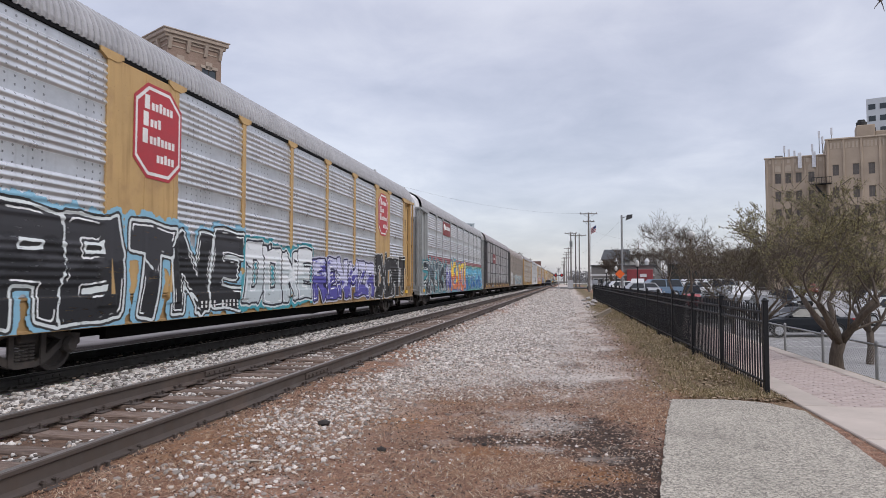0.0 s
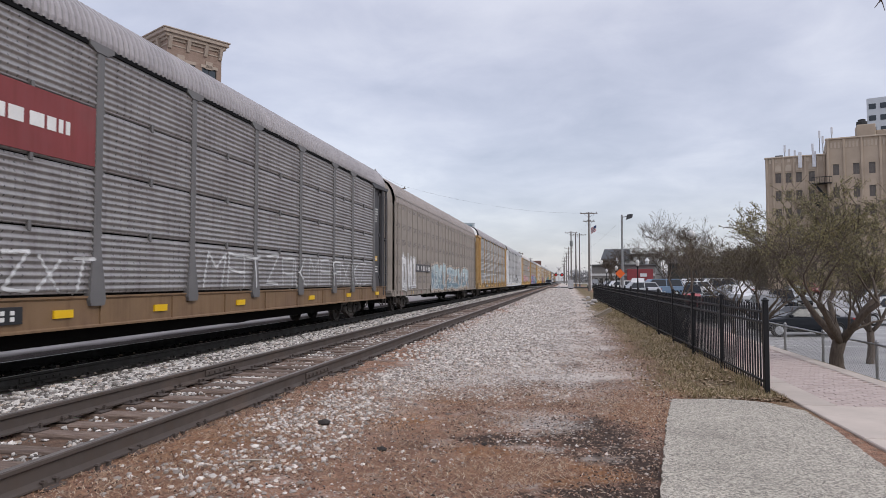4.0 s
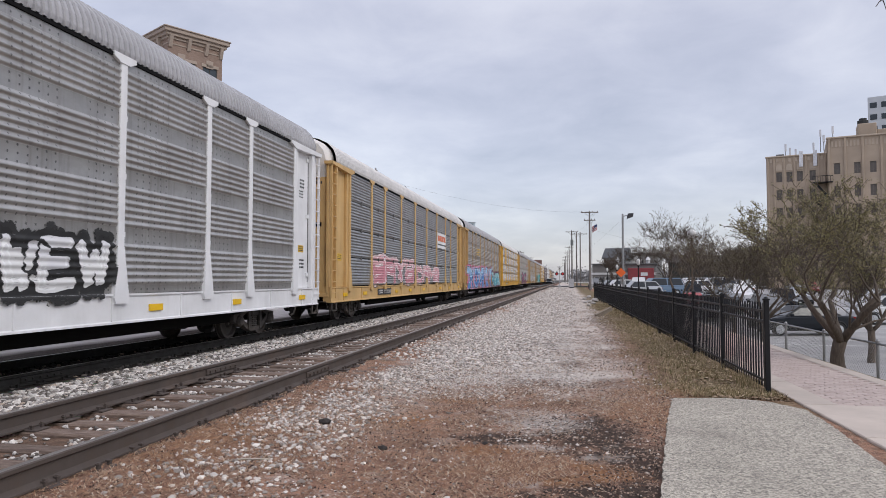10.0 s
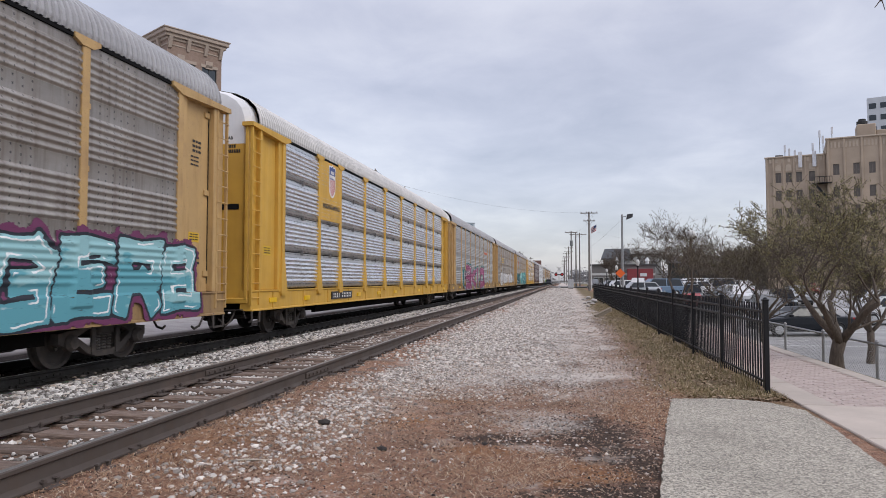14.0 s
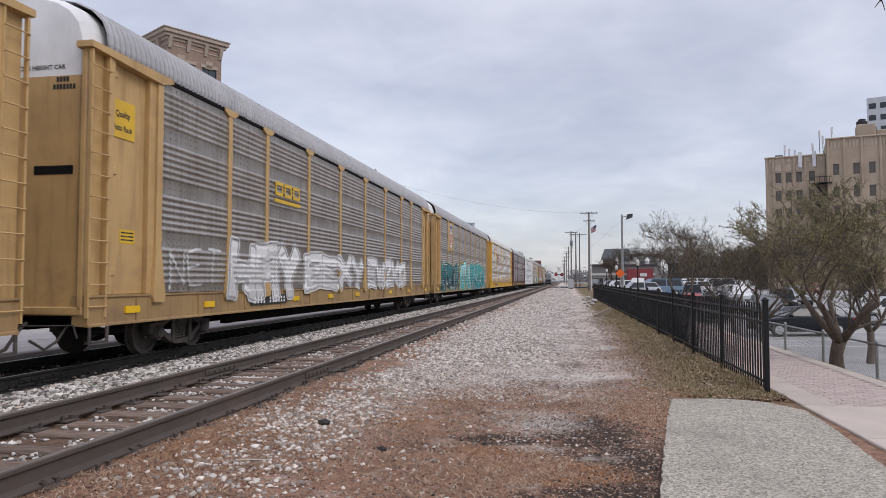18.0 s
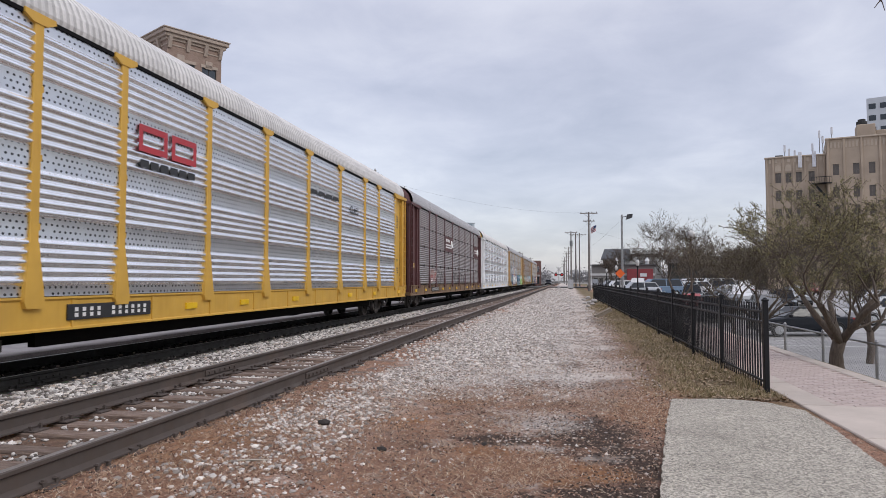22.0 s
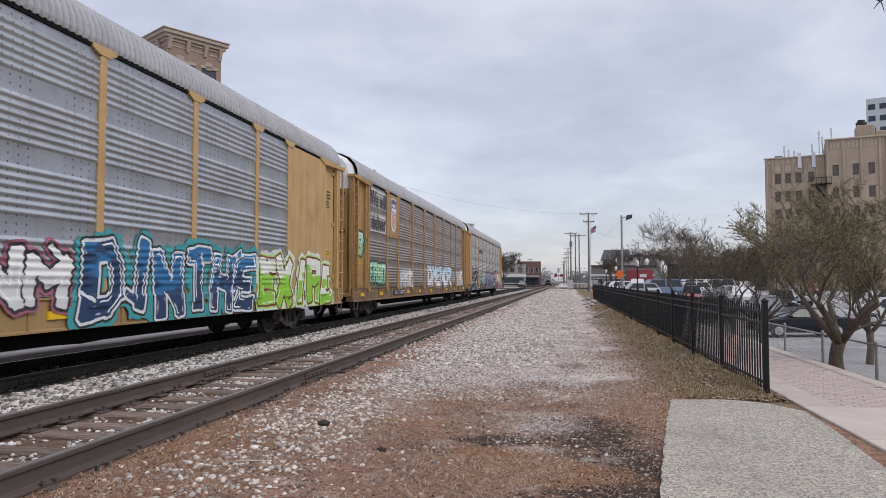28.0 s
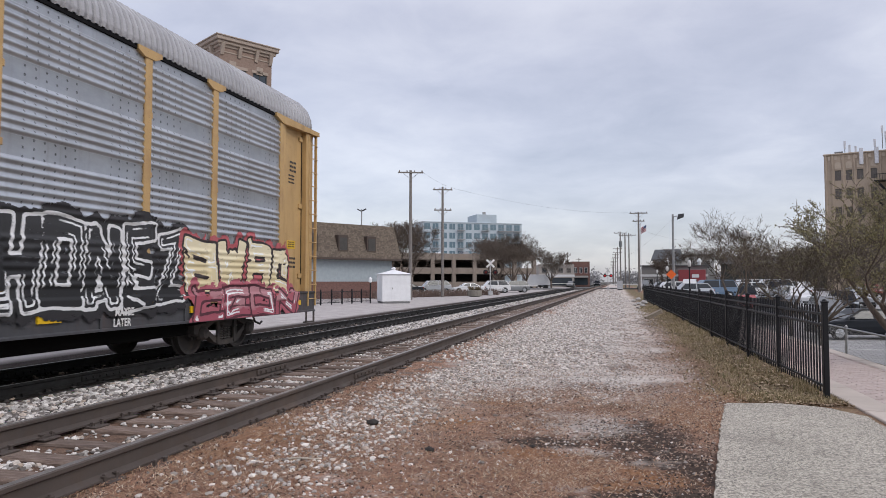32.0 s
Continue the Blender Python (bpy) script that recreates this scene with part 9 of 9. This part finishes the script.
def build_signals():
    n = Nodes("red_signal_lamp")
    n.b.inputs["Emission Color"].default_value = (1, 0.03, 0.05, 1)
    n.b.inputs["Emission Strength"].default_value = 0.35
    lit = n.done((0.5, 0.02, 0.02), 0.3)
    off = plain("signal_lens_off", (0.10, 0.01, 0.01), 0.25)
    crossing_signal(-1.5, 129.5, 0, lit, "level crossing signal with lit red lamps")
    crossing_signal(-13.9, 77.5, 20, off, "level crossing signal with a white crossbuck")
    crossing_signal(-15.0, 160, 0, off, "far level crossing signal beside the road")
    # the road over the tracks
    s = Shape()
    s.box(-70, -9.75, 137, 150, -0.2, 0.075)
    s.box(-8.05, -5.2, 137, 150, -0.2, 0.26)
    s.box(-3.5, 60, 137, 150, -0.3, 0.2)
    solo("crossing_road", s, plain("road_asphalt", (0.13, 0.125, 0.12), 0.85, 0, 0.25, 0.6), "asphalt road across the tracks", "road", kind="structure")
    c = thing("relay_cabinet", pose(0.6, 126, -0.05), "silver relay cabinet by the crossing", "cabinet")
    part("box", Shape().box(-0.5, 0.5, -0.4, 0.4, 0.2, 1.7, 0.03), MATS["signal_silver"], c)
    part("legs", Shape().box(-0.4, 0.4, -0.3, 0.3, 0, 0.2), BLACK_IRON, c)
    # timber left beside the fence
    weathered = bark("weathered_timber", (0.26, 0.215, 0.165))
    l = thing("old_tie", pose(1.42, 28.9, 0.17, 0, -24, 22), "grey split end of an old wooden tie lying beside the fence", "timber")
    part("beam", Shape().prism([(-0.36, -0.10), (0.30, -0.10), (0.40, -0.03), (0.33, 0.05), (0.38, 0.10), (-0.36, 0.09)], 2, -0.07, 0.07), weathered, l)
    rubble = plain("broken_concrete", (0.44, 0.41, 0.38), 0.9, 0, 0.3, 6)
    rr = random.Random(12)
    for x, y, d in ((1.75, 47.6, 0.26), (1.35, 46.2, 0.20), (1.5, 43.1, 0.17), (1.1, 44.6, 0.14), (1.85, 50.4, 0.22), (1.2, 52.5, 0.18), (1.65, 57.0, 0.24), (1.15, 39.8, 0.13)):
        q = Shape()
        q.v = [(p[0] * d * rr.uniform(0.9, 1.5), p[1] * d * rr.uniform(0.8, 1.2), p[2] * d * rr.uniform(0.5, 0.9)) for p in ICO.tolist()]
        q.f = [tuple(f) for f in ICO_F.tolist()]
        q.k = [0] * 20
        tagged(part("rubble_block", q, rubble, None, "", pose(x, y, ground_height(x, y) + d * 0.35, 0, 0, rr.uniform(0, 90))), "broken block of pale concrete lying by the fence", "rubble", "rubble by the fence")
    # two dark clods and a pale stick on the path
    rk = plain("dark_clod", (0.035, 0.03, 0.027), 0.95, 0, 0.4, 20)
    for x, y, d in ((-2.43, 6.72, 0.065), (-1.62, 5.97, 0.04), (-0.75, 6.3, 0.03)):
        z = ground_height(x, y)
        q = Shape()
        rr = random.Random(int(x * 100))
        q.v = [(p[0] * d * rr.uniform(0.8, 1.5), p[1] * d * rr.uniform(0.8, 1.2), p[2] * d * rr.uniform(0.5, 0.8)) for p in ICO.tolist()]
        q.f = [tuple(f) for f in ICO_F.tolist()]
        q.k = [0] * 20
        solo("clod", q, rk, "dark clod of earth on the path", "stone", at=pose(x, y, z + d * 0.4))
    st = Shape().tube([(-2.72, 5.18, 0.05), (-2.55, 5.22, 0.07), (-2.38, 5.29, 0.055)], 0.008, 5)
    solo("stick", st, plain("pale_stick", (0.45, 0.40, 0.33), 0.9), "short pale dry stick on the earth", "stick")


def build_far_trees():
    lab = "leafless street tree with a dense twiggy crown"
    grey = leaf_material("dull_buds", (0.06, 0.05, 0.04), (0.10, 0.085, 0.06))
    for i, (x, y, h, lv) in enumerate(((-19.6, 118, 9.3, 300), (-18.0, 123, 9.8, 300), (-16.3, 128, 9.4, 300), (-21.6, 127, 9.2, 300), (-25.2, 76, 8.2, 300), (-25.0, 82, 8.8, 300), (-13.6, 150, 8.0, 200))):
        tree("street_tree", x, y, -0.1, h, 0.75, 60 + i, lv, lab, 6, 0.06, 5, 1.7, 0.2, 0.2, grey, 0.014)
    for i, (x, y, h) in enumerate(((8.0, 128, 6.0), (14, 146, 9.5), (19, 140, 9.0), (27, 118, 8.0), (20, 112, 7.0), (32, 96, 8.0), (33, 110, 9.0))):
        tree("street_tree", x, y, ground_height(x, y), h, 0.8, 80 + i, 700, lab, 5, 0.06, 5, 1.6, 0.18, 0.2, grey, 0.02)
    # woods at the end of the line
    rnd = random.Random(9)
    s = Shape()
    for _ in range(300):
        side = rnd.choice((-1, 1))
        y = rnd.uniform(300, 900)
        x = -4 + side * rnd.uniform(9, 110) * (y / 420)
        h, w = rnd.uniform(5, 9.5) * (0.75 + y / 1800), rnd.uniform(4, 7)
        s.tube([(x, y, -0.5), (x, y, h * 0.5)], 0.25, 4, False)
        for _ in range(110):
            d = Vector((rnd.gauss(0, 0.45) * w, rnd.gauss(0, 0.45) * w, h * min(1.0, abs(0.5 + rnd.gauss(0, 0.22)))))
            a = Vector((rnd.gauss(0, 1), rnd.gauss(0, 1), rnd.gauss(0, 1))).normalized() * rnd.uniform(0.4, 1.0)
            b = a.cross(Vector((rnd.gauss(0, 1), rnd.gauss(0, 1), rnd.gauss(0, 1)))).normalized() * rnd.uniform(0.2, 0.5)
            p = Vector((x, y, 0)) + d
            s.quad(p - a, p + b, p + a, p - b)
    # the haze of distance is put into the pale grey of the woods
    solo("far_woods", s, plain("far_wood", (0.24, 0.235, 0.24), 1.0, 0, 0.3, 0.1), "hazy grey leafless woods at the horizon", "woods", kind="stuff")


TWIG = (3.64, 9.0, 4.85)


def build_overhang():
    """A leafless tree beside the bank whose limb reaches over the path."""
    r = thing("roadside_tree", pose(6.4, 8.6, ground_height(6.4, 8.6)), "leafless tree on the bank with one overhanging limb", "tree", "bare spring trees")
    base = ground_height(6.4, 8.6)
    part("trunk", Shape().tube([(0, 0, -0.1), (0.05, 0, 1.6), (0.0, 0.05, 3.4), (0.1, 0.1, 5.2)], [0.17, 0.13, 0.1, 0.05], 9), BARK, r, smooth=True)
    end = Vector((TWIG[0] - 6.4, TWIG[1] - 8.6, TWIG[2] - base))
    part("limb", Shape().tube([(0.02, 0.05, 4.6), (-0.6, 0.1, 5.5), tuple(end + Vector((0.5, 0, 0.25))), tuple(end + Vector((0.1, 0, 0.02)))], [0.06, 0.045, 0.02, 0.008], 6), BARK, r, smooth=True)
    part("limb", Shape().tube([(0.05, 0.08, 4.9), (0.7, -0.3, 6.0), (1.2, -0.6, 6.9)], [0.05, 0.03, 0.01], 6), BARK, r, smooth=True)
    for d in ((-0.09, 0.02, 0.03), (-0.06, 0.0, -0.07), (0.04, 0.03, -0.09), (-0.12, 0.0, 0.06)):
        a = end + Vector((0.12, 0, 0.03))
        part("twig", Shape().tube([tuple(a), tuple(a + Vector(d) * 0.6 + Vector((0, 0, 0.01))), tuple(a + Vector(d) * 1.3)], [0.008, 0.006, 0.004], 4), BARK, r)


build_brick_tower()
build_mansard()
build_left_yard()
build_garage()
build_deck_cars()
build_condo()
build_deco()
build_far_shops()
build_poles()
build_signals()
build_far_trees()
build_overhang()


# ---- what moves: the train rolls towards -y, its wheels turn ----
def motions():
    for car, end in zip(TRAIN, CAR_ENDS):
        rows = [(t, pose(FAR_TRACK, end - HALF - travelled(t), FAR_RAIL_Z)) for t in (0, 8, 16, 24, 32)]
        walk(car, rows)
    where = {car.name: end - HALF for car, end in zip(TRAIN, CAR_ENDS)}
    for car, wheels, y, dy in BOGIES:
        start = where[car.name] + y
        # a wheel is keyed picture by picture while it is near, and rests before and after
        first, last = (start - 34) / SPEED, (start + 2) / SPEED
        first, last = max(0.0, first), min(32.0, last)
        rows = [(0.0, pose(0, dy, WHEEL_R))]
        if last - first > 0.2:
            steps = int((last - first) * FPS)
            angle = 0.0
            for i in range(1, steps):
                t = round(first * FPS + i) / FPS
                angle = math.degrees((travelled(t) - travelled(first)) / WHEEL_R)
                rows.append((t, pose(0, dy, WHEEL_R, angle % 360, 0, 0)))
            if rows[-1][0] < 31.9:
                rows.append((32.0, rows[-1][1]))
        else:
            rows.append((32.0, rows[0][1]))
        walk(wheels, rows)


motions()
